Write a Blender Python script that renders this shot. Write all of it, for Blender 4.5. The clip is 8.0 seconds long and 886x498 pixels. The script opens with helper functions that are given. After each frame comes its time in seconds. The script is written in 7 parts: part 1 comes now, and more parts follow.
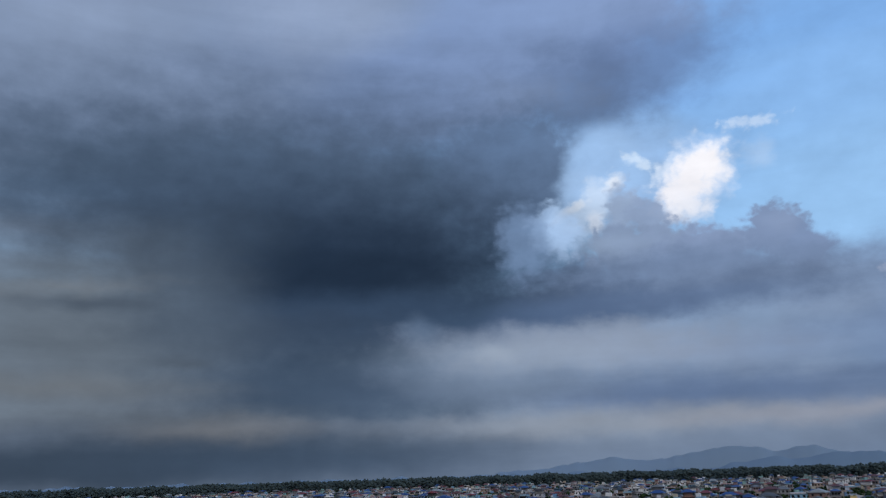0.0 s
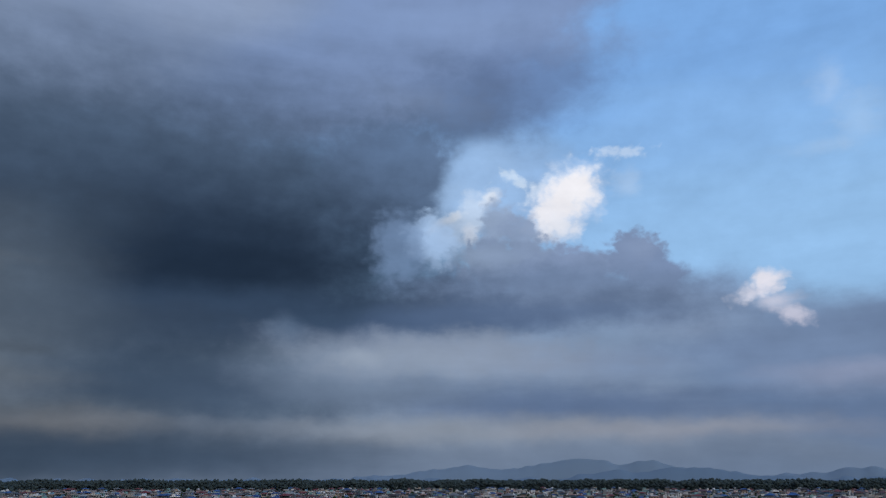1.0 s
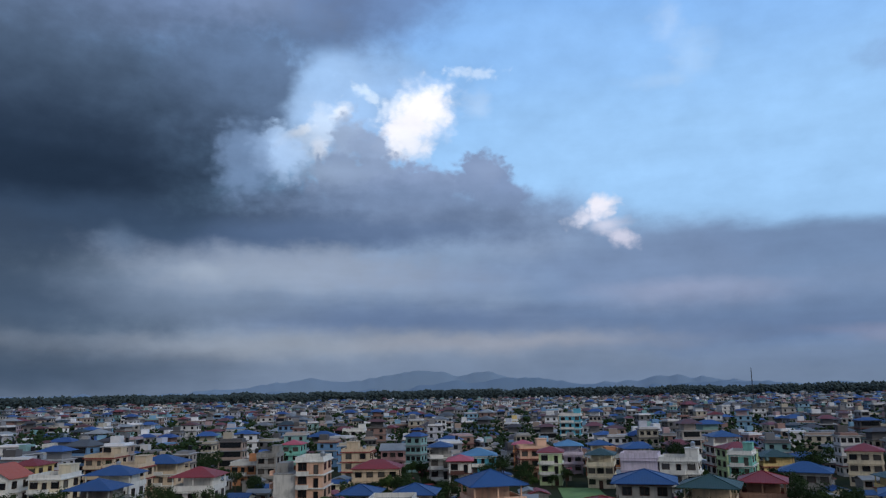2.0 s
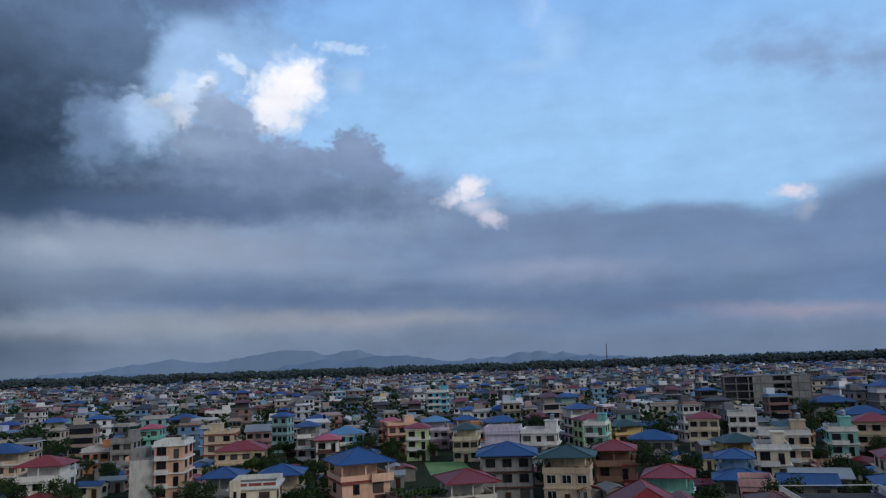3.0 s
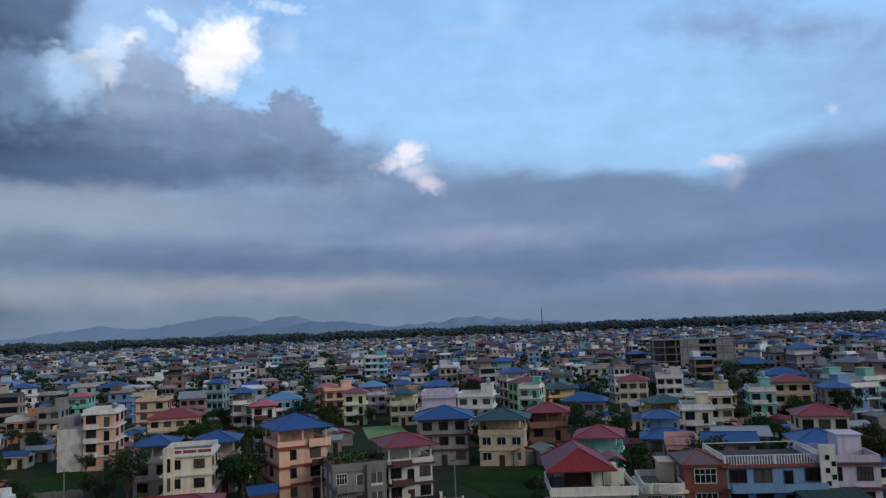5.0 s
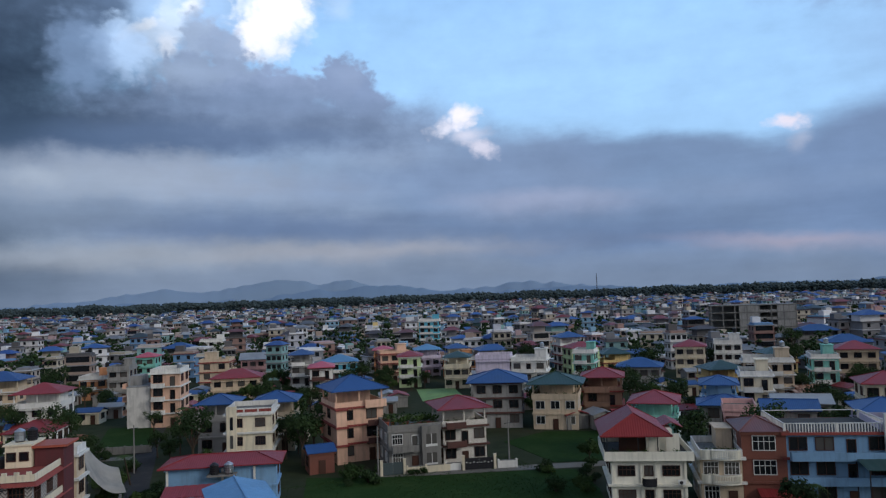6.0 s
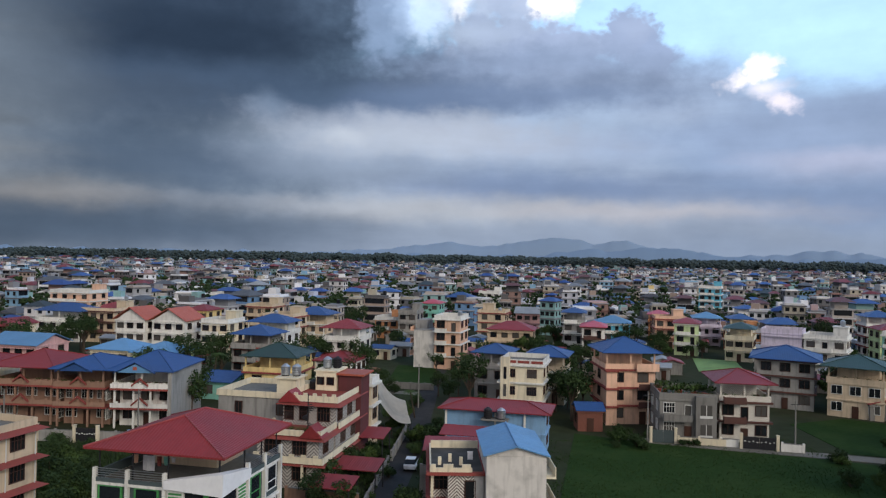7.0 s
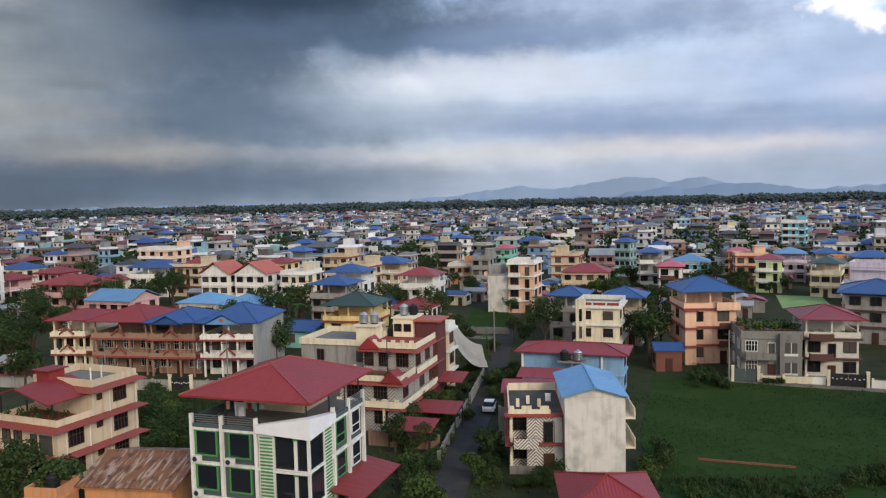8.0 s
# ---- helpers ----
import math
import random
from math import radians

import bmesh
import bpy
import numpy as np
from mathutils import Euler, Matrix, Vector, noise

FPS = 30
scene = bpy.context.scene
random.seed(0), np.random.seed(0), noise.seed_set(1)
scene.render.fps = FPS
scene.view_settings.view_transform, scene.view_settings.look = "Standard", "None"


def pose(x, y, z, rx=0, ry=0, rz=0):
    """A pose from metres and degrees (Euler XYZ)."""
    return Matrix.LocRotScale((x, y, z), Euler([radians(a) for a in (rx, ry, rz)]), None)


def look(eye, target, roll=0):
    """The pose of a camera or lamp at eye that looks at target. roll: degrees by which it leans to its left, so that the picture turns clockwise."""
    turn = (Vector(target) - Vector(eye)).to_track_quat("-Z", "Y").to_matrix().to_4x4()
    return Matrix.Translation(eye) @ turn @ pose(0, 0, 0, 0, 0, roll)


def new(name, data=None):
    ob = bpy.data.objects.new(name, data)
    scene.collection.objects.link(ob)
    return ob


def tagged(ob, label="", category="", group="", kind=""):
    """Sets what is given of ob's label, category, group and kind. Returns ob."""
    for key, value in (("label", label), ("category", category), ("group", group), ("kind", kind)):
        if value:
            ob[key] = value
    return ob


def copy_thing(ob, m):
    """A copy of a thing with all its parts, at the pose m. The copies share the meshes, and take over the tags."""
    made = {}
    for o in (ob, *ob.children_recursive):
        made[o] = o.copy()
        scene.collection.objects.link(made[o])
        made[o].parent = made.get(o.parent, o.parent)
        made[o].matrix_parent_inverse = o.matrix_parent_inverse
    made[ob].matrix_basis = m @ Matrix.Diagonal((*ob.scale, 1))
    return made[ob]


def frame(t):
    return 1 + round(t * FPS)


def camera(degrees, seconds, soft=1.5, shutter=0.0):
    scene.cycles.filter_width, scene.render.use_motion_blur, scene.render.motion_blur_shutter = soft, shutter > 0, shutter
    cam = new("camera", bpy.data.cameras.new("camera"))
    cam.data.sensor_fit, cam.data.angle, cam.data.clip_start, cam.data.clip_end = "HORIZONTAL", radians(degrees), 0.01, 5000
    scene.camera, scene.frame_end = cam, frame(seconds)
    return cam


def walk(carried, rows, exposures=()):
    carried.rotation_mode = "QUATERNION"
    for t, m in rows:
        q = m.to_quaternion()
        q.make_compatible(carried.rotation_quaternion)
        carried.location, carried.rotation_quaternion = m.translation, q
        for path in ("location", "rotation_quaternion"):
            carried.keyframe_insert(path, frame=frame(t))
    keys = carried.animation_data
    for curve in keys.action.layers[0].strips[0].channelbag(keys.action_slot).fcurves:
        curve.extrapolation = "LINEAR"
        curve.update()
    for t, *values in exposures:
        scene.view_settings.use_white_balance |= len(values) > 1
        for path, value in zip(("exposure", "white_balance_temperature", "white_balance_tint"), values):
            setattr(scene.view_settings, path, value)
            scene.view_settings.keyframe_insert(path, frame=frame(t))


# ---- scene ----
EYE = 28.0
PATH = [
    (0.0, pose(0, 0, EYE, 107.02, 1.77, 6.50)),
    (0.5, pose(0, 0, EYE, 105.92, 1.30, 1.58)),
    (1.0, pose(0, 0, EYE, 107.19, 0.06, -4.06)),
    (1.5, pose(0, 0, EYE, 102.80, -0.33, -9.19)),
    (2.0, pose(0, 0, EYE, 100.70, 1.03, -15.76)),
    (2.2, pose(0, 0, EYE, 99.96, 1.36, -17.45)),
    (3.3, pose(0, 0, EYE, 98.73, 1.42, -27.81)),
    (3.5, pose(0, 0, EYE, 98.64, 0.90, -28.66)),
    (4.0, pose(0, 0, EYE, 96.58, 1.96, -31.76)),
    (4.2, pose(0, 0, EYE, 96.31, 1.94, -30.92)),
    (5.3, pose(0, 0, EYE, 95.76, 2.45, -30.02)),
    (5.5, pose(0, 0, EYE, 94.78, 2.65, -28.76)),
    (6.0, pose(0, 0, EYE, 93.45, 1.99, -26.31)),
    (6.5, pose(0, 0, EYE, 91.32, 2.42, -22.13)),
    (6.6, pose(0, 0, EYE, 90.95, 1.78, -18.55)),
    (6.7, pose(0, 0, EYE, 90.86, 1.10, -15.47)),
    (6.8, pose(0, 0, EYE, 90.69, -0.85, -10.06)),
    (6.9, pose(0, 0, EYE, 90.49, -1.36, -7.29)),
    (7.0, pose(0, 0, EYE, 90.45, -1.09, -5.42)),
    (7.5, pose(0, 0, EYE, 88.47, 1.25, -3.35)),
    (8.0, pose(0, 0, EYE, 86.30, 1.28, 0.00)),
]
cam = camera(61.44, 8.0, soft=1.25)
walk(cam, PATH, [(0.0, -0.02, 6400, 8), (0.5, -0.08, 6400, 8), (1.0, -0.12, 6400, 8), (1.5, 0.0, 6400, 8), (2.0, 0.1, 6380, 8), (3.5, 0.0, 6400, 8), (4.0, 0.05, 6450, 8), (5.5, 0.17, 6420, 8), (6.5, 0.45, 6720, 9), (7.0, 0.72, 7150, 10), (8.0, 1.15, 7700, 10)])


# ---- sky, sun ----
def srgb(r, g, b):
    out = []
    for c in (r, g, b):
        c = c / 255
        out.append(c / 12.92 if c <= 0.04045 else ((c + 0.055) / 1.055) ** 2.4)
    return (*out, 1.0)


SUN_AZ, SUN_EL = 152.0, 24.0
world = bpy.data.worlds.new("sky")
scene.world = world
world.use_nodes = True
wt = world.node_tree
wt.nodes.clear()


def wnode(kind, operation=""):
    n = wt.nodes.new(kind)
    if operation:
        n.operation = operation
    return n


def wmath(op, a, b=None, c=None):
    n = wnode("ShaderNodeMath", operation=op)
    for i, v in enumerate((a, b, c)):
        if v is None:
            continue
        if isinstance(v, (int, float)):
            n.inputs[i].default_value = v
        else:
            wt.links.new(v, n.inputs[i])
    return n.outputs[0]


sky_out = wnode("ShaderNodeOutputWorld")
background = wnode("ShaderNodeBackground")
wt.links.new(background.outputs[0], sky_out.inputs[0])
nishita = wnode("ShaderNodeTexSky")
nishita.sky_type, nishita.sun_disc = "NISHITA", False
nishita.sun_elevation, nishita.sun_rotation = radians(SUN_EL), radians(SUN_AZ)
nishita.air_density, nishita.dust_density, nishita.ozone_density = 1.0, 0.6, 1.6
dim = wnode("ShaderNodeVectorMath", operation="SCALE")
dim.inputs["Scale"].default_value = 0.10
wt.links.new(nishita.outputs[0], dim.inputs[0])
coord = wnode("ShaderNodeTexCoord")
split = wnode("ShaderNodeSeparateXYZ")
wt.links.new(coord.outputs["Generated"], split.inputs[0])
azimuth = wmath("MULTIPLY", wmath("ARCTAN2", split.outputs[0], split.outputs[1]), 180 / math.pi)
height = wmath("MULTIPLY", wmath("ARCSINE", split.outputs[2]), 180 / math.pi)
plan = wnode("ShaderNodeCombineXYZ")
wt.links.new(azimuth, plan.inputs[0])
wt.links.new(height, plan.inputs[1])


def wnoise(sx, sy, detail, offset, rough=0.55):
    m = wnode("ShaderNodeMapping")
    m.inputs["Scale"].default_value = (sx, sy, 1)
    m.inputs["Location"].default_value = (offset, offset * 1.7, offset)
    wt.links.new(plan.outputs[0], m.inputs[0])
    n = wnode("ShaderNodeTexNoise")
    n.inputs["Scale"].default_value = 1.0
    n.inputs["Detail"].default_value = detail
    n.inputs["Roughness"].default_value = rough
    wt.links.new(m.outputs[0], n.inputs["Vector"])
    return n


# bend the plan of the sky a little, so that no cloud has a clean outline
swirl = wnoise(0.22, 0.34, 5, 3.0)
centred = wnode("ShaderNodeVectorMath", operation="SUBTRACT")
wt.links.new(swirl.outputs["Color"], centred.inputs[0])
centred.inputs[1].default_value = (0.5, 0.5, 0.5)
scaled = wnode("ShaderNodeVectorMath", operation="MULTIPLY")
wt.links.new(centred.outputs[0], scaled.inputs[0])
scaled.inputs[1].default_value = (3.2, 1.8, 0.0)
warped = wnode("ShaderNodeVectorMath", operation="ADD")
wt.links.new(plan.outputs[0], warped.inputs[0])
wt.links.new(scaled.outputs[0], warped.inputs[1])


def lobes(scale, offset):
    """Rounded heads, as on heaped clouds: near 0 at each head, near 1 in the creases."""
    m = wnode("ShaderNodeMapping")
    m.inputs["Scale"].default_value = (scale, scale * 1.15, 1)
    m.inputs["Location"].default_value = (offset, offset * 0.6, 0)
    wt.links.new(warped.outputs[0], m.inputs[0])
    n = wnode("ShaderNodeTexVoronoi")
    n.voronoi_dimensions, n.feature = "2D", "SMOOTH_F1"
    n.inputs["Scale"].default_value, n.inputs["Smoothness"].default_value = 1.0, 0.25
    wt.links.new(m.outputs[0], n.inputs["Vector"])
    return n.outputs["Distance"]


billow = wmath("SUBTRACT", wnoise(0.3, 0.44, 6, 11.0, 0.55).outputs[0], 0.5)
wisp = wmath("SUBTRACT", wnoise(1.1, 1.4, 6, 5.0, 0.6).outputs[0], 0.5)
puff = wmath("ADD", wmath("SUBTRACT", wmath("MULTIPLY_ADD", lobes(1.7, 4.0), 0.5, lobes(0.75, 9.0)), 0.62), wmath("MULTIPLY", wisp, 1.4))
streak = wmath("SUBTRACT", wnoise(0.06, 0.42, 6, 23.0).outputs[0], 0.5)
EDGES = {"soft": wmath("MULTIPLY_ADD", wisp, 0.5, wmath("MULTIPLY", billow, 2.0)), "layer": wmath("MULTIPLY", streak, 2.0), "puff": puff}
sky_colour, clear = dim.outputs[0], None


def cloud(az, el, rx, ry, colour, cover=1.0, soft=1.0, ragged=0.6, kind="soft", turn=0.0):
    """One body of cloud laid over those before it: its place, half-width and half-height, the width of its edge and how ragged it is, all in degrees."""
    global sky_colour, clear
    m = wnode("ShaderNodeMapping")
    m.vector_type = "TEXTURE"
    m.inputs["Location"].default_value = (az, el, 0)
    m.inputs["Rotation"].default_value = (0, 0, radians(turn))
    m.inputs["Scale"].default_value = (rx, ry, 1)
    wt.links.new(warped.outputs[0], m.inputs[0])
    r = wnode("ShaderNodeVectorMath", operation="LENGTH")
    wt.links.new(m.outputs[0], r.inputs[0])
    out = wmath("MULTIPLY", wmath("SUBTRACT", r.outputs["Value"], 1.0), float(min(rx, ry)))
    edge = wmath("MULTIPLY_ADD", EDGES[kind], float(ragged), out)
    fade = wnode("ShaderNodeMapRange")
    fade.interpolation_type = "SMOOTHSTEP"
    wt.links.new(edge, fade.inputs[0])
    fade.inputs[1].default_value, fade.inputs[2].default_value = -soft, soft
    fade.inputs[3].default_value, fade.inputs[4].default_value = cover, 0.0
    mix = wnode("ShaderNodeMix")
    mix.data_type = "RGBA"
    wt.links.new(fade.outputs[0], mix.inputs[0])
    wt.links.new(sky_colour, mix.inputs[6])
    mix.inputs[7].default_value = srgb(*colour)
    sky_colour = mix.outputs[2]
    if clear is not None:
        clear = wmath("MULTIPLY", clear, wmath("SUBTRACT", 1.0, fade.outputs[0]))


# clear sky of the east, paler towards the horizon
cloud(38, 36, 80, 24, (130, 176, 234), 0.95, 9, 1.0, "layer")
cloud(40, 15, 60, 9, (158, 199, 241), 0.85, 7, 1.5, "layer")
# broken overcast that goes on all round
cloud(-95, 26, 62, 40, (128, 140, 162), 0.95, 10, 12, "layer")
cloud(180, 30, 70, 22, (176, 172, 176), 0.7, 9, 16, "layer")
cloud(-180, 30, 70, 22, (176, 172, 176), 0.7, 9, 16, "layer")
# grey haze low down, all round
cloud(0, -2, 400, 9, (122, 136, 158), 1.0, 3.5, 1.2, "layer")
# thin veils high in the clear part
cloud(34.4, 25.9, 0.94, 1.30, (190, 214, 248), 0.45, 1.0, 1.6, turn=-8)
cloud(33.3, 22.3, 1.10, 0.31, (180, 210, 246), 0.4, 0.6, 1.0, turn=-7)
cloud(35.8, 23.6, 1.17, 1.40, (184, 212, 246), 0.4, 1.0, 1.4, turn=-4)
cloud(26.3, 26.2, 7.25, 1.63, (150, 194, 246), 0.4, 2, 2, "layer", turn=-5)
cloud(52.5, 20.7, 3.56, 1.26, (128, 148, 186), 0.62, 1.4, 1.4, turn=-10)
cloud(58.0, 19.0, 2.91, 0.89, (128, 148, 186), 0.62, 1.2, 1.4, turn=-11)
cloud(61.4, 15.1, 5.40, 2.61, (136, 164, 204), 0.6, 3, 1.0, turn=-11)
# pale light round the white heaps
cloud(7.9, 21.7, 6.76, 3.98, (164, 198, 242), 0.9, 2.0, 1.0)
# the great storm cloud
cloud(-30.3, 31.5, 32.39, 9.09, (130, 147, 178), 1, 3.0, 2.0, turn=9)
cloud(2.0, 32.7, 21.05, 5.77, (130, 152, 194), 1, 1.6, 1.6, turn=19)
cloud(10.6, 29.2, 6.82, 3.17, (104, 126, 168), 0.8, 2.0, 1.4, turn=11)
cloud(5.4, 27.8, 5.14, 2.89, (96, 116, 152), 0.75, 2.0, 1.2, turn=-7)
cloud(-16.3, 34.0, 6.35, 1.94, (158, 175, 208), 0.7, 2.2, 2.0, turn=3)
cloud(1.6, 28.4, 3.82, 1.09, (138, 157, 192), 0.5, 1.2, 1.4, turn=-5)
cloud(7.5, 33.6, 9.11, 1.36, (138, 160, 202), 0.55, 1.6, 1.4, turn=-8)
cloud(-36.4, 28.5, 8.39, 4.02, (124, 140, 168), 0.7, 4, 2.0, turn=12)
cloud(-34.6, 32.2, 5.27, 2.06, (150, 166, 196), 0.5, 3, 1.5, turn=12)
cloud(-12.4, 29.5, 12.06, 2.10, (104, 122, 156), 0.6, 3, 1.6, "layer")
cloud(-17.9, 22.3, 23.41, 5.83, (82, 99, 125), 0.92, 4.0, 1.6)
cloud(-0.3, 22.4, 5.80, 4.50, (96, 117, 150), 0.9, 1.3, 1.4, "puff", turn=-4)
cloud(-32.1, 21.1, 9.24, 2.87, (72, 89, 110), 0.8, 3.4, 1.4, turn=7)
cloud(-18.7, 19.3, 18.92, 5.40, (70, 87, 110), 0.8, 4.0, 1.2)
# white heaps lit by the low sun
cloud(7.4, 22.1, 3.15, 2.92, (164, 198, 241), 0.8, 1.1, 1.0)
cloud(3.7, 18.1, 2.69, 1.82, (186, 212, 246), 0.95, 0.7, 0.9, "puff")
cloud(5.4, 20.6, 2.04, 1.49, (170, 202, 243), 0.85, 0.8, 0.8)
cloud(6.8, 19.8, 1.51, 1.68, (206, 224, 250), 0.85, 0.7, 0.9, "puff")
cloud(4.6, 18.7, 2.10, 1.08, (200, 220, 248), 0.9, 0.5, 0.8, "puff", turn=23)
cloud(2.9, 17.5, 0.95, 1.40, (188, 213, 247), 0.9, 0.6, 0.8, "puff")
cloud(8.0, 21.2, 0.54, 0.55, (232, 238, 250), 0.85, 0.45, 0.4, "puff")
cloud(6.6, 18.2, 0.75, 0.67, (222, 231, 249), 0.8, 0.5, 0.5, "puff")
cloud(4.4, 19.2, 1.49, 0.37, (228, 236, 250), 0.85, 0.35, 0.5, "puff", turn=28)
cloud(9.7, 22.5, 1.09, 0.34, (214, 230, 250), 0.75, 0.3, 0.6, "puff", turn=-19)
cloud(11.9, 21.6, 1.00, 0.42, (220, 232, 250), 0.7, 0.4, 0.6, "puff", turn=31)
cloud(14.2, 20.8, 3.38, 2.22, (206, 222, 248), 0.8, 0.8, 0.8, "puff", turn=30)
cloud(14.9, 21.4, 1.92, 1.36, (250, 246, 250), 0.95, 0.65, 0.7, "puff", turn=15)
cloud(12.8, 19.9, 2.45, 1.37, (246, 243, 249), 0.92, 0.65, 0.75, "puff", turn=38)
cloud(13.4, 18.5, 1.45, 0.77, (236, 238, 249), 0.8, 0.6, 0.6, "puff")
cloud(18.6, 23.8, 1.38, 0.34, (206, 224, 250), 0.7, 0.35, 0.7, "puff")
cloud(19.2, 21.4, 0.73, 0.85, (192, 216, 248), 0.45, 0.6, 0.8)
# grey heaps under them
cloud(23.4, 12.2, 5.68, 2.35, (134, 156, 192), 0.85, 1.4, 0.9)
cloud(3.6, 13.9, 4.28, 1.49, (118, 140, 176), 0.9, 1.0, 0.9, "puff")
cloud(8.7, 19.0, 0.99, 1.95, (152, 170, 200), 0.95, 0.45, 0.7, "puff")
cloud(10.1, 18.3, 1.53, 1.45, (146, 164, 196), 0.95, 0.4, 0.8, "puff")
cloud(9.7, 15.9, 4.89, 2.05, (140, 158, 190), 1, 0.5, 0.9, "puff")
cloud(14.2, 15.2, 4.03, 1.82, (134, 152, 186), 1, 0.6, 0.9, "puff")
cloud(19.0, 16.0, 2.24, 1.90, (128, 146, 180), 1, 0.4, 0.9, "puff")
cloud(21.2, 14.6, 1.42, 1.46, (126, 145, 180), 1, 0.4, 0.7, "puff")
cloud(6.2, 16.6, 2.63, 0.76, (166, 186, 216), 0.5, 0.6, 0.8)
cloud(19.4, 16.6, 1.17, 0.69, (142, 160, 194), 0.6, 0.6, 0.6)
cloud(11.9, 13.7, 11.11, 1.81, (116, 135, 168), 0.95, 0.9, 0.9)
cloud(10.6, 12.5, 12.79, 1.21, (96, 114, 146), 0.85, 0.9, 0.7)
upper_sky = sky_colour
nothing = wnode("ShaderNodeRGB")
nothing.outputs[0].default_value = (0, 0, 0, 1)
one = wnode("ShaderNodeValue")
one.outputs[0].default_value = 1.0
sky_colour, clear = nothing.outputs[0], one.outputs[0]
# bank of stratus along the east
cloud(12.3, 8.1, 24.45, 4.76, (126, 142, 170), 0.85, 2.0, 1.2, "layer")
cloud(41.0, 6.2, 18.65, 4.89, (114, 136, 170), 1, 0.8, 0.6, "layer", turn=-3)
cloud(61.2, 6.1, 10.81, 6.03, (112, 134, 170), 1, 1.3, 0.8, "layer", turn=-6)
cloud(32.0, 8.8, 7.90, 3.04, (118, 137, 170), 0.8, 1.2, 0.9)
cloud(44.9, 9.5, 12.44, 1.06, (106, 128, 164), 0.3, 1.0, 0.7, "layer", turn=-5)
cloud(34.1, 6.4, 6.54, 1.04, (142, 156, 186), 0.7, 0.9, 0.9, "layer")
cloud(48.0, 6.9, 4.80, 0.79, (124, 142, 174), 0.5, 0.8, 0.8, "layer", turn=-4)
cloud(37.4, 3.7, 12.45, 0.94, (88, 108, 144), 0.75, 0.9, 0.6, "layer")
cloud(16.9, 5.0, 9.44, 1.14, (94, 112, 145), 0.75, 0.9, 0.7, "layer")
cloud(37.0, 4.8, 12.85, 1.36, (98, 117, 150), 0.6, 1.0, 0.8, "layer")
cloud(59.8, 4.7, 5.37, 1.34, (98, 120, 156), 0.6, 1.4, 0.8, "layer", turn=-5)
cloud(33.6, 7.0, 5.16, 0.63, (146, 154, 182), 0.55, 0.7, 0.7, "layer", turn=-3)
cloud(19.3, 8.0, 3.93, 1.12, (120, 140, 174), 0.6, 0.8, 0.8)
cloud(23.7, 9.2, 3.88, 0.85, (116, 136, 170), 0.6, 0.7, 0.7)
cloud(58.6, 6.8, 4.14, 0.55, (122, 142, 174), 0.4, 0.8, 0.8, "layer", turn=-6)
cloud(10.9, 8.4, 6.98, 0.54, (118, 132, 158), 0.5, 0.6, 0.8, "layer")
cloud(28.5, 13.7, 1.06, 0.86, (238, 234, 244), 0.95, 0.5, 0.5, "puff")
cloud(27.5, 12.9, 1.32, 0.52, (226, 225, 240), 0.8, 0.5, 0.5, "puff", turn=14)
cloud(30.0, 11.0, 0.79, 0.39, (218, 214, 230), 0.7, 0.4, 0.45, "puff", turn=-17)
cloud(28.9, 12.0, 0.97, 0.56, (214, 214, 232), 0.75, 0.5, 0.5)
cloud(51.8, 11.2, 0.85, 0.34, (228, 218, 231), 0.85, 0.35, 0.4, "puff", turn=-7)
cloud(52.4, 9.9, 0.50, 0.64, (172, 178, 200), 0.5, 0.5, 0.5, turn=-6)
cloud(59.1, 13.8, 0.31, 0.24, (205, 211, 231), 0.7, 0.3, 0.3, turn=-10)
# dark core of the storm and the ragged edge below it
cloud(-25.6, 8.3, 20.93, 5.37, (106, 116, 131), 0.95, 3.0, 1.0)
cloud(-18.8, 9.6, 12.92, 3.29, (72, 87, 107), 0.7, 3.0, 1.0)
cloud(-15.1, 15.9, 17.66, 6.16, (58, 74, 97), 0.92, 4.2, 1.2)
cloud(-14.2, 15.4, 12.82, 4.26, (40, 54, 74), 0.95, 3.6, 1.0)
cloud(-12.4, 15.1, 8.45, 2.58, (32, 46, 65), 0.8, 3.0, 0.8)
cloud(3.2, 17.8, 2.05, 1.78, (172, 201, 240), 0.75, 0.9, 0.8, "puff", turn=-5)
cloud(0.5, 17.4, 1.98, 2.57, (118, 142, 178), 0.75, 1.0, 0.9, "puff", turn=-4)
cloud(-8.9, 11.8, 14.99, 1.81, (56, 74, 99), 0.9, 1.2, 0.8)
cloud(3.8, 11.6, 6.43, 1.34, (76, 96, 128), 0.85, 1.0, 0.7, turn=4)
cloud(12.6, 12.1, 8.77, 1.01, (94, 114, 148), 0.85, 0.9, 0.7)
cloud(-19.3, 10.8, 7.11, 1.48, (58, 72, 92), 0.8, 1.6, 0.8)
cloud(-15.8, 6.2, 9.60, 3.24, (60, 77, 99), 0.9, 2.6, 1.0)
cloud(-7.3, 6.0, 6.43, 1.70, (80, 98, 124), 0.6, 2.0, 1.0)
cloud(-25.8, 17.6, 5.31, 2.34, (66, 80, 98), 0.6, 2.4, 1.0, turn=4)
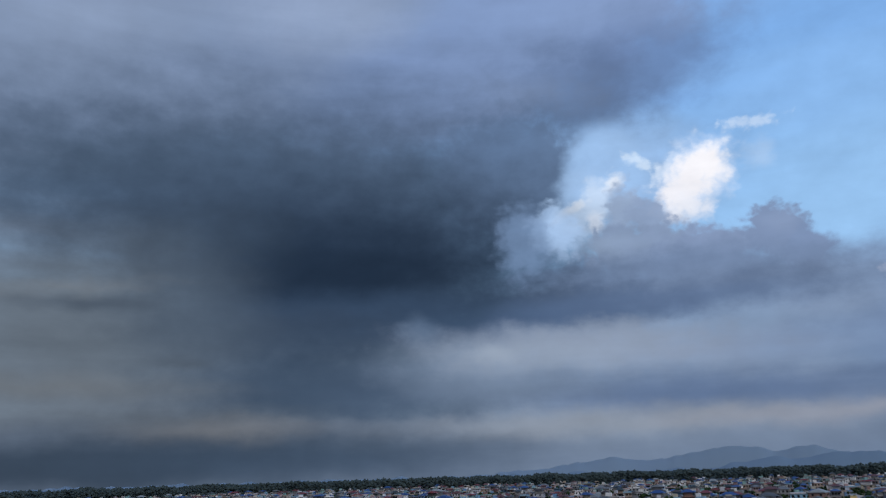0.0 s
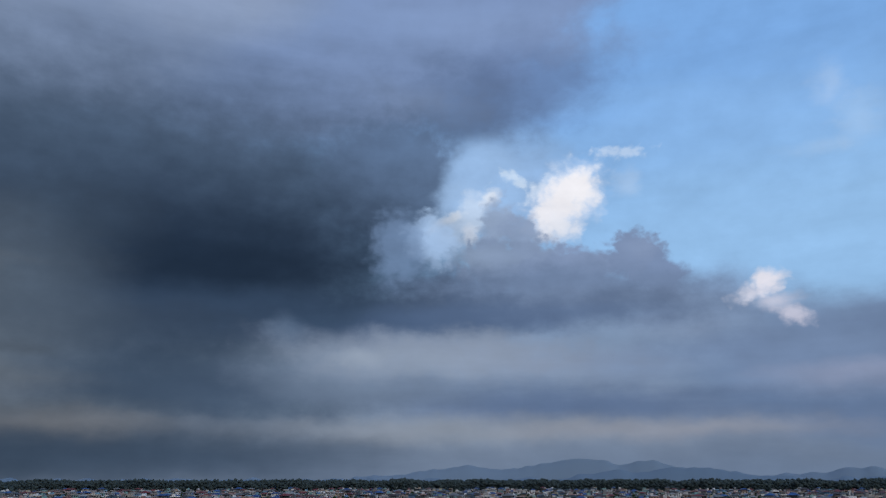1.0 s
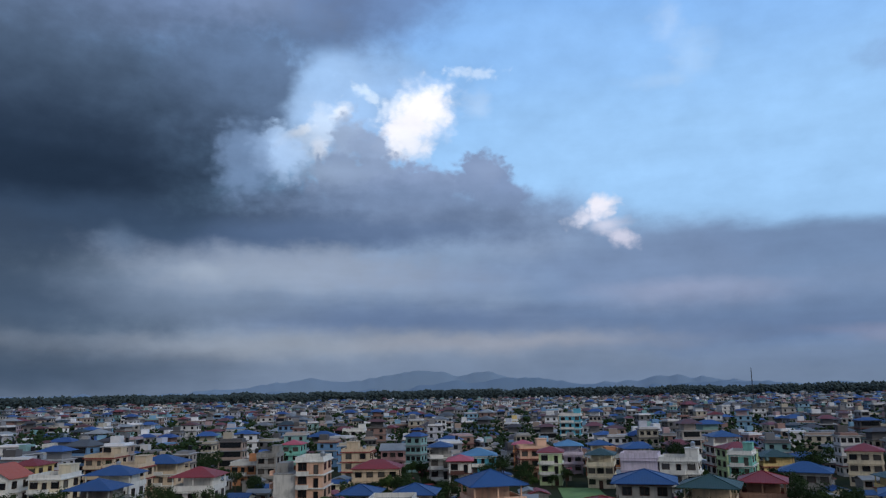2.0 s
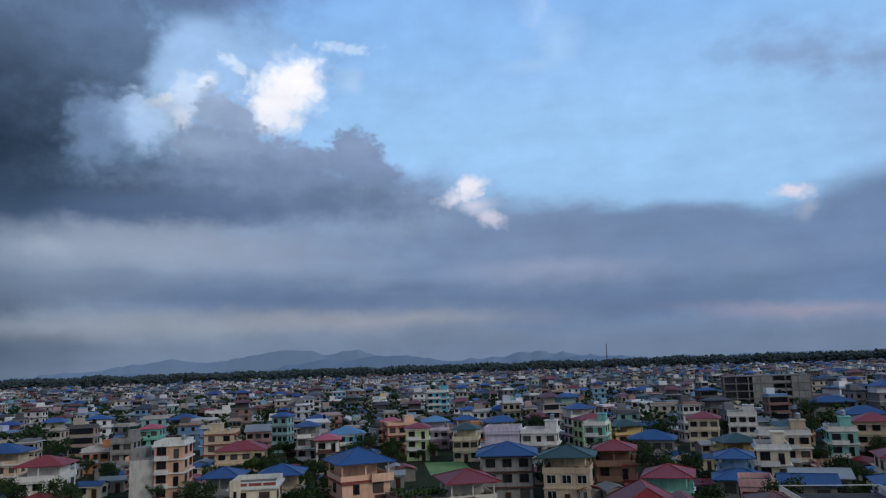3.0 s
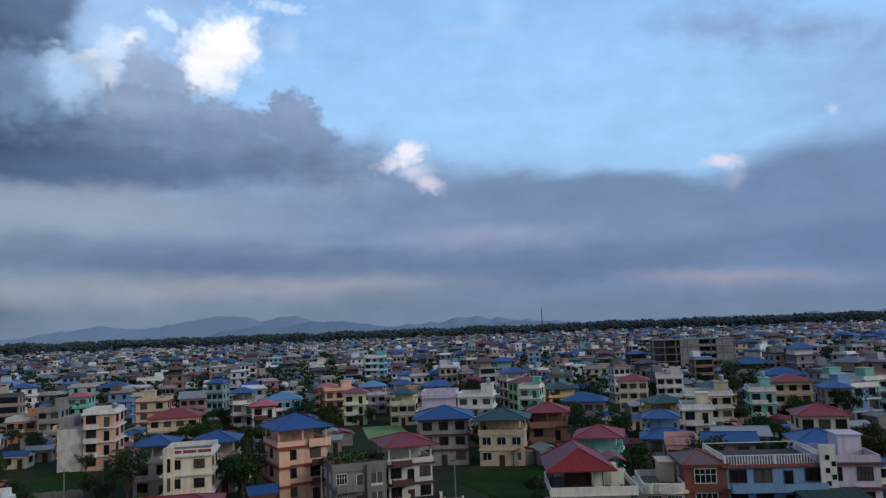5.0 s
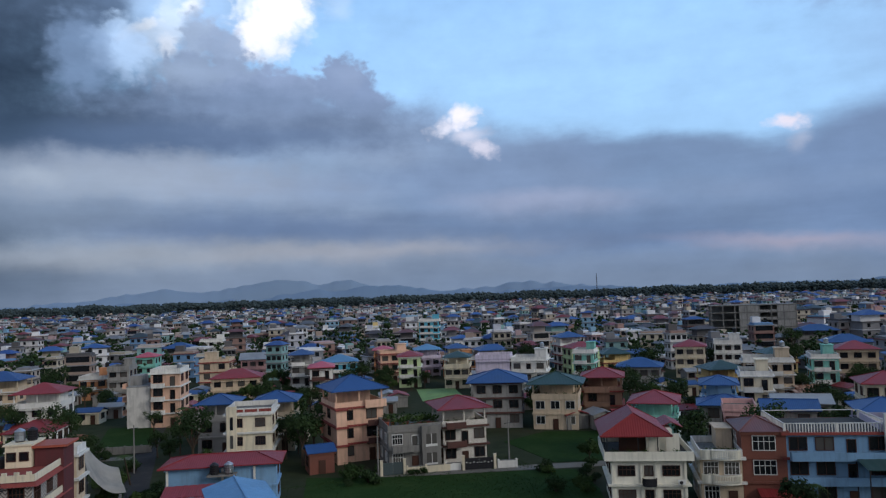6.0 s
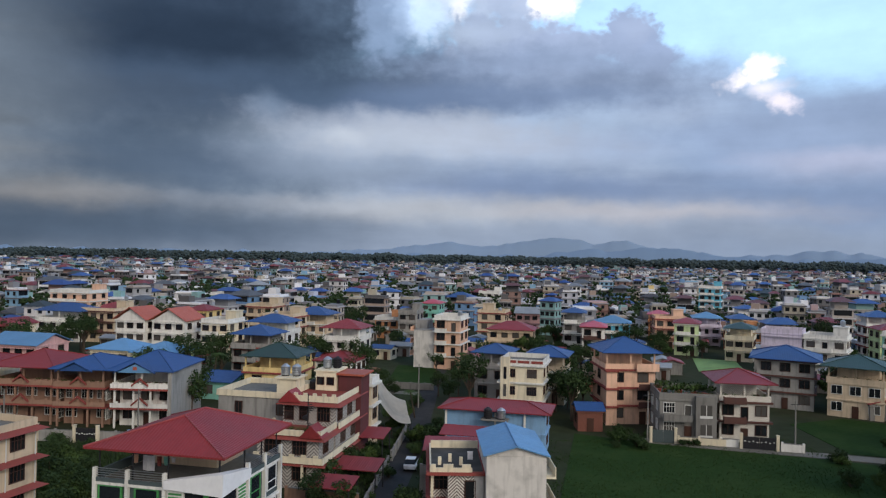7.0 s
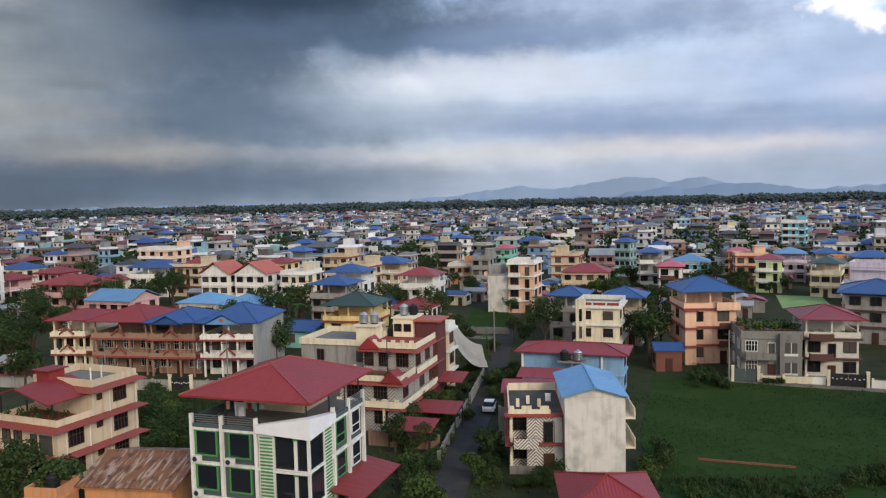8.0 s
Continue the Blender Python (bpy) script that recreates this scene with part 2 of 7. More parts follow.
# lighter rifts and the warm light above the horizon
cloud(-33.6, 10.8, 9.46, 5.51, (101, 111, 123), 0.85, 4.0, 1.2, "layer", turn=3)
cloud(-25.4, 11.9, 4.76, 3.49, (76, 90, 108), 0.6, 3.0, 1.0)
cloud(6.1, 9.0, 10.82, 1.40, (138, 152, 178), 0.85, 1.1, 0.8, turn=-4)
cloud(-2.1, 8.0, 6.46, 1.45, (128, 144, 169), 0.8, 1.2, 0.9)
cloud(-2.4, 9.1, 0.95, 0.51, (150, 164, 186), 0.7, 0.5, 0.5)
cloud(-7.7, 10.7, 1.23, 0.95, (104, 123, 150), 0.6, 0.9, 0.6)
cloud(2.5, 8.9, 7.91, 1.40, (146, 158, 178), 0.75, 1.2, 0.9)
cloud(-2.4, 9.0, 1.59, 0.47, (156, 168, 186), 0.6, 0.6, 0.5)
cloud(6.3, 10.0, 5.15, 0.59, (148, 160, 182), 0.5, 0.7, 0.6)
cloud(-31.2, 12.6, 2.95, 0.47, (74, 85, 100), 0.75, 0.6, 0.6, "layer", turn=3)
cloud(-25.4, 8.4, 1.79, 0.38, (76, 86, 99), 0.7, 0.5, 0.5, "layer", turn=-7)
cloud(-33.9, 13.5, 3.55, 0.31, (122, 126, 132), 0.5, 0.6, 0.5, "layer", turn=5)
cloud(-32.8, 6.6, 6.92, 0.69, (114, 118, 123), 0.55, 1.0, 0.7, "layer")
cloud(-35.1, 9.2, 4.05, 0.47, (88, 98, 110), 0.5, 0.8, 0.7, "layer")
cloud(12.9, 5.3, 10.69, 1.29, (98, 118, 152), 0.75, 1.2, 0.8, "layer", turn=-4)
cloud(-1.3, 6.2, 5.11, 0.68, (116, 132, 156), 0.5, 0.8, 0.8, "layer")
cloud(-22.6, 3.4, 5.07, 0.78, (140, 138, 138), 0.75, 0.8, 0.6, "layer")
cloud(3.1, 3.5, 10.70, 0.82, (142, 150, 163), 0.7, 0.8, 0.6, "layer")
cloud(-29.8, 4.6, 7.90, 0.50, (92, 100, 110), 0.55, 0.8, 0.6, "layer")
cloud(9.8, 3.6, 17.94, 0.68, (142, 150, 165), 0.55, 0.9, 0.6, "layer")
cloud(21.4, 3.4, 8.46, 0.51, (156, 158, 170), 0.6, 0.6, 0.5, "layer")
cloud(52.0, 2.8, 5.67, 0.49, (172, 160, 176), 0.7, 0.6, 0.5, "layer", turn=-4)
cloud(39.0, 2.1, 11.64, 0.65, (126, 140, 165), 0.5, 1.0, 0.6, "layer")
# rain haze over the horizon
cloud(-31.2, 1.4, 22.05, 2.14, (55, 68, 85), 0.97, 1.7, 0.5, "layer")
cloud(-14.1, 1.5, 12.33, 1.40, (62, 78, 99), 0.9, 1.5, 0.5, "layer")
cloud(40.2, 0.2, 37.85, 2.02, (106, 123, 150), 0.85, 1.8, 0.4, "layer")

# the lower clouds lie over the upper ones; a faint mottling runs through both
texture = wmath("ADD", 1.0, wmath("ADD", wmath("MULTIPLY", billow, 0.3), wmath("MULTIPLY", streak, 0.25)))
wt.links.new(upper_sky, background.inputs[0])
wt.links.new(wmath("MULTIPLY", texture, clear), background.inputs[1])
lower = wnode("ShaderNodeBackground")
wt.links.new(sky_colour, lower.inputs[0])
wt.links.new(texture, lower.inputs[1])
both = wnode("ShaderNodeAddShader")
wt.links.new(background.outputs[0], both.inputs[0])
wt.links.new(lower.outputs[0], both.inputs[1])
wt.links.new(both.outputs[0], sky_out.inputs[0])

sun = new("sun", bpy.data.lights.new("sun", "SUN"))
sun.data.energy, sun.data.angle, sun.data.color = 0.85, radians(25), (1.0, 0.96, 0.91)
sun.matrix_world = look((60 * math.sin(radians(SUN_AZ)), 60 * math.cos(radians(SUN_AZ)), 28 + 70 * math.tan(radians(SUN_EL))), (0, 0, 28))


# ---- materials ----
def material(name):
    m = bpy.data.materials.new(name)
    m.use_nodes = True
    return m, m.node_tree, m.node_tree.nodes["Principled BSDF"]


def surface(name, colour, rough=0.8, metal=0.0, grain=2.0, vary=0.25, stain=0.35, stain_size=0.25, streaks=0.0, bump=0.15, dirt=None, each=0.0, shine=0.3):
    """Colour with fine grain, broad stains and rain streaks, in metres of the world."""
    m, t, b = material(name)
    geo = t.nodes.new("ShaderNodeNewGeometry")

    def noise_at(scale, detail, stretch=(1, 1, 1)):
        mp = t.nodes.new("ShaderNodeMapping")
        mp.inputs["Scale"].default_value = stretch
        t.links.new(geo.outputs["Position"], mp.inputs[0])
        n = t.nodes.new("ShaderNodeTexNoise")
        n.inputs["Scale"].default_value, n.inputs["Detail"].default_value = scale, detail
        t.links.new(mp.outputs[0], n.inputs["Vector"])
        return n.outputs[0]

    def mixed(fac, lo, hi, most, a, colour_b):
        r = t.nodes.new("ShaderNodeMapRange")
        t.links.new(fac, r.inputs[0])
        r.inputs[1].default_value, r.inputs[2].default_value, r.inputs[4].default_value = lo, hi, most
        x = t.nodes.new("ShaderNodeMix")
        x.data_type = "RGBA"
        t.links.new(r.outputs[0], x.inputs[0])
        if isinstance(a, tuple):
            x.inputs[6].default_value = a
        else:
            t.links.new(a, x.inputs[6])
        x.inputs[7].default_value = colour_b
        return x.outputs[2]

    c = tuple(colour) if len(colour) == 4 else (*colour, 1)
    dark = tuple(v * 0.45 for v in c[:3]) + (1,)
    dirt = dirt or tuple(v * 0.3 + 0.03 for v in c[:3]) + (1,)
    out = mixed(noise_at(grain, 5), 0.35, 0.75, vary, c, dark)
    out = mixed(noise_at(stain_size, 6), 0.48, 0.72, stain, out, dirt)
    if streaks:
        out = mixed(noise_at(1.0, 5, (2.2, 2.2, 0.22)), 0.5, 0.72, streaks, out, dirt)
    if each:
        info = t.nodes.new("ShaderNodeObjectInfo")
        hsv = t.nodes.new("ShaderNodeHueSaturation")
        r = t.nodes.new("ShaderNodeMapRange")
        t.links.new(info.outputs["Random"], r.inputs[0])
        r.inputs[3].default_value, r.inputs[4].default_value = 1 - each, 1 + each
        t.links.new(r.outputs[0], hsv.inputs["Value"])
        t.links.new(out, hsv.inputs["Color"])
        out = hsv.outputs[0]
    t.links.new(out, b.inputs["Base Color"])
    b.inputs["Roughness"].default_value, b.inputs["Metallic"].default_value = rough, metal
    b.inputs["Specular IOR Level"].default_value = shine
    if bump:
        bp = t.nodes.new("ShaderNodeBump")
        bp.inputs["Strength"].default_value, bp.inputs["Distance"].default_value = bump, 0.05
        t.links.new(noise_at(grain * 3, 4), bp.inputs["Height"])
        t.links.new(bp.outputs[0], b.inputs["Normal"])
    return m


def plaster(name, r, g, b, streaks=0.4, stain=0.3):
    return surface(name, srgb(r, g, b), 0.85, grain=3.0, vary=0.12, stain=stain, stain_size=0.35, streaks=streaks, bump=0.1, each=0.09)


def sheet_metal(name, r, g, b, rust=0.25):
    """Coated roof sheet with ribs that run down each slope."""
    m = surface(name, srgb(r, g, b), 0.5, 0.0, grain=1.2, vary=0.28, stain=rust, stain_size=0.18, bump=0.05, each=0.1)
    t = m.node_tree
    tc = t.nodes.new("ShaderNodeTexCoord")
    pos, nor = t.nodes.new("ShaderNodeSeparateXYZ"), t.nodes.new("ShaderNodeSeparateXYZ")
    t.links.new(tc.outputs["Object"], pos.inputs[0])
    t.links.new(tc.outputs["Normal"], nor.inputs[0])

    def op(kind, p, q=None):
        n = t.nodes.new("ShaderNodeMath")
        n.operation = kind
        for i, v in enumerate((p, q)):
            if isinstance(v, float):
                n.inputs[i].default_value = v
            elif v is not None:
                t.links.new(v, n.inputs[i])
        return n.outputs[0]

    side = op("GREATER_THAN", op("ABSOLUTE", nor.outputs[0]), op("ABSOLUTE", nor.outputs[1]))
    across = op("ADD", op("MULTIPLY", pos.outputs[1], side), op("MULTIPLY", pos.outputs[0], op("SUBTRACT", 1.0, side)))
    rib = op("POWER", op("ABSOLUTE", op("SINE", op("MULTIPLY", across, math.pi / 0.3))), 3.0)
    bp = t.nodes.new("ShaderNodeBump")
    bp.inputs["Strength"].default_value, bp.inputs["Distance"].default_value = 0.6, 0.035
    t.links.new(rib, bp.inputs["Height"])
    t.links.new(bp.outputs[0], t.nodes["Principled BSDF"].inputs["Normal"])
    return m


WALL = {
    "white": plaster("white plaster", 226, 224, 218), "cream": plaster("cream plaster", 224, 212, 186),
    "beige": plaster("beige plaster", 206, 186, 160), "peach": plaster("peach plaster", 226, 184, 158),
    "pink": plaster("pink plaster", 212, 168, 164), "yellow": plaster("yellow plaster", 226, 200, 140),
    "grey": plaster("bare cement render", 150, 148, 144, 0.6, 0.5), "concrete": plaster("raw concrete", 128, 126, 122, 0.6, 0.5),
    "blue": plaster("sky blue plaster", 122, 160, 194), "mint": plaster("mint plaster", 132, 194, 180),
    "turquoise": plaster("turquoise plaster", 96, 176, 200), "orange": plaster("orange plaster", 206, 144, 102),
    "lilac": plaster("pale lilac plaster", 206, 196, 212), "brick": surface("red brickwork", srgb(124, 78, 66), 0.9, grain=6, vary=0.4, stain=0.3),
    "tan": plaster("tan plaster", 150, 118, 100), "palegreen": plaster("pale green plaster", 196, 214, 164), "maroon": plaster("maroon paint", 98, 52, 54),
}
ROOF = {
    "red": sheet_metal("red coated roof sheet", 138, 49, 51), "blue": sheet_metal("blue coated roof sheet", 44, 80, 134),
    "paleblue": sheet_metal("faded blue roof sheet", 96, 146, 188), "green": sheet_metal("dark green roof sheet", 46, 70, 66),
    "pink": sheet_metal("pink roof sheet", 190, 84, 98), "grey": sheet_metal("galvanised roof sheet", 150, 154, 158, 0.4),
    "oldtile": sheet_metal("weathered brown tiles", 122, 74, 64, 0.5), "terracotta": sheet_metal("orange tiles", 178, 92, 72),
}


def rusted_sheet():
    """Old roof sheet, rusted in strips that run down the slope."""
    m, t, b = material("rusted roof sheet")
    tc = t.nodes.new("ShaderNodeTexCoord")
    colours = [(0.2, 0.085, 0.045, 1), (0.36, 0.26, 0.2, 1), (0.09, 0.04, 0.028, 1)]
    prev = None
    for k, (sx, sy, lo, hi) in enumerate(((1.6, 0.18, 0.5, 0.6), (0.9, 0.4, 0.52, 0.66))):
        mp = t.nodes.new("ShaderNodeMapping")
        mp.inputs["Scale"].default_value = (sx, sy, sy)
        t.links.new(tc.outputs["Object"], mp.inputs[0])
        n = t.nodes.new("ShaderNodeTexNoise")
        n.inputs["Scale"].default_value, n.inputs["Detail"].default_value = 2.0, 4
        t.links.new(mp.outputs[0], n.inputs["Vector"])
        r = t.nodes.new("ShaderNodeMapRange")
        t.links.new(n.outputs[0], r.inputs[0])
        r.inputs[1].default_value, r.inputs[2].default_value = lo, hi
        x = t.nodes.new("ShaderNodeMix")
        x.data_type = "RGBA"
        t.links.new(r.outputs[0], x.inputs[0])
        if prev is None:
            x.inputs[6].default_value = colours[0]
        else:
            t.links.new(prev, x.inputs[6])
        x.inputs[7].default_value = colours[k + 1]
        prev = x.outputs[2]
    t.links.new(prev, b.inputs["Base Color"])
    b.inputs["Roughness"].default_value = 0.85
    return m


ROOF["rust"] = rusted_sheet()
RED_TRIM = plaster("red painted band", 142, 70, 64)
WHITE_TRIM = plaster("white painted trim", 222, 220, 214)
BROWN_TRIM = plaster("brown painted band", 92, 62, 56)
SLAB_TOP = surface("weathered roof slab", srgb(118, 116, 110), 0.9, grain=2, vary=0.4, stain=0.6, stain_size=0.4)
TIMBER = surface("dark timber", srgb(70, 44, 34), 0.6, grain=6)
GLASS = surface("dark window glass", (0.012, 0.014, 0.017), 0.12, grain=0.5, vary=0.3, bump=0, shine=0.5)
GLASS_BAY = surface("blue-black bay glass", (0.012, 0.016, 0.022), 0.1, grain=0.5, vary=0.3, bump=0, shine=0.6)
curtain = GLASS.node_tree
rnd = curtain.nodes.new("ShaderNodeObjectInfo")
pick = curtain.nodes.new("ShaderNodeMapRange")
pick.inputs[1].default_value, pick.inputs[2].default_value = 0.68, 0.72
curtain.links.new(rnd.outputs["Random"], pick.inputs[0])
drape = curtain.nodes.new("ShaderNodeMix")
drape.data_type = "RGBA"
curtain.links.new(pick.outputs[0], drape.inputs[0])
curtain.links.new(curtain.nodes["Principled BSDF"].inputs["Base Color"].links[0].from_socket, drape.inputs[6])
drape.inputs[7].default_value = (0.085, 0.08, 0.075, 1)
curtain.links.new(drape.outputs[2], curtain.nodes["Principled BSDF"].inputs["Base Color"])
STEEL = surface("brushed steel", srgb(190, 194, 198), 0.35, 0.9, bump=0.02)
BLACK_PLASTIC = surface("black tank plastic", srgb(34, 34, 38), 0.5)
IRON = surface("dark painted iron", srgb(40, 40, 44), 0.6)
ASPHALT = surface("worn asphalt", (0.05, 0.049, 0.05), 0.95, shine=0.08, grain=1.5, vary=0.4, stain=0.5, stain_size=0.3, dirt=(0.085, 0.08, 0.072, 1))
LANE = surface("gravel lane", srgb(120, 116, 108), 0.95, grain=2, vary=0.4)
GROUND = surface("earth and scrub", (0.04, 0.05, 0.026), 0.95, shine=0.05, grain=0.4, vary=0.5, stain=0.6, stain_size=0.06, dirt=(0.07, 0.06, 0.045, 1))
GRASS = surface("rice field", (0.026, 0.056, 0.016), 0.95, grain=1.2, vary=0.5, stain=0.6, stain_size=0.12, dirt=(0.042, 0.07, 0.022, 1), shine=0.03)
COURT = surface("pale green court", srgb(128, 160, 100), 0.9, grain=0.8, vary=0.25)
GREEN_PAINT = plaster("bright green paint", 66, 138, 80, 0.1, 0.1)
SLATE_WALL = plaster("dark slate paint", 74, 86, 88, 0.2, 0.2)
WHITE_FRAME = plaster("white window frame", 214, 214, 210, 0.1, 0.1)
CLOTH = surface("white cloth", srgb(224, 222, 226), 0.9, grain=4)
TARP = surface("grey white tarpaulin", srgb(206, 200, 190), 0.9, grain=1, vary=0.2)
CAR_PAINT = surface("silver car paint", srgb(222, 225, 230), 0.3, 0.1, bump=0, shine=0.5)
RUBBER = surface("tyre rubber", (0.02, 0.02, 0.02), 0.9)
STAINED = surface("stained white plaster", srgb(206, 202, 196), 0.9, grain=1.1, vary=0.14, stain=0.5, stain_size=0.6, streaks=0.3, bump=0.2, dirt=srgb(112, 110, 106))


def striped(name, light, dark, step):
    """Cladding laid in zigzag diagonals of two tones."""
    m, t, b = material(name)
    tc = t.nodes.new("ShaderNodeTexCoord")
    sp = t.nodes.new("ShaderNodeSeparateXYZ")
    t.links.new(tc.outputs["Object"], sp.inputs[0])

    def op(kind, p, q=0.0):
        n = t.nodes.new("ShaderNodeMath")
        n.operation = kind
        for i, v in enumerate((p, q)):
            if isinstance(v, float):
                n.inputs[i].default_value = v
            else:
                t.links.new(v, n.inputs[i])
        return n.outputs[0]

    across = op("PINGPONG", op("ADD", sp.outputs[0], sp.outputs[1]), 1.1)
    row = op("FRACT", op("MULTIPLY", op("ADD", across, sp.outputs[2]), 1.0 / step))
    x = t.nodes.new("ShaderNodeMix")
    x.data_type = "RGBA"
    t.links.new(op("GREATER_THAN", row, 0.5), x.inputs[0])
    x.inputs[6].default_value, x.inputs[7].default_value = srgb(*light), srgb(*dark)
    t.links.new(x.outputs[2], b.inputs["Base Color"])
    b.inputs["Roughness"].default_value = 0.7
    return m


WALL["zigzag"] = striped("zigzag stone cladding", (176, 172, 166), (116, 112, 110), 0.42)
WALL["check"] = striped("diagonal black and white tiles", (206, 202, 194), (112, 100, 96), 0.34)
WALL["paletile"] = striped("pale diagonal tiles", (222, 218, 208), (172, 164, 154), 0.3)
WALL["whitewash"] = plaster("cream whitewash", 226, 222, 206, 0.25, 0.2)
WALL["slate"] = SLATE_WALL
SOOT = surface("blackened terrace floor", (0.055, 0.053, 0.05), 0.9, grain=2, vary=0.4, stain=0.5, stain_size=0.5, dirt=(0.13, 0.125, 0.115, 1))
BARK = surface("bark", (0.07, 0.05, 0.035), 0.9, grain=6)


def leaf_material(name, colour, colour_b):
    m, t, b = material(name)
    geo = t.nodes.new("ShaderNodeNewGeometry")
    info = t.nodes.new("ShaderNodeObjectInfo")
    x = t.nodes.new("ShaderNodeMix")
    x.data_type = "RGBA"
    a = t.nodes.new("ShaderNodeMath")
    a.operation = "MULTIPLY"
    t.links.new(geo.outputs["Random Per Island"], a.inputs[0])
    t.links.new(info.outputs["Random"], a.inputs[1])
    s = t.nodes.new("ShaderNodeMath")
    s.operation = "SQRT"
    t.links.new(a.outputs[0], s.inputs[0])
    t.links.new(s.outputs[0], x.inputs[0])
    x.inputs[6].default_value, x.inputs[7].default_value = (*colour, 1), (*colour_b, 1)
    t.links.new(x.outputs[2], b.inputs["Base Color"])
    b.inputs["Roughness"].default_value = 0.75
    b.inputs["Specular IOR Level"].default_value = 0.1
    return m


LEAF = leaf_material("foliage", (0.016, 0.032, 0.013), (0.048, 0.08, 0.028))
# forest green made paler and bluer: distance haze put into the leaf colour
LEAF_HAZED = leaf_material("haze-tinted forest foliage", (0.05, 0.07, 0.074), (0.056, 0.078, 0.08))
LEAF_FIELD = leaf_material("rice blades", (0.034, 0.066, 0.02), (0.038, 0.072, 0.022))
LEAF_LIGHT = leaf_material("young foliage", (0.026, 0.05, 0.016), (0.068, 0.108, 0.03))


def random_paint(name, colours, rough=0.85, per_island=True):
    """One of several house paints for each separate block of a joined mesh."""
    m, t, b = material(name)
    src = t.nodes.new("ShaderNodeNewGeometry").outputs["Random Per Island"]
    ramp = t.nodes.new("ShaderNodeValToRGB")
    ramp.color_ramp.interpolation = "CONSTANT"
    for i, c in enumerate(colours):
        e = ramp.color_ramp.elements[i] if i < 2 else ramp.color_ramp.elements.new(i / len(colours))
        e.position, e.color = i / len(colours), c
    t.links.new(src, ramp.inputs[0])
    n = t.nodes.new("ShaderNodeTexNoise")
    n.inputs["Scale"].default_value = 0.4
    geo = t.nodes.new("ShaderNodeNewGeometry")
    t.links.new(geo.outputs["Position"], n.inputs["Vector"])
    x = t.nodes.new("ShaderNodeMix")
    x.data_type, x.blend_type = "RGBA", "MULTIPLY"
    x.inputs[0].default_value = 0.4
    t.links.new(ramp.outputs[0], x.inputs[6])
    t.links.new(n.outputs[0], x.inputs[7])
    t.links.new(x.outputs[2], b.inputs["Base Color"])
    b.inputs["Roughness"].default_value = rough
    return m


# ---- building blocks ----
def bx(bm, x0, x1, y0, y1, z0, z1, slot=0):
    v = [bm.verts.new(p) for p in ((x0, y0, z0), (x1, y0, z0), (x1, y1, z0), (x0, y1, z0), (x0, y0, z1), (x1, y0, z1), (x1, y1, z1), (x0, y1, z1))]
    for f in ((3, 2, 1, 0), (4, 5, 6, 7), (0, 1, 5, 4), (1, 2, 6, 5), (2, 3, 7, 6), (3, 0, 4, 7)):
        bm.faces.new([v[i] for i in f]).material_index = slot


def box(*dims):
    bm = bmesh.new()
    bx(bm, *dims)
    return bm


def boxes(*many):
    bm = bmesh.new()
    for dims in many:
        bx(bm, *dims)
    return bm


def tube(bm, r0, r1, z0, z1, n=12, cx=0, cy=0):
    a = [bm.verts.new((cx + r0 * math.cos(2 * math.pi * i / n), cy + r0 * math.sin(2 * math.pi * i / n), z0)) for i in range(n)]
    b = [bm.verts.new((cx + r1 * math.cos(2 * math.pi * i / n), cy + r1 * math.sin(2 * math.pi * i / n), z1)) for i in range(n)]
    for i in range(n):
        bm.faces.new((a[i], a[(i + 1) % n], b[(i + 1) % n], b[i]))
    bm.faces.new(a[::-1])
    bm.faces.new(b)


def bar(bm, p, q, r):
    """A square bar from p to q."""
    p, q = Vector(p), Vector(q)
    d = (q - p).normalized()
    s = d.cross(Vector((0, 0, 1)) if abs(d.z) < 0.9 else Vector((1, 0, 0))).normalized() * r
    u = d.cross(s).normalized() * r
    a = [bm.verts.new(p + i * s + j * u) for i, j in ((-1, -1), (1, -1), (1, 1), (-1, 1))]
    b = [bm.verts.new(q + i * s + j * u) for i, j in ((-1, -1), (1, -1), (1, 1), (-1, 1))]
    for i in range(4):
        bm.faces.new((a[i], a[(i + 1) % 4], b[(i + 1) % 4], b[i]))
    bm.faces.new(a[::-1])
    bm.faces.new(b)


def to_mesh(name, bm, mats):
    bmesh.ops.recalc_face_normals(bm, faces=bm.faces)
    me = bpy.data.meshes.new(name)
    bm.to_mesh(me)
    bm.free()
    for m in mats if isinstance(mats, (list, tuple)) else [mats]:
        me.materials.append(m)
    return me


def part(name, bm, mats, parent=None, label="", at=None):
    me = bm if isinstance(bm, bpy.types.Mesh) else to_mesh(name, bm, mats)
    ob = new(name, me)
    if at is not None:
        ob.matrix_basis = at
    ob.parent = parent
    return tagged(ob, label)


def thing(name, m, label, category, group="", kind=""):
    ob = new(name)
    ob.matrix_basis = m
    return tagged(ob, label, category, group, kind)


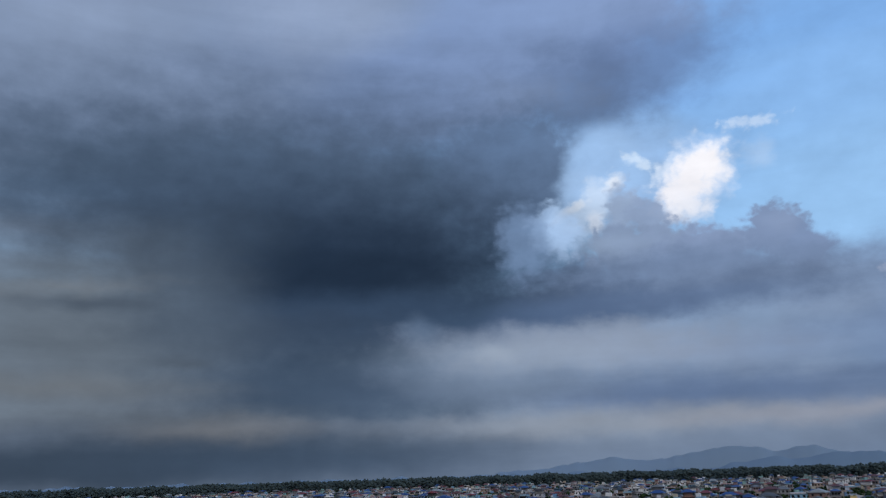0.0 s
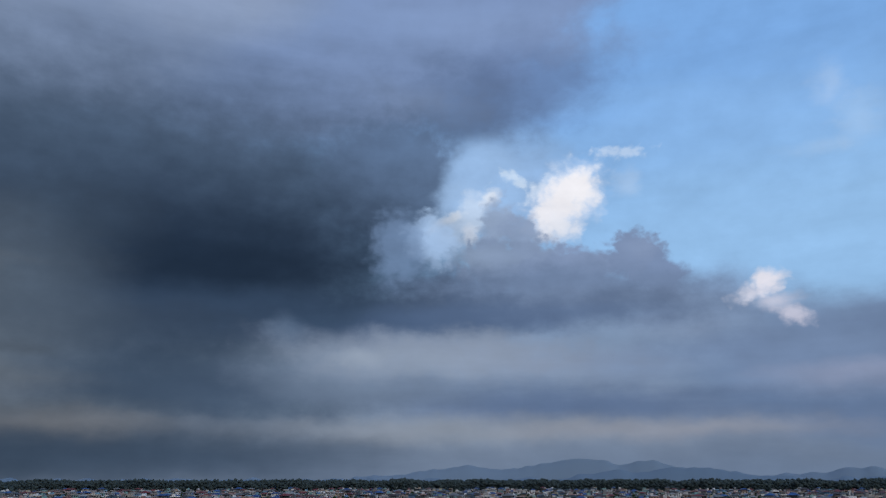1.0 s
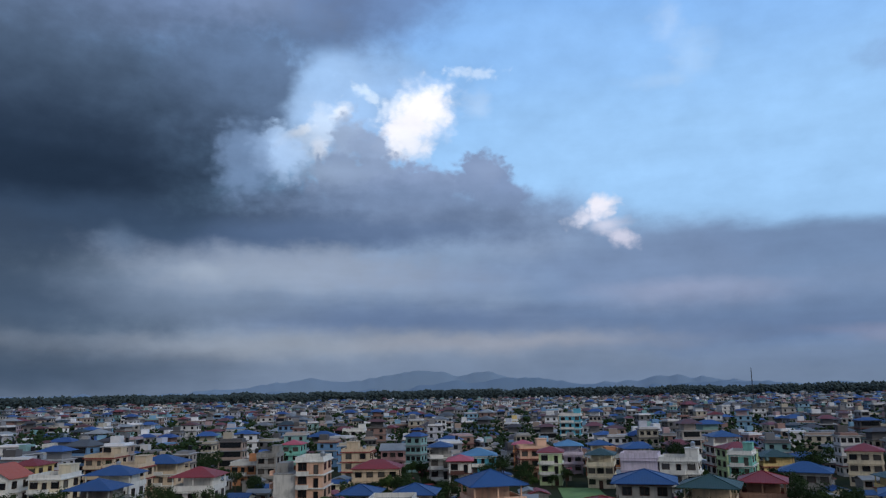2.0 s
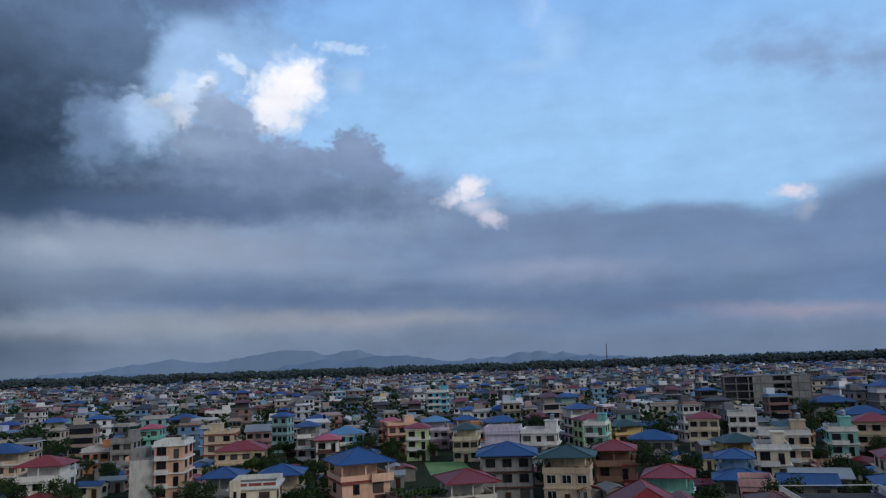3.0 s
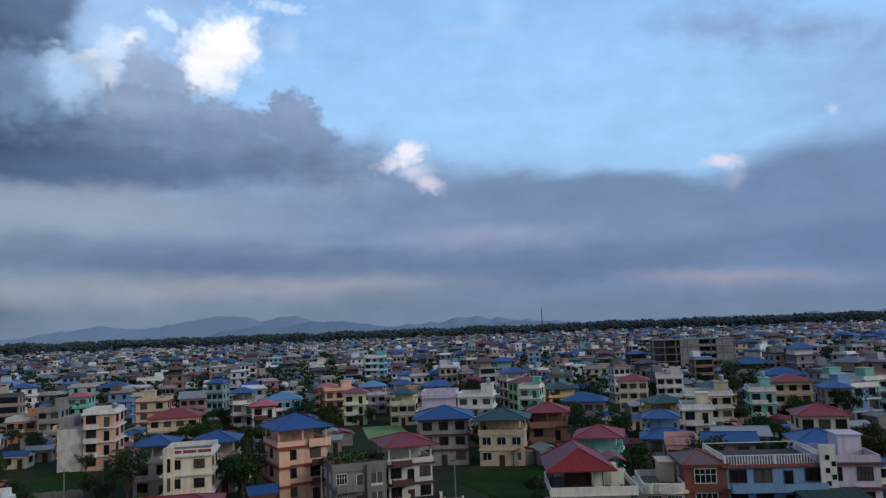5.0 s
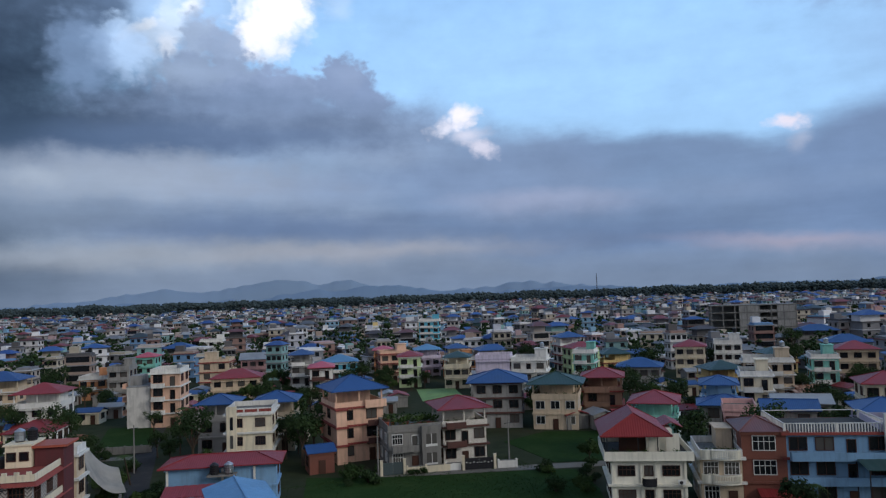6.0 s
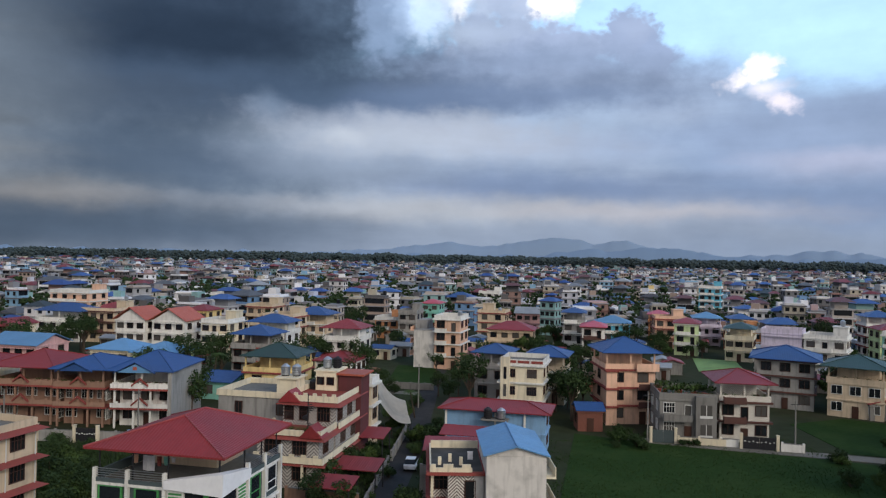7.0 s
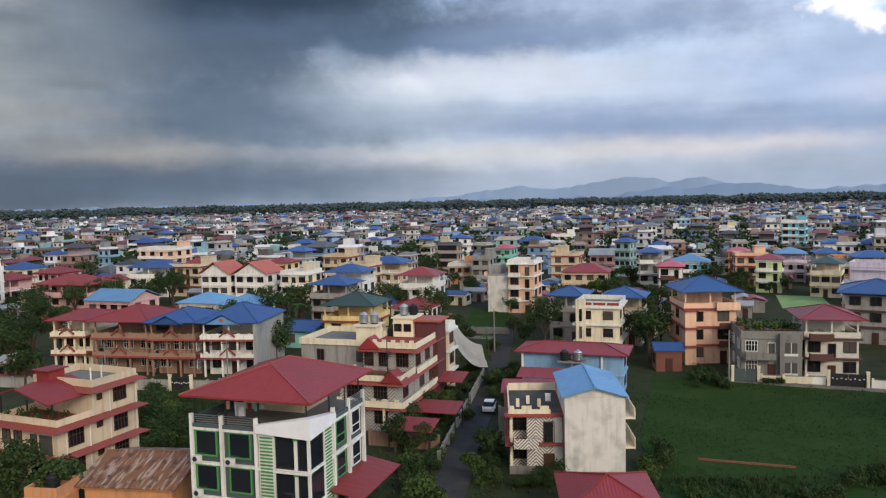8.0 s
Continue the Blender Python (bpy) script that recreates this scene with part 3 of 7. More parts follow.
def roof_mesh(x0, x1, y0, y1, z, rise, style="hip", thick=0.12, ridge="x", inset=None):
    """A sheet roof with eaves at z, its ridge along x or y; hip, gable, or gablet with a small gable to the front."""
    bm = bmesh.new()
    w, d = x1 - x0, y1 - y0
    if ridge == "x":
        i = (min(d / 2, w / 2) if inset is None else inset) if style == "hip" else 0
        ra, rb = (x0 + i, (y0 + y1) / 2), (x1 - i, (y0 + y1) / 2)
    else:
        i = (min(d / 2, w / 2) if inset is None else inset) if style == "hip" else 0
        ra, rb = ((x0 + x1) / 2, y0 + i), ((x0 + x1) / 2, y1 - i)
    lay = []
    for dz in (0, -thick):
        c = [bm.verts.new((px, py, z + dz)) for px, py in ((x0, y0), (x1, y0), (x1, y1), (x0, y1))]
        a, b = bm.verts.new((*ra, z + rise + dz)), bm.verts.new((*rb, z + rise + dz))
        if ridge == "x":
            fs, ends = [(c[0], c[1], b, a), (c[2], c[3], a, b)], [(c[3], c[0], a), (c[1], c[2], b)]
            rim = [(c[0], c[1]), (c[1], b), (b, c[2]), (c[2], c[3]), (c[3], a), (a, c[0])]
        else:
            fs, ends = [(c[1], c[2], b, a), (c[3], c[0], a, b)], [(c[0], c[1], a), (c[2], c[3], b)]
            rim = [(c[1], c[2]), (c[2], b), (b, c[3]), (c[3], c[0]), (c[0], a), (a, c[1])]
        for q in fs + (ends if style == "hip" else []):
            bm.faces.new(q)
        lay.append(rim if style != "hip" else [(c[k], c[(k + 1) % 4]) for k in range(4)])
    for (p, q), (r, t) in zip(*lay):
        bm.faces.new((p, q, t, r))
    return bm


def ridge_caps(parent, x0, x1, y0, y1, z, rise, ridge, mats, inset=None, hip=True):
    """Raised caps along the hips and the ridge of a sheet roof."""
    i = (min(x1 - x0, y1 - y0) / 2 if inset is None else inset) if hip else 0
    cx, cy = (x0 + x1) / 2, (y0 + y1) / 2
    a, b = ((x0 + i, cy), (x1 - i, cy)) if ridge == "x" else ((cx, y0 + i), (cx, y1 - i))
    pairs = [(a, b, True)]
    if hip:
        ends = (((x0, y0), a), ((x0, y1), a), ((x1, y0), b), ((x1, y1), b)) if ridge == "x" else (((x0, y0), a), ((x1, y0), a), ((x0, y1), b), ((x1, y1), b))
        pairs += [(p, q, False) for p, q in ends]
    for p, q, level in pairs:
        if (Vector(p) - Vector(q)).length < 0.2:
            continue
        bm = bmesh.new()
        bar(bm, (*p, z + (rise if level else 0.0) + 0.02), (*q, z + rise + 0.02), 0.07)
        part("ridge_cap", bm, mats, parent)


window_cache = {}


def window_mesh(w, h, frame_mat, style):
    key = (round(w, 2), round(h, 2), frame_mat.name, style)
    if key not in window_cache:
        t = 0.09
        xs, zs, solid_x, solid_z = [-w / 2 - t, -w / 2], [-t, 0], {0}, {0}
        cuts = {"bars": 4, "two": 2}.get(style, 1)
        for i in range(1, cuts):
            u = -w / 2 + w * i / cuts
            solid_x.add(len(xs))
            xs += [u - 0.03, u + 0.03]
            solid_x.discard(len(xs) - 1)
        solid_x = {0} | {2 * i for i in range(1, cuts)} | {2 * cuts}
        xs += [w / 2, w / 2 + t]
        if style == "bars":
            zs += [h * 0.6, h * 0.6 + 0.06]
            solid_z.add(2)
        solid_z.add(len(zs))
        zs += [h, h + t]
        bm = bmesh.new()
        grid = [[bm.verts.new((px, -0.09, pz)) for pz in zs] for px in xs]
        for i in range(len(xs) - 1):
            for j in range(len(zs) - 1):
                if i in solid_x or j in solid_z:
                    bm.faces.new((grid[i][j], grid[i + 1][j], grid[i + 1][j + 1], grid[i][j + 1]))
        back = bmesh.ops.extrude_face_region(bm, geom=bm.faces[:])
        bmesh.ops.translate(bm, vec=(0, 0.11, 0), verts=[q for q in back["geom"] if isinstance(q, bmesh.types.BMVert)])
        bmesh.ops.delete(bm, geom=[q for q in bm.verts if not q.link_faces], context="VERTS")
        pane = bmesh.new()
        bx(pane, -w / 2, w / 2, -0.03, 0.01, 0, h)
        window_cache[key] = (to_mesh("window_frame", bm, frame_mat), to_mesh("pane", pane, GLASS))
    return window_cache[key]


joined_cache = {}


def add_window(parent, m, w, h, frame_mat, style="two", split_pane=True):
    f, p = window_mesh(w, h, frame_mat, style)
    if split_pane:
        ob = part("window", f, None, parent, at=m)
        part("pane", p, None, ob)
        return ob
    key = (f.name, p.name)
    if key not in joined_cache:
        bm = bmesh.new()
        t = 0.1
        o = [bm.verts.new((px, 0.02, pz)) for px, pz in ((-w / 2 - t, -t), (w / 2 + t, -t), (w / 2 + t, h + t), (-w / 2 - t, h + t))]
        a = [bm.verts.new((v.co.x, -0.09, v.co.z)) for v in o]
        b = [bm.verts.new((px, -0.09, pz)) for px, pz in ((-w / 2, 0), (w / 2, 0), (w / 2, h), (-w / 2, h))]
        c = [bm.verts.new((v.co.x, -0.015, v.co.z)) for v in b]
        for q in range(4):
            r = (q + 1) % 4
            for lo, hi in ((o, a), (a, b), (b, c)):
                bm.faces.new((lo[q], lo[r], hi[r], hi[q]))
        bm.faces.new(c).material_index = 1
        joined_cache[key] = to_mesh("window", bm, [frame_mat, GLASS])
    return part("window", joined_cache[key], None, parent, at=m)


def parapet(x0, x1, y0, y1, z, h=0.9, t=0.15):
    return boxes((x0, x1, y0, y0 + t, z, z + h), (x0, x1, y1 - t, y1, z, z + h), (x0, x0 + t, y0 + t, y1 - t, z, z + h), (x1 - t, x1, y0 + t, y1 - t, z, z + h))


STOREY = 3.0


def house(x, y, rot, w, d, n, wall, roof="flat", sheet="blue", trim="", label="", top="closed", balcony=0.0, bays=3, frames=None, style="two", fine=True, rise=None, ridge="x", group="", over=0.7, tower=False, tank=False, s=STOREY, blank="", category="house", win=(1.7, 1.5), pediment=False, plants=False, deep=False):
    """A town house. Its front stands at (x, y), facing against local y; top: closed, or open (a roofed terrace on posts)."""
    frames = frames or TIMBER
    ob = thing("house", pose(x, y, 0, 0, 0, rot), label, category, group)
    wm = WALL[wall]
    tm = {"": wm, "red": RED_TRIM, "white": WHITE_TRIM, "brown": BROWN_TRIM}[trim]
    x0, x1 = -w / 2, w / 2
    z = 0.0
    solid = n - 1 if top == "open" else n
    hz = solid * s + 0.3
    fy = 2.3 if deep else 0.0
    part("wall", box(x0, x1, fy, d, 0, hz - 0.003), wm, ob)
    if deep:
        for px in (x0 + 0.16, x0 + w * 0.36, x0 + w * 0.66, x1 - 0.16):
            part("gallery_column", box(px - 0.14, px + 0.14, 0.0, 0.28, 0, solid * s), wm, ob)
    for k in range(1, solid + 1):
        o = 0.45 if trim else 0.2
        zz = k * s
        part("floor_slab", box(x0 - o, x1 + o, -o, d + o, zz, zz + 0.28 + (0.03 if k == solid else 0)), tm, ob)
        if deep and k < n:
            part("gallery_wall", box(x0 - 0.35, x1 + 0.35, -0.42, -0.3, zz + 0.31, zz + 1.0), wm, ob)
        elif balcony and k < n:
            b = boxes((x0 + 0.4, x0 + 0.4 + (w - 0.8) * balcony, -1.4, -o - 0.003, zz + 0.02, zz + 0.2), (x0 + 0.4, x0 + 0.4 + (w - 0.8) * balcony, -1.4, -1.28, zz + 0.2, zz + 1.05),
                      (x0 + 0.4, x0 + 0.52, -1.28, -o, zz + 0.2, zz + 1.05), (x0 + 0.28 + (w - 0.8) * balcony, x0 + 0.4 + (w - 0.8) * balcony, -1.28, -o, zz + 0.2, zz + 1.05))
            part("balcony", b, wm if not trim else (wm if trim == "red" else tm), ob)
    ww, wh = win
    faces = [("front", w, lambda u: pose(x0 + u, fy - 0.003, 0)), ("left", d, lambda u: pose(x0 - 0.003, d - u, 0, 0, 0, -90)), ("right", d, lambda u: pose(x1 + 0.003, u, 0, 0, 0, 90))]
    for side, length, at in faces:
        if side in blank:
            continue
        count = bays if side == "front" else max(1, round(bays * d / w * 0.7))
        for k in range(solid):
            for i in range(count):
                u = length * (i + 0.5) / count
                if side == "front" and balcony and k > 0 and i == count // 2:
                    add_window(ob, at(u) @ pose(0, 0, k * s + 0.35), 0.95, 2.0, frames, "plain", fine)
                elif side == "front" and k == 0 and i == count // 2:
                    dm = boxes((-0.55, 0.55, -0.08, 0.02, 0, 2.15), (-0.42, 0.42, -0.11, -0.07, 0.1, 2.0))
                    part("door", dm, TIMBER, ob, at=at(u))
                else:
                    add_window(ob, at(u) @ pose(0, 0, k * s + 1.15), min(ww, length / count * 0.7), wh, frames, style, fine)
    if not fine:
        for k in range(solid):
            part("sun_shade", box(x0 + 0.5, x1 - 0.5, -0.75, -0.22 if not trim else -0.46, k * s + 2.62, k * s + 2.72), tm, ob)
    zt = solid * s + 0.31
    if top == "open":
        part("room_wall", box(x0 + w * 0.12, x1 - w * 0.12, d * 0.45, d - 0.2, zt, zt + s - 0.55), wm, ob)
        for px in (x0 + 0.15, 0, x1 - 0.15):
            for py in (0.15, d - 0.15):
                part("post", box(px - 0.12, px + 0.12, py - 0.12, py + 0.12, zt, zt + s - 0.42), wm, ob)
        part("parapet", parapet(x0 - 0.2, x1 + 0.2, -0.2, d + 0.2, zt, 0.85), wm, ob)
        ze = zt + s - 0.3
    else:
        ze = zt
    if roof == "flat":
        part("parapet", parapet(x0 - 0.1, x1 + 0.1, -0.1, d + 0.1, ze, 0.9), wm if trim != "white" else WHITE_TRIM, ob)
        part("roof", box(x0 + 0.06, x1 - 0.06, 0.06, d - 0.06, ze - 0.01, ze + 0.05), SLAB_TOP, ob)
        if tower:
            tw = min(3.2, w * 0.4)
            part("stair_tower", boxes((x1 - tw - 0.3, x1 - 0.3, d - 4.2, d - 0.4, ze + 0.05, ze + 2.6), (x1 - tw - 0.5, x1 - 0.1, d - 4.4, d - 0.2, ze + 2.6, ze + 2.78)), wm, ob)
    else:
        r = rise or min(w, d) * 0.22
        part("roof", roof_mesh(x0 - over, x1 + over, -over, d + over, ze + 0.14, r, "gable" if roof == "gable" else "hip", ridge=ridge), ROOF[sheet], ob)
        if fine:
            ridge_caps(ob, x0 - over, x1 + over, -over, d + over, ze + 0.14, r, ridge, ROOF[sheet], hip=roof == "hip")
        if roof == "gable":
            bm = bmesh.new()
            if ridge == "y":
                p = [(x0, 0.1, ze), (x1, 0.1, ze), (0, 0.1, ze + r * w / (w + 2 * over))]
                q = [(a, d - 0.1, c) for a, b, c in p]
            else:
                p = [(x0 + 0.1, 0, ze), (x0 + 0.1, d, ze), (x0 + 0.1, d / 2, ze + r * d / (d + 2 * over))]
                q = [(x1 - 0.1, b, c) for a, b, c in p]
            va, vb = [bm.verts.new(a) for a in p], [bm.verts.new(a) for a in q]
            bm.faces.new(va)
            bm.faces.new(vb[::-1])
            for i in range(3):
                bm.faces.new((va[i], va[(i + 1) % 3], vb[(i + 1) % 3], vb[i]))
            part("gable_wall", bm, wm, ob)
    if pediment:
        for k in range(1, n):
            bm = bmesh.new()
            zz = k * s + 1.0
            for px, pz, qx, qz in ((-1.3, zz - 0.35, 0, zz + 0.75), (0, zz + 0.75, 1.3, zz - 0.35)):
                v = [bm.verts.new(c) for c in ((px, -0.8, pz), (qx, -0.8, qz), (qx, -0.8, qz + 0.25), (px, -0.8, pz + 0.25), (px, -0.44, pz), (qx, -0.44, qz), (qx, -0.44, qz + 0.25), (px, -0.44, pz + 0.25))]
                for f in ((0, 1, 2, 3), (7, 6, 5, 4), (0, 4, 5, 1), (3, 2, 6, 7), (0, 3, 7, 4), (1, 5, 6, 2)):
                    bm.faces.new([v[i] for i in f])
            part("pediment", bm, tm, ob)
            for i in range(5):
                u = x0 + 0.7 + (w - 1.4) * i / 4
                part("balcony_block", box(u - 0.22, u + 0.22, -0.48, -0.26, k * s + 1.0, k * s + 1.28), wm, ob)
    if plants:
        for i in range(5):
            u = x0 + 0.8 + (w - 1.6) * i / 4
            flower_pot(pose(x, y, 0, 0, 0, rot) @ pose(u, 0.6, zt), i)
    if tank and roof == "flat":
        water_tank(pose(x, y, 0, 0, 0, rot) @ pose(x1 - 1.6, d - 2.2, ze + 0.05 + (2.73 if tower else 0)), tank)
    return ob


def water_tank(m, kind="black"):
    """A rooftop tank with a ribbed body and a domed lid."""
    ob = thing("water_tank", m, "black ribbed plastic water tank on a roof" if kind == "black" else "shiny steel water tank standing on a roof", "water tank", "rooftop tanks")
    mt = BLACK_PLASTIC if kind == "black" else STEEL
    profile = [(0.5, 0.12)]
    for i in range(4):
        profile += [(0.6, 0.16 + i * 0.3), (0.62, 0.36 + i * 0.3), (0.55, 0.39 + i * 0.3)]
    profile += [(0.5, 1.38), (0.25, 1.52)]
    bm = bmesh.new()
    rows = [[bm.verts.new((r * math.cos(2 * math.pi * i / 14), r * math.sin(2 * math.pi * i / 14), z)) for i in range(14)] for r, z in profile]
    for lo, hi in zip(rows, rows[1:]):
        for i in range(14):
            bm.faces.new((lo[i], lo[(i + 1) % 14], hi[(i + 1) % 14], hi[i]))
    bm.faces.new(rows[0][::-1])
    bm.faces.new(rows[-1])
    part("tank_body", bm, mt, ob)
    lid = bmesh.new()
    tube(lid, 0.24, 0.2, 1.52, 1.6)
    part("lid", lid, mt, ob)
    legs = bmesh.new()
    tube(legs, 0.5, 0.5, 0, 0.12)
    part("stand", legs, IRON, ob)
    return ob


pot_cache = []


def flower_pot(m, k=0):
    if not pot_cache:
        bm = bmesh.new()
        tube(bm, 0.14, 0.2, 0, 0.32, 8)
        v, f = [], []
        r = random.Random(4)
        for _ in range(60):
            c = Vector((r.gauss(0, 0.2), r.gauss(0, 0.2), 0.4 + abs(r.gauss(0.25, 0.2))))
            a = Vector((r.uniform(-1, 1), r.uniform(-1, 1), r.uniform(-0.5, 1))).normalized() * 0.13
            b = a.cross(Vector((0.3, 0.2, 1))).normalized() * 0.08
            j = len(v)
            v += [tuple(c - a), tuple(c - b), tuple(c + a), tuple(c + b)]
            f.append((j, j + 1, j + 2, j + 3))
        me = bpy.data.meshes.new("plant")
        me.from_pydata(v, [], f)
        me.materials.append(LEAF_LIGHT)
        pot_cache.extend((to_mesh("pot", bm, ROOF["terracotta"]), me))
    ob = thing("flower_pot", m, "potted green plant on a terrace", "potted plant", "terrace plants")
    part("pot", pot_cache[0], None, ob)
    part("plant", pot_cache[1], None, ob)


# ---- ground, roads, fields ----
def polygon(name, pts, z, mats, label, category, depth=0.3):
    bm = bmesh.new()
    a = [bm.verts.new((px, py, z)) for px, py in pts]
    b = [bm.verts.new((px, py, z - depth)) for px, py in pts]
    bm.faces.new(a)
    for i in range(len(pts)):
        bm.faces.new((a[i], a[(i + 1) % len(pts)], b[(i + 1) % len(pts)], b[i]))
    return tagged(part(name, bm, mats), label, category, kind="structure")


def strip(name, pts, width, z, mats, label):
    bm = bmesh.new()
    rows = []
    for i, p in enumerate(pts):
        a, b = Vector(pts[max(i - 1, 0)]), Vector(pts[min(i + 1, len(pts) - 1)])
        s = Vector((-(b - a).y, (b - a).x)).normalized() * width / 2
        rows.append((bm.verts.new((p[0] + s.x, p[1] + s.y, z)), bm.verts.new((p[0] - s.x, p[1] - s.y, z)), bm.verts.new((p[0] + s.x, p[1] + s.y, z - 0.2)), bm.verts.new((p[0] - s.x, p[1] - s.y, z - 0.2))))
    for r, q in zip(rows, rows[1:]):
        bm.faces.new((r[0], r[1], q[1], q[0]))
        bm.faces.new((r[0], q[0], q[2], r[2]))
        bm.faces.new((r[1], r[3], q[3], q[1]))
    return tagged(part(name, bm, mats), label, "road", kind="structure")


bm = bmesh.new()
ring = [bm.verts.new((4900 * math.sin(2 * math.pi * i / 64), 4900 * math.cos(2 * math.pi * i / 64), 0)) for i in range(64)]
bm.faces.new(ring)
tagged(part("ground", bm, GROUND), "flat earth and scrub that carries the town", "ground", kind="structure")
strip("road", [(-6, 30), (-3.2, 55), (0.3, 73), (3.2, 92), (5.6, 105), (7.6, 118), (8.8, 128), (10.8, 142), (13, 160), (20, 200), (30, 260)], 3.7, 0.03, ASPHALT, "narrow worn asphalt lane between garden walls")
strip("lane", [(9.5, 150), (1, 152.5), (-14, 157)], 3.0, 0.026, LANE, "pale side lane joining the asphalt road")
strip("path", [(40, 112.5), (50.5, 108), (62, 103.5), (78, 97), (100, 88)], 3.2, 0.05, LANE, "grey gravel lane before the garden walls")
polygon("field", [(19, 58), (22, 84), (32.5, 116), (42, 110), (50, 106), (62, 101.5), (70, 97), (66, 86), (61, 78), (60, 62), (40, 56)], 0.06, GRASS, "dark green young rice field", "field")
polygon("field", [(70, 103), (92, 94), (104, 112), (84, 126), (72, 122)], 0.06, GRASS, "rough green plot beside the lane", "field")
polygon("field", [(3, 157.5), (12.5, 154.5), (17, 186), (7, 188)], 0.06, GRASS, "small walled green plot", "field")
polygon("court", [(82, 180), (93, 176), (101, 199), (91, 204)], 0.08, COURT, "pale green walled court", "court")

# ---- town houses that stand out ----
def rail(parent, p, q, z, bars=4, h=0.95, mats=STEEL):
    """A railing of level bars from p to q."""
    for i in range(bars):
        bm = bmesh.new()
        zz = z + h * (i + 1) / bars
        bar(bm, (*p, zz), (*q, zz), 0.025)
        part("rail_bar", bm, mats, parent)


def corner_house():
    """The white and green house with glass bays at its street corner."""
    ob = thing("corner_house", pose(-16.8, 61.3, 0, 0, 0, -18), "white, slate and green corner house, glass bays, red hipped roof", "house")
    x0, x1, d, t = -5.7, 5.7, 11.0, 9.0
    part("wall", box(x0 + 0.25, x1 - 0.25, 0.25, d, 0, t), SLATE_WALL, ob)
    for k in (1, 2, 3):
        z = k * 3.0
        part("floor_slab", boxes((x0, x1, 0.0, 0.246, z - 0.12, z + 0.12), (x1 - 0.246, x1, 0.25, d, z - 0.12, z + 0.12), (x0, x0 + 0.246, 0.25, d, z - 0.12, z + 0.12)), WHITE_TRIM, ob)
    part("terrace_floor", box(x0 + 0.25, x1 - 0.25, 0.25, d, t, t + 0.12), SLAB_TOP, ob)
    for px in (x0 + 0.12, -2.6, 0.75):
        part("pilaster", box(px - 0.13, px + 0.13, -0.09, 0.24, 0, t + 1.25), WHITE_TRIM, ob)
    for py in (4.6, 7.7, d - 0.12):
        part("pilaster", box(x1 - 0.24, x1 + 0.09, py - 0.13, py + 0.13, 0, t + 1.25), WHITE_TRIM, ob)
    for k in (0, 1, 2):
        z = k * 3.0
        for px in (-4.2, -0.9):
            w = part("window", box(px - 0.95, px + 0.95, 0.12, 0.249, z + 0.75, z + 2.75), GLASS_BAY, ob, "dark glass window in a bright green frame")
            part("window_frame", boxes((px - 1.1, px - 0.95, 0.08, 0.249, z + 0.6, z + 2.9), (px + 0.95, px + 1.1, 0.08, 0.249, z + 0.6, z + 2.9), (px - 0.95, px + 0.95, 0.08, 0.249, z + 2.75, z + 2.9), (px - 0.95, px + 0.95, 0.08, 0.249, z + 0.6, z + 0.75)), GREEN_PAINT, w)
        for py in (6.1, 9.3):
            w = part("window", box(x1 - 0.249, x1 - 0.12, py - 0.8, py + 0.8, z + 0.75, z + 2.7), GLASS_BAY, ob, "dark glass window with pale rails")
            part("window_frame", boxes((x1 - 0.249, x1 - 0.08, py - 0.92, py - 0.8, z + 0.65, z + 2.8), (x1 - 0.249, x1 - 0.08, py + 0.8, py + 0.92, z + 0.65, z + 2.8), (x1 - 0.249, x1 - 0.08, py - 0.8, py + 0.8, z + 2.7, z + 2.8), (x1 - 0.249, x1 - 0.08, py - 0.8, py + 0.8, z + 0.65, z + 0.75), (x1 - 0.249, x1 - 0.06, py - 0.8, py + 0.8, z + 1.4, z + 1.47)), GREEN_PAINT if py < 7 else WHITE_FRAME, w)
        # glass bay round the corner
        part("glass_bay", boxes((2.55, x1 - 0.3, 0.1, 0.247, z + 0.13, z + 2.87), (x1 - 0.247, x1 - 0.1, 0.3, 2.7, z + 0.13, z + 2.87)), GLASS_BAY, ob)
        part("bay_column", box(4.35, 4.6, -0.06, 0.1, z, z + 3), WHITE_TRIM, ob)
        cap = part("capital", box(4.28, 4.67, -0.12, 0.1, z + 2.65, z + 2.87), GREEN_PAINT, ob)
    part("corner_column", box(x1 - 0.13, x1 + 0.1, -0.1, 0.13, 0, t), WHITE_TRIM, ob)
    part("corner_ledge", box(2.5, x1 + 0.25, -0.3, -0.1, 5.9, 6.1), WHITE_TRIM, ob)
    # slatted panels
    part("panel", box(1.0, 2.5, 0.02, 0.2, 0, t), WHITE_TRIM, ob)
    part("panel", box(x1 - 0.2, x1 - 0.02, 2.75, 4.2, 0, t), WHITE_TRIM, ob)
    for i in range(30):
        z = 0.2 + i * 0.29
        part("slat", box(1.15, 2.3, -0.05, 0.018, z, z + 0.13), GREEN_PAINT, ob)
        part("slat", box(x1 - 0.018, x1 + 0.05, 2.9, 4.05, z, z + 0.13), GREEN_PAINT, ob)
    # rising white band round the corner
    bm = bmesh.new()
    low, a, b, c = 9.12, 9.75, 10.65, 9.9
    pts = [(0.9, -0.35, low, a), (x1 + 0.35, -0.35, low - 0.25, b), (x1 + 0.35, 4.4, low, c)]
    inner = [(0.9, 0.2, low, a), (x1 - 0.2, 0.2, low - 0.25, b), (x1 - 0.2, 4.4, low, c)]
    vs = [[(bm.verts.new((px, py, z0)), bm.verts.new((px, py, z1))) for px, py, z0, z1 in row] for row in (pts, inner)]
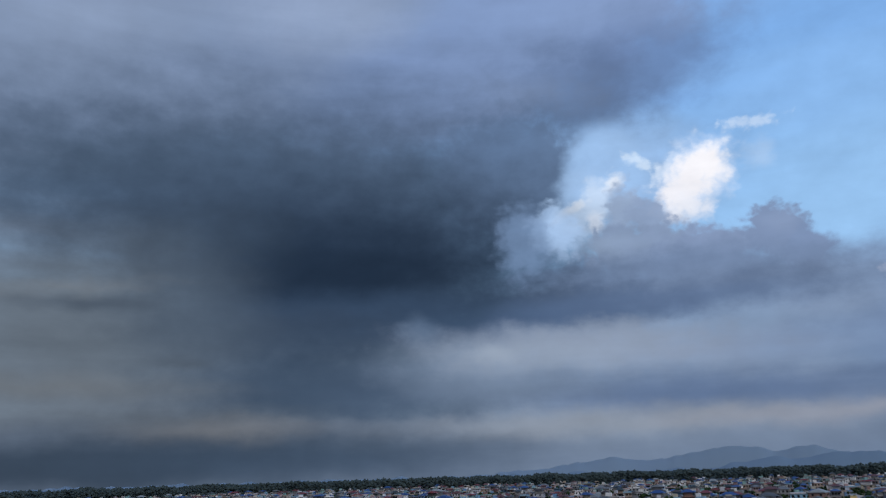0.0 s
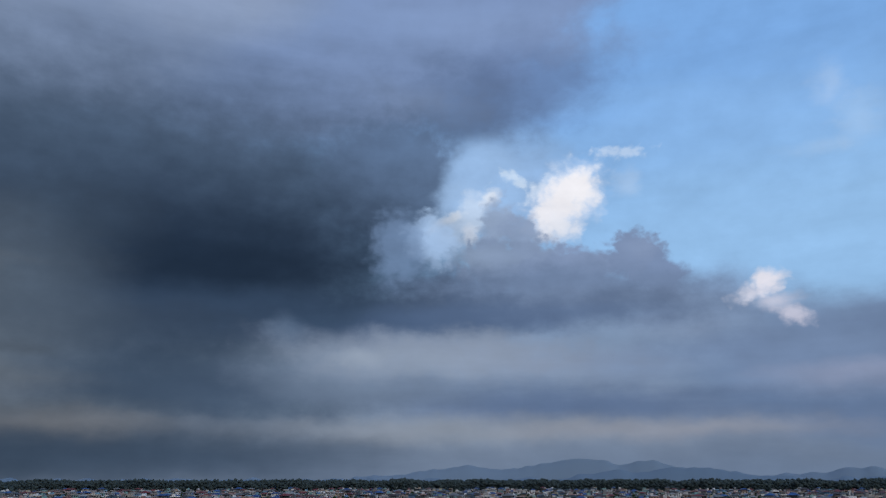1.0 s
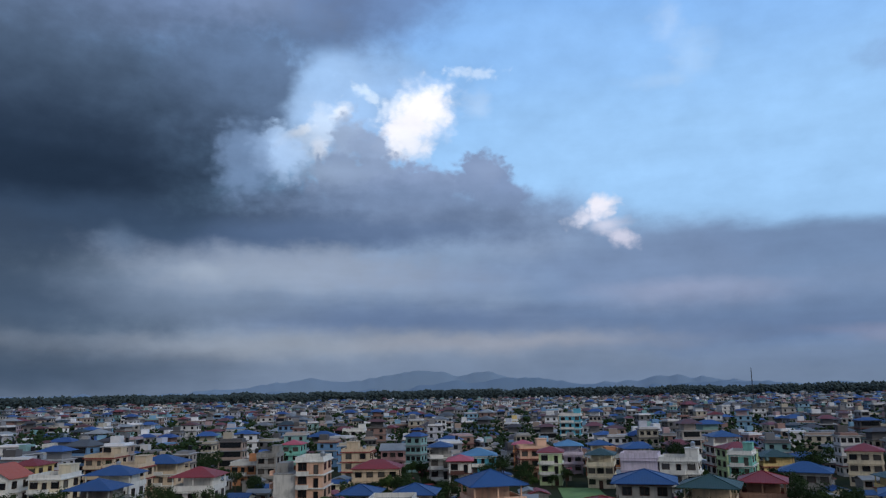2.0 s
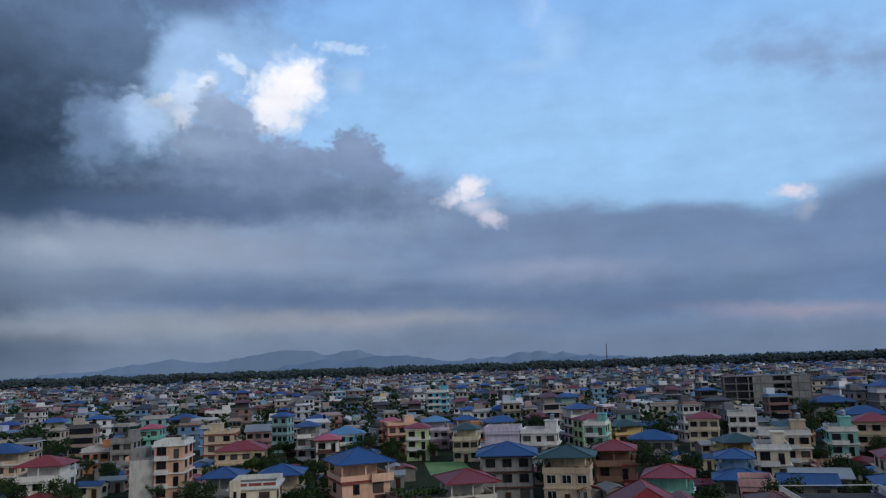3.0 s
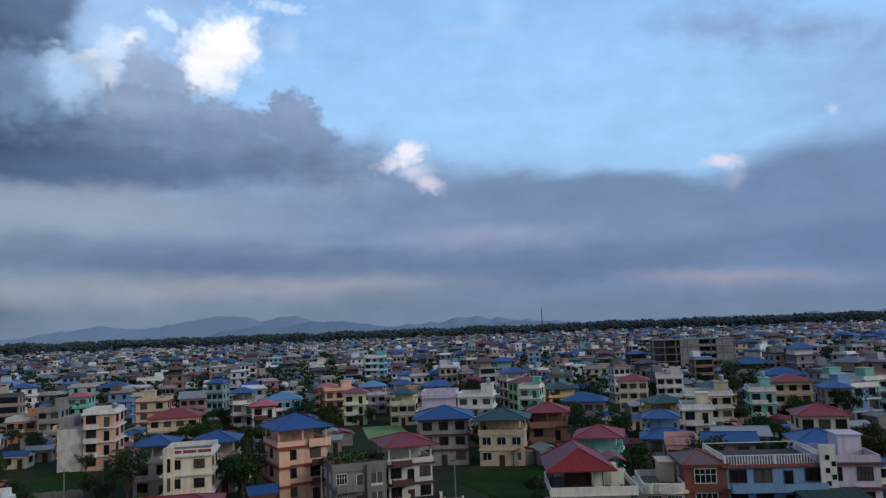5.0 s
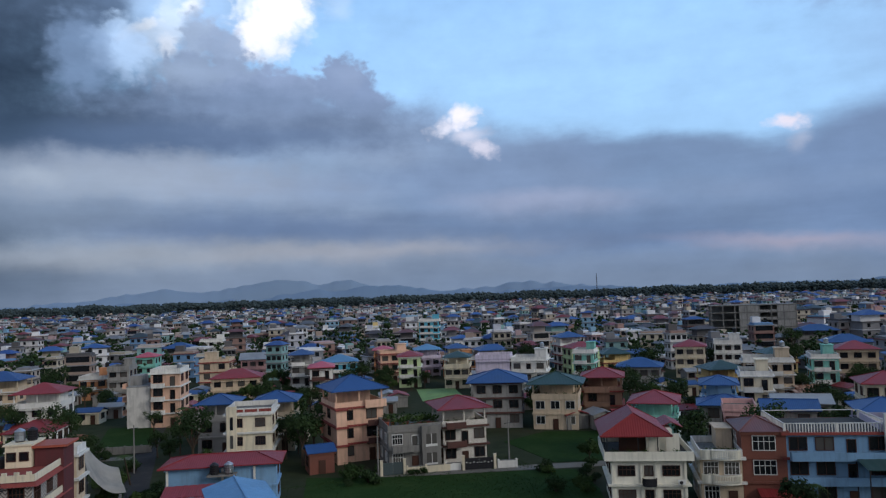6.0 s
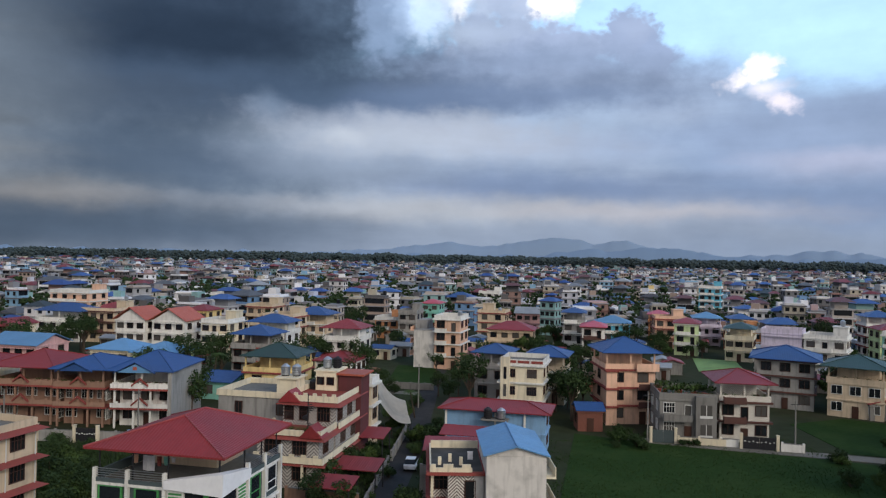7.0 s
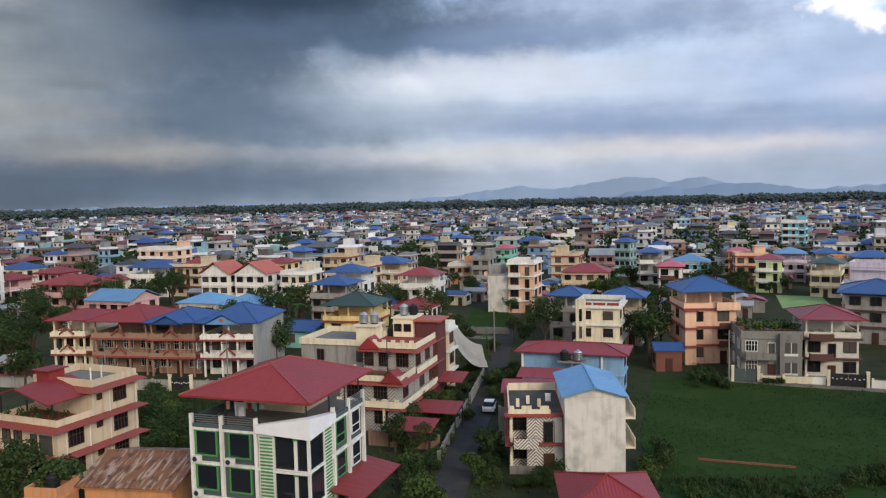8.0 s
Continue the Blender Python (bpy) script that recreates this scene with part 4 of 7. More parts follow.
    for i in range(2):
        for row, flip in ((vs[0], False), (vs[1], True)):
            bm.faces.new((row[i][0], row[i + 1][0], row[i + 1][1], row[i][1]))
        bm.faces.new((vs[0][i][1], vs[0][i + 1][1], vs[1][i + 1][1], vs[1][i][1]))
        bm.faces.new((vs[0][i][0], vs[0][i + 1][0], vs[1][i + 1][0], vs[1][i][0]))
    for i in (0, 2):
        bm.faces.new((vs[0][i][0], vs[0][i][1], vs[1][i][1], vs[1][i][0]))
    part("corner_band", bm, plaster("clean white paint", 236, 236, 238, 0.05, 0.1), ob, "plain white slanting band")
    rail(ob, (x0 + 0.2, 0.1), (-2.7, 0.1), t + 0.25, 5)
    rail(ob, (-2.5, 0.1), (0.65, 0.1), t + 0.25, 5)
    rail(ob, (x1 - 0.1, 4.7), (x1 - 0.1, 7.6), t + 0.25, 6)
    rail(ob, (x1 - 0.1, 7.8), (x1 - 0.1, d - 0.2), t + 0.25, 6)
    for dims in ((x0 + 0.2, 0.6, 0.0, 0.2, t + 0.12, t + 0.45), (x1 - 0.2, x1, 4.5, d, t + 0.12, t + 0.5), (x0, x0 + 0.2, 0.2, d, t + 0.12, t + 0.9)):
        part("kerb", box(*dims), SLATE_WALL, ob)
    for px, py in ((x0 + 0.3, 0.4), (-2.4, 0.5), (0.8, 0.5), (x1 - 0.4, 0.5), (x1 - 0.4, 4.6), (x1 - 0.4, 7.7), (x1 - 0.4, d - 0.3), (x0 + 0.3, 5), (x0 + 0.3, d - 0.3), (0, d - 0.3)):
        part("post", box(px - 0.05, px + 0.05, py - 0.05, py + 0.05, t + 0.12, 11.95), IRON, ob)
    part("room_wall", box(-4.2, 2.0, 6.0, d - 0.3, t + 0.12, 11.8), WALL["beige"], ob)
    part("roof", roof_mesh(x0 - 0.55, x1 + 0.55, -0.55, d + 0.9, 11.98, 2.0, "hip", 0.16, "y", 4.6), ROOF["red"], ob, "red corrugated hipped roof")
    ridge_caps(ob, x0 - 0.55, x1 + 0.55, -0.55, d + 0.9, 11.98, 2.0, "y", sheet_metal("worn red ridge cap", 158, 76, 78), 4.6)
    for px, py, k in ((-5.0, -0.02, 0), (-1.7, -0.02, 0), (-5.0, -0.02, 1), (3.2, -0.45, 0)):
        ac_unit(pose(-16.8, 61.3, 0, 0, 0, -18) @ pose(px, py - 0.16, 6.12 - 3 * k if px < 3 else 3.2))
    # washing on a line under the roof
    for i, (px, w, h, mt) in enumerate(((-2.2, 1.15, 1.25, CLOTH), (-0.9, 0.45, 0.8, RED_TRIM), (-0.3, 0.5, 0.7, WALL["mint"]), (0.4, 0.4, 0.4, CLOTH), (-3.2, 0.6, 0.7, WALL["peach"]))):
        bm = bmesh.new()
        for j in range(6):
            u = px + w * j / 5
            bm.verts.new((u, 1.5 + 0.06 * math.sin(j * 1.9), 11.1))
            bm.verts.new((u, 1.5 + 0.1 * math.sin(j * 1.9 + 0.6), 11.1 - h))
        bm.verts.ensure_lookup_table()
        for j in range(5):
            bm.faces.new([bm.verts[q] for q in (2 * j, 2 * j + 1, 2 * j + 3, 2 * j + 2)])
        bmesh.ops.solidify(bm, geom=bm.faces[:], thickness=0.02)
        c = tagged(part("laundry", bm, mt, None, at=pose(-16.8, 61.3, 0, 0, 0, -18)), "piece of washing hung under the terrace roof", "laundry", "washing on the line")
    return ob


def ac_unit(m):
    ob = thing("air_conditioner", m, "white outdoor air conditioner unit on a ledge", "air conditioner", "air conditioners")
    part("casing", box(-0.42, 0.42, -0.16, 0.16, 0, 0.58), WHITE_FRAME, ob)
    fan = bmesh.new()
    tube(fan, 0.22, 0.22, 0, 0.03, 16)
    part("fan_grille", fan, IRON, ob, at=pose(-0.1, -0.163, 0.29, 90))


def beige_house():
    """Beige house with red bands and a half-roofed terrace."""
    # local x runs along the short front, local y along the long side wall
    at = pose(-42.6, 74.4, 0, 0, 0, -23)
    ob = thing("terrace_house", at, "beige house, red bands, red roof over a cluttered terrace", "house")
    x0, x1, d = -4.6, 4.0, 10.5
    part("wall", box(x0, x1, 0, d, 0, 6), WALL["beige"], ob)
    part("upper_wall", box(x0, x1, 4.4, d, 6.3, 9.0), WALL["beige"], ob)
    for z, y0 in ((3.0, 0), (6.0, 0), (9.0, 4.4)):
        bm = bmesh.new()
        o = [(x0 - 0.9, y0 - 0.9, z - 0.1), (x1 + 0.9, y0 - 0.9, z - 0.1), (x1 + 0.9, d + 0.9, z - 0.1), (x0 - 0.9, d + 0.9, z - 0.1)]
        i = [(x0, y0, z + 0.32), (x1, y0, z + 0.32), (x1, d, z + 0.32), (x0, d, z + 0.32)]
        a, b = [bm.verts.new(p) for p in o], [bm.verts.new(p) for p in i]
        for q in range(4):
            bm.faces.new((a[q], a[(q + 1) % 4], b[(q + 1) % 4], b[q]))
        bm.faces.new(b)
        bm.faces.new(a[::-1])
        part("sloping_band", bm, RED_TRIM, ob)
    part("terrace_parapet", boxes((x0, x1, 0, 0.16, 6.33, 7.0), (x1 - 0.16, x1, 0.16, 4.38, 6.33, 7.0), (x0, x0 + 0.16, 0.16, 4.38, 6.33, 7.0)), WALL["beige"], ob)
    part("roof_parapet", parapet(x0, x1, 4.4, d, 9.33, 0.75), WALL["beige"], ob)
    part("roof_slab", box(x0 + 0.17, x1 - 0.17, 4.58, d - 0.17, 9.325, 9.36), SLAB_TOP, ob)
    m = RED_TRIM
    part("roof", roof_mesh(x0 - 1.2, x1 - 0.4, -0.6, 6.2, 8.7, 1.3, "gable", 0.12, "y"), ROOF["red"], ob, "red sheet roof over the terrace")
    part("roof_lantern", boxes((x0 + 1.8, x0 + 3.6, 3.4, 5.4, 9.4, 10.9), (x0 + 1.5, x0 + 3.9, 3.1, 5.7, 10.9, 11.02)), ROOF["red"], ob)
    for px in (x0 + 0.3, -0.4, x1 - 0.8):
        part("post", box(px - 0.07, px + 0.07, 0.2, 0.34, 6.33, 8.75), IRON, ob)
    for k in (0, 1):
        for px in (-3.3, -1.6):
            add_window(ob, pose(px, -0.003, 3 * k + 1.1), 1.0, 1.4, TIMBER, "two")
        # porch is a flat sheet of dark glass on the wall, without a recess
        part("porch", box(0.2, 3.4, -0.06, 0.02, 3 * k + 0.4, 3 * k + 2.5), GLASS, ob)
        part("door_frame", boxes((0.1, 3.5, -0.1, -0.062, 3 * k + 2.4, 3 * k + 2.6), (0.1, 0.2, -0.1, -0.062, 3 * k + 0.4, 3 * k + 2.4), (1.3, 1.5, -0.1, -0.062, 3 * k + 0.4, 3 * k + 2.4), (3.4, 3.5, -0.1, -0.062, 3 * k + 0.4, 3 * k + 2.4)), WALL["beige"], ob)
        for py, w, h in ((2.2, 1.7, 1.7), (5.2, 0.6, 0.5), (8.0, 1.7, 1.7)):
            add_window(ob, pose(x1 + 0.003, py, 3 * k + (1.0 if h > 1 else 2.0), 0, 0, 90), w, h, TIMBER, "bars")
    for py, w, h in ((5.3, 0.5, 0.5), (8.0, 1.6, 1.6)):
        add_window(ob, pose(x1 + 0.003, py, 6 + (1.2 if h > 1 else 1.9), 0, 0, 90), w, h, TIMBER, "bars")
    for py in (1.0, 3.9, 6.6, d - 0.3):
        pipe = bmesh.new()
        tube(pipe, 0.06, 0.06, 0.0, 9.2 if py > 4.4 else 6.0, 8, x1 + 0.08, py)
        part("drain_pipe", pipe, WHITE_FRAME, ob)
    for px, py in ((x1 - 0.6, 4.9), (x1 - 0.5, 6.2)):
        pipe = bmesh.new()
        tube(pipe, 0.09, 0.09, 8.2, 11.3, 8, px, py)
        part("vent_pipe", pipe, WHITE_TRIM, ob)
    for i in range(9):
        flower_pot(at @ pose(x0 + 0.8 + i * 0.8, 0.5 + (i % 3) * 0.9, 6.32), i)


def zigzag_house():
    """Cream house with stone zigzags, red bands and stepped terraces."""
    at = pose(-11.3, 98.2, 0, 0, 0, -17)
    ob = thing("terraced_house", at, "cream house clad in grey zigzags, red bands, stepped terraces", "house")
    cream, zig = WALL["cream"], WALL["zigzag"]
    part("wall", box(-8.9, 1.2, 0, 9.5, 0, 9), WALL["grey"], ob)
    part("wall", box(1.2, 8.2, -2.2, 9.4, 0, 9), zig, ob)
    part("wing_wall", box(0.2, 8.0, -7.4, -2.203, 0, 6), zig, ob)
    part("roof_deck", box(-8.7, 1.1, 0.2, 9.3, 9.0, 9.08), SLAB_TOP, ob)
    part("parapet", parapet(-9.1, 1.195, -0.2, 9.7, 9.0, 0.8), cream, ob)
    part("parapet", parapet(1.2, 8.6, -2.6, 9.4, 9.35, 0.75), cream, ob)
    part("wing_parapet", boxes((0.0, 6.2, -7.8, -7.6, 6.3, 7.0), (0.0, 0.2, -7.6, -2.25, 6.3, 7.0), (6.6, 8.4, -7.8, -7.6, 6.3, 7.0), (8.2, 8.4, -7.6, -2.25, 6.3, 7.0)), cream, ob)
    for z, y0, xa in ((3.0, -7.4, 0.2), (6.0, -7.4, 0.2), (9.0, -2.2, 1.2)):
        bm = bmesh.new()
        o = [(xa - 0.7, y0 - 0.85, z - 0.1), (9.05, y0 - 0.85, z - 0.1), (9.05, 8.5, z - 0.1), (xa - 0.7, 8.5, z - 0.1)]
        i = [(xa, y0, z + 0.3), (8.4, y0, z + 0.3), (8.4, 8.2, z + 0.3), (xa, 8.2, z + 0.3)]
        a, b = [bm.verts.new(p) for p in o], [bm.verts.new(p) for p in i]
        for q in range(4):
            bm.faces.new((a[q], a[(q + 1) % 4], b[(q + 1) % 4], b[q]))
        bm.faces.new(b)
        bm.faces.new(a[::-1])
        part("sloping_band", bm, RED_TRIM, ob)
    part("balcony_wall", boxes((0.0, 8.8, -8.2, -8.05, 3.2, 3.95), (8.65, 8.8, -8.05, 6, 3.2, 3.95), (8.65, 8.8, -2.5, 7, 6.2, 6.95)), cream, ob)
    for i in range(6):
        part("parapet_block", box(0.1 + i * 1.5, 0.7 + i * 1.5, -8.25, -8.0, 3.95, 4.25), cream, ob)
        part("parapet_block", box(1.5 + i * 1.25, 2.0 + i * 1.25, -2.65, -2.4, 10.1, 10.4), cream, ob)
    # red dormer gables
    for gx, gy, gz in ((7.2, -8.1, 6.2), (2.2, -2.9, 9.2)):
        bm = bmesh.new()
        v = [bm.verts.new(p) for p in ((gx - 1.5, gy, gz), (gx, gy, gz + 1.5), (gx + 1.5, gy, gz), (gx - 1.5, gy + 2.4, gz + 0.1), (gx, gy + 2.4, gz + 1.5), (gx + 1.5, gy + 2.4, gz + 0.1))]
        for f in ((0, 1, 4, 3), (1, 2, 5, 4), (0, 2, 1), (3, 4, 5), (0, 3, 5, 2)):
            bm.faces.new([v[q] for q in f])
        part("gable_roof", bm, ROOF["red"], ob)
    part("stair_house", boxes((-1.6, 1.1, 2.0, 5.0, 9.1, 11.2), (-1.9, 1.4, 1.7, 5.3, 11.2, 11.4)), cream, ob)
    part("stair_house", boxes((2.6, 5.5, 5.2, 9.2, 9.36, 11.9), (2.4, 5.69, 5.0, 9.4, 11.9, 12.1)), cream, ob)
    part("maroon_wing", box(5.7, 8.9, 5.6, 9.38, 0, 11.5), WALL["maroon"], ob)
    part("maroon_roof", box(5.5, 9.4, 5.2, 9.7, 11.5, 11.75), ROOF["terracotta"], ob)
    for k, px, w in ((0, 2.2, 1.9), (1, 2.2, 1.9), (0, 5.6, 1.6), (1, 5.6, 1.6)):
        add_window(ob, pose(px, -7.403, 3 * k + 1.1), w, 1.5, TIMBER, "bars")
    for k in (0, 1):
        for py in (-5.2, 0.5, 4.5):
            add_window(ob, pose(8.203 if py > -2 else 8.003, py, 3 * k + 1.0, 0, 0, 90), 1.6, 1.6, TIMBER, "bars")
    for px in (2.0, 4.0, 6.6):
        add_window(ob, pose(px, -2.206, 7.0), 1.1 if px < 5 else 1.5, 1.6, TIMBER, "bars")
    for py in (-0.8, 3.0):
        add_window(ob, pose(8.203, py, 7.0, 0, 0, 90), 1.6, 1.6, TIMBER, "bars")
    for px in (-0.2, -6.0):
        add_window(ob, pose(px, -0.003, 6.9), 0.9, 1.4, TIMBER, "two")
    for px in (3.3, 4.7):
        add_window(ob, pose(px, 5.197, 10.2), 0.9, 0.9, TIMBER, "plain")
    for i in range(3):
        part("column", box(0.5 + i * 2.8, 0.75 + i * 2.8, -8.2, -7.95, 0, 3.0), cream, ob)
    # iron spiral stair up to the roof
    for i in range(16):
        a = i * 0.5
        bm = bmesh.new()
        bar(bm, (5.3, -4.2, 6.4 + i * 0.19), (5.3 + 0.7 * math.cos(a), -4.2 + 0.7 * math.sin(a), 6.4 + i * 0.19), 0.05)
        part("stair_tread", bm, IRON, ob)
    bm = bmesh.new()
    tube(bm, 0.06, 0.06, 6.3, 10.6, 8, 5.3, -4.2)
    part("stair_pole", bm, IRON, ob)
    for px, py, pz, k in ((-1.0, 3.4, 11.4, "steel"), (0.5, 3.6, 11.4, "steel"), (2.0, 6.2, 9.08, "black"), (3.6, 7.0, 12.1, "steel"), (4.8, 7.6, 12.1, "black")):
        water_tank(at @ pose(px, py, pz), k)
    for i in range(8):
        flower_pot(at @ pose(0.8 + i * 0.9, -7.2, 6.3), i)


def lean_to(x, y, rot, w, d, z, sheet, label, drop=0.6, name="shed_roof"):
    """A sloping sheet roof on posts."""
    ob = thing("carport", pose(x, y, 0, 0, 0, rot), label, "carport")
    bm = bmesh.new()
    n = max(4, int(w / 0.5))
    for i in range(n + 1):
        for py, pz in ((0, z - drop), (d, z)):
            for dz in (0.04 * (i % 2), -0.06):
                bm.verts.new((-w / 2 + w * i / n, py, pz + dz))
    bm.verts.ensure_lookup_table()
    for i in range(n):
        a, b = 4 * i, 4 * i + 4
        for q in ((0, 2), (3, 1)):
            bm.faces.new([bm.verts[k] for k in (a + q[0], b + q[0], b + q[1], a + q[1])])
        bm.faces.new([bm.verts[k] for k in (a, b, b + 1, a + 1)])
        bm.faces.new([bm.verts[k] for k in (a + 2, a + 3, b + 3, b + 2)])
    part("roof", bm, ROOF[sheet], ob)
    for px in (-w / 2 + 0.2, w / 2 - 0.2):
        for py, pz in ((0.2, z - drop), (d - 0.2, z)):
            part("post", box(px - 0.06, px + 0.06, py - 0.06, py + 0.06, 0, pz - 0.05), IRON, ob)
    return ob


def garden_wall(x, y, rot, length, h, wall, label):
    ob = thing("garden_wall", pose(x, y, 0, 0, 0, rot), label, "wall")
    part("wall", box(0, length, 0, 0.18, 0, h), WALL[wall], ob)
    part("coping", box(0, length, -0.04, 0.22, h, h + 0.08), WALL["concrete"], ob)
    for i in range(int(length / 3) + 1):
        u = min(i * 3.0, length - 0.3)
        part("pier", box(u, u + 0.3, -0.07, 0.25, 0, h + 0.22), WALL[wall], ob)


def gate(x, y, rot, w, h, mats, label, ornate=False):
    ob = thing("gate", pose(x, y, 0, 0, 0, rot), label, "gate")
    for px in (-w / 2 - 0.22, w / 2 + 0.22):
        part("gate_post", boxes((px - 0.2, px + 0.2, -0.2, 0.2, 0, h + 0.35), (px - 0.25, px + 0.25, -0.25, 0.25, h + 0.35, h + 0.45)), WALL["cream"], ob)
    for s in (-1, 1):
        leaf = part("gate_leaf", box(min(0.02 * s, s * w / 2), max(0.02 * s, s * w / 2), -0.03, 0.03, 0.1, h), mats, ob)
        for i in range(4):
            u = s * w / 2 * (i + 0.5) / 4
            part("gate_bar", box(u - 0.04, u + 0.04, -0.06, -0.03, 0.15, h - 0.05), mats, leaf)
            if ornate:
                part("gate_scroll", box(u - 0.1, u + 0.1, -0.08, -0.062, h * 0.55 + 0.12 * (i % 2), h * 0.55 + 0.16 + 0.12 * (i % 2)), WHITE_FRAME, leaf)


def pole(x, y, h, label="grey concrete utility pole beside the lane"):
    ob = thing("utility_pole", pose(x, y, 0), label, "pole", "utility poles")
    bm = bmesh.new()
    tube(bm, 0.14, 0.09, 0, h, 8)
    part("shaft", bm, WALL["concrete"], ob)
    part("crossarm", box(-0.7, 0.7, -0.05, 0.05, h - 0.6, h - 0.5), IRON, ob)


def car(x, y, rot, paint, label):
    ob = thing("car", pose(x, y, 0.03, 0, 0, rot), label, "car")

    def hull(rows, mats, name, half):
        bm = bmesh.new()
        ring = []
        for yy, z, k in rows:
            ring.append((bm.verts.new((-half * k, yy, z)), bm.verts.new((half * k, yy, z))))
        n = len(ring)
        for i in range(n):
            bm.faces.new((ring[i][0], ring[i][1], ring[(i + 1) % n][1], ring[(i + 1) % n][0]))
        bm.faces.new([r[0] for r in ring])
        bm.faces.new([r[1] for r in ring][::-1])
        bmesh.ops.bevel(bm, geom=bm.edges[:], offset=0.05, segments=2, affect="EDGES")
        return part(name, bm, mats, ob)

    hull([(-1.85, 0.35, 0.94), (-1.88, 0.7, 0.97), (-1.0, 0.95, 1), (1.6, 1.0, 1), (1.85, 0.8, 0.97), (1.85, 0.35, 0.94), (1.2, 0.25, 0.95), (-1.2, 0.25, 0.95)], paint, "body", 0.8)
    hull([(-1.05, 0.94, 0.95), (-0.35, 1.42, 0.82), (1.2, 1.45, 0.82), (1.7, 0.96, 0.92)], GLASS, "glasshouse", 0.8)
    part("car_roof", box(-0.62, 0.62, -0.25, 1.15, 1.43, 1.5), paint, ob)
    for px in (-0.72, 0.72):
        for py in (-1.2, 1.15):
            bm = bmesh.new()
            tube(bm, 0.29, 0.29, -0.1, 0.1, 14)
            wheel = part("tyre", bm, RUBBER, ob, at=pose(px, py, 0.29, 0, 90))
            bm = bmesh.new()
            tube(bm, 0.17, 0.17, -0.11, 0.11, 10)
            part("rim", bm, STEEL, wheel)
        part("headlight", box(px * 0.8 - 0.14, px * 0.8 + 0.14, -1.92, -1.84, 0.62, 0.75), WHITE_FRAME, ob)
    part("number_plate", box(-0.25, 0.25, -1.93, -1.88, 0.42, 0.54), WHITE_FRAME, ob)


def front_gablet(parent, px, w, z, h, back, sheet, panel):
    """A small gable that faces the street from a hipped roof."""
    bm = bmesh.new()
    v = [bm.verts.new(q) for q in ((px - w / 2, -1.3, z), (px, -1.3, z + h), (px + w / 2, -1.3, z), (px, back, z + h))]
    u = [bm.verts.new((q.co.x, q.co.y, q.co.z - 0.12)) for q in v]
    for a, b, c in ((0, 1, 3), (1, 2, 3)):
        bm.faces.new((v[a], v[b], v[c]))
        bm.faces.new((u[c], u[b], u[a]))
    for a, b in ((0, 1), (1, 2), (2, 3), (3, 0)):
        bm.faces.new((v[a], v[b], u[b], u[a]))
    part("gablet_roof", bm, ROOF[sheet], parent)
    bm = bmesh.new()
    k = [bm.verts.new((px + dx, dy, z + dz)) for dy in (-1.1, -1.02) for dx, dz in ((-w / 2 + 0.5, 0.02), (w / 2 - 0.5, 0.02), (0, h - 0.35))]
    bm.faces.new(k[:3])
    bm.faces.new(k[3:][::-1])
    for a, b in ((0, 1), (1, 2), (2, 0)):
        bm.faces.new((k[a], k[b], k[b + 3], k[a + 3]))
    part("gablet_panel", bm, panel, parent)


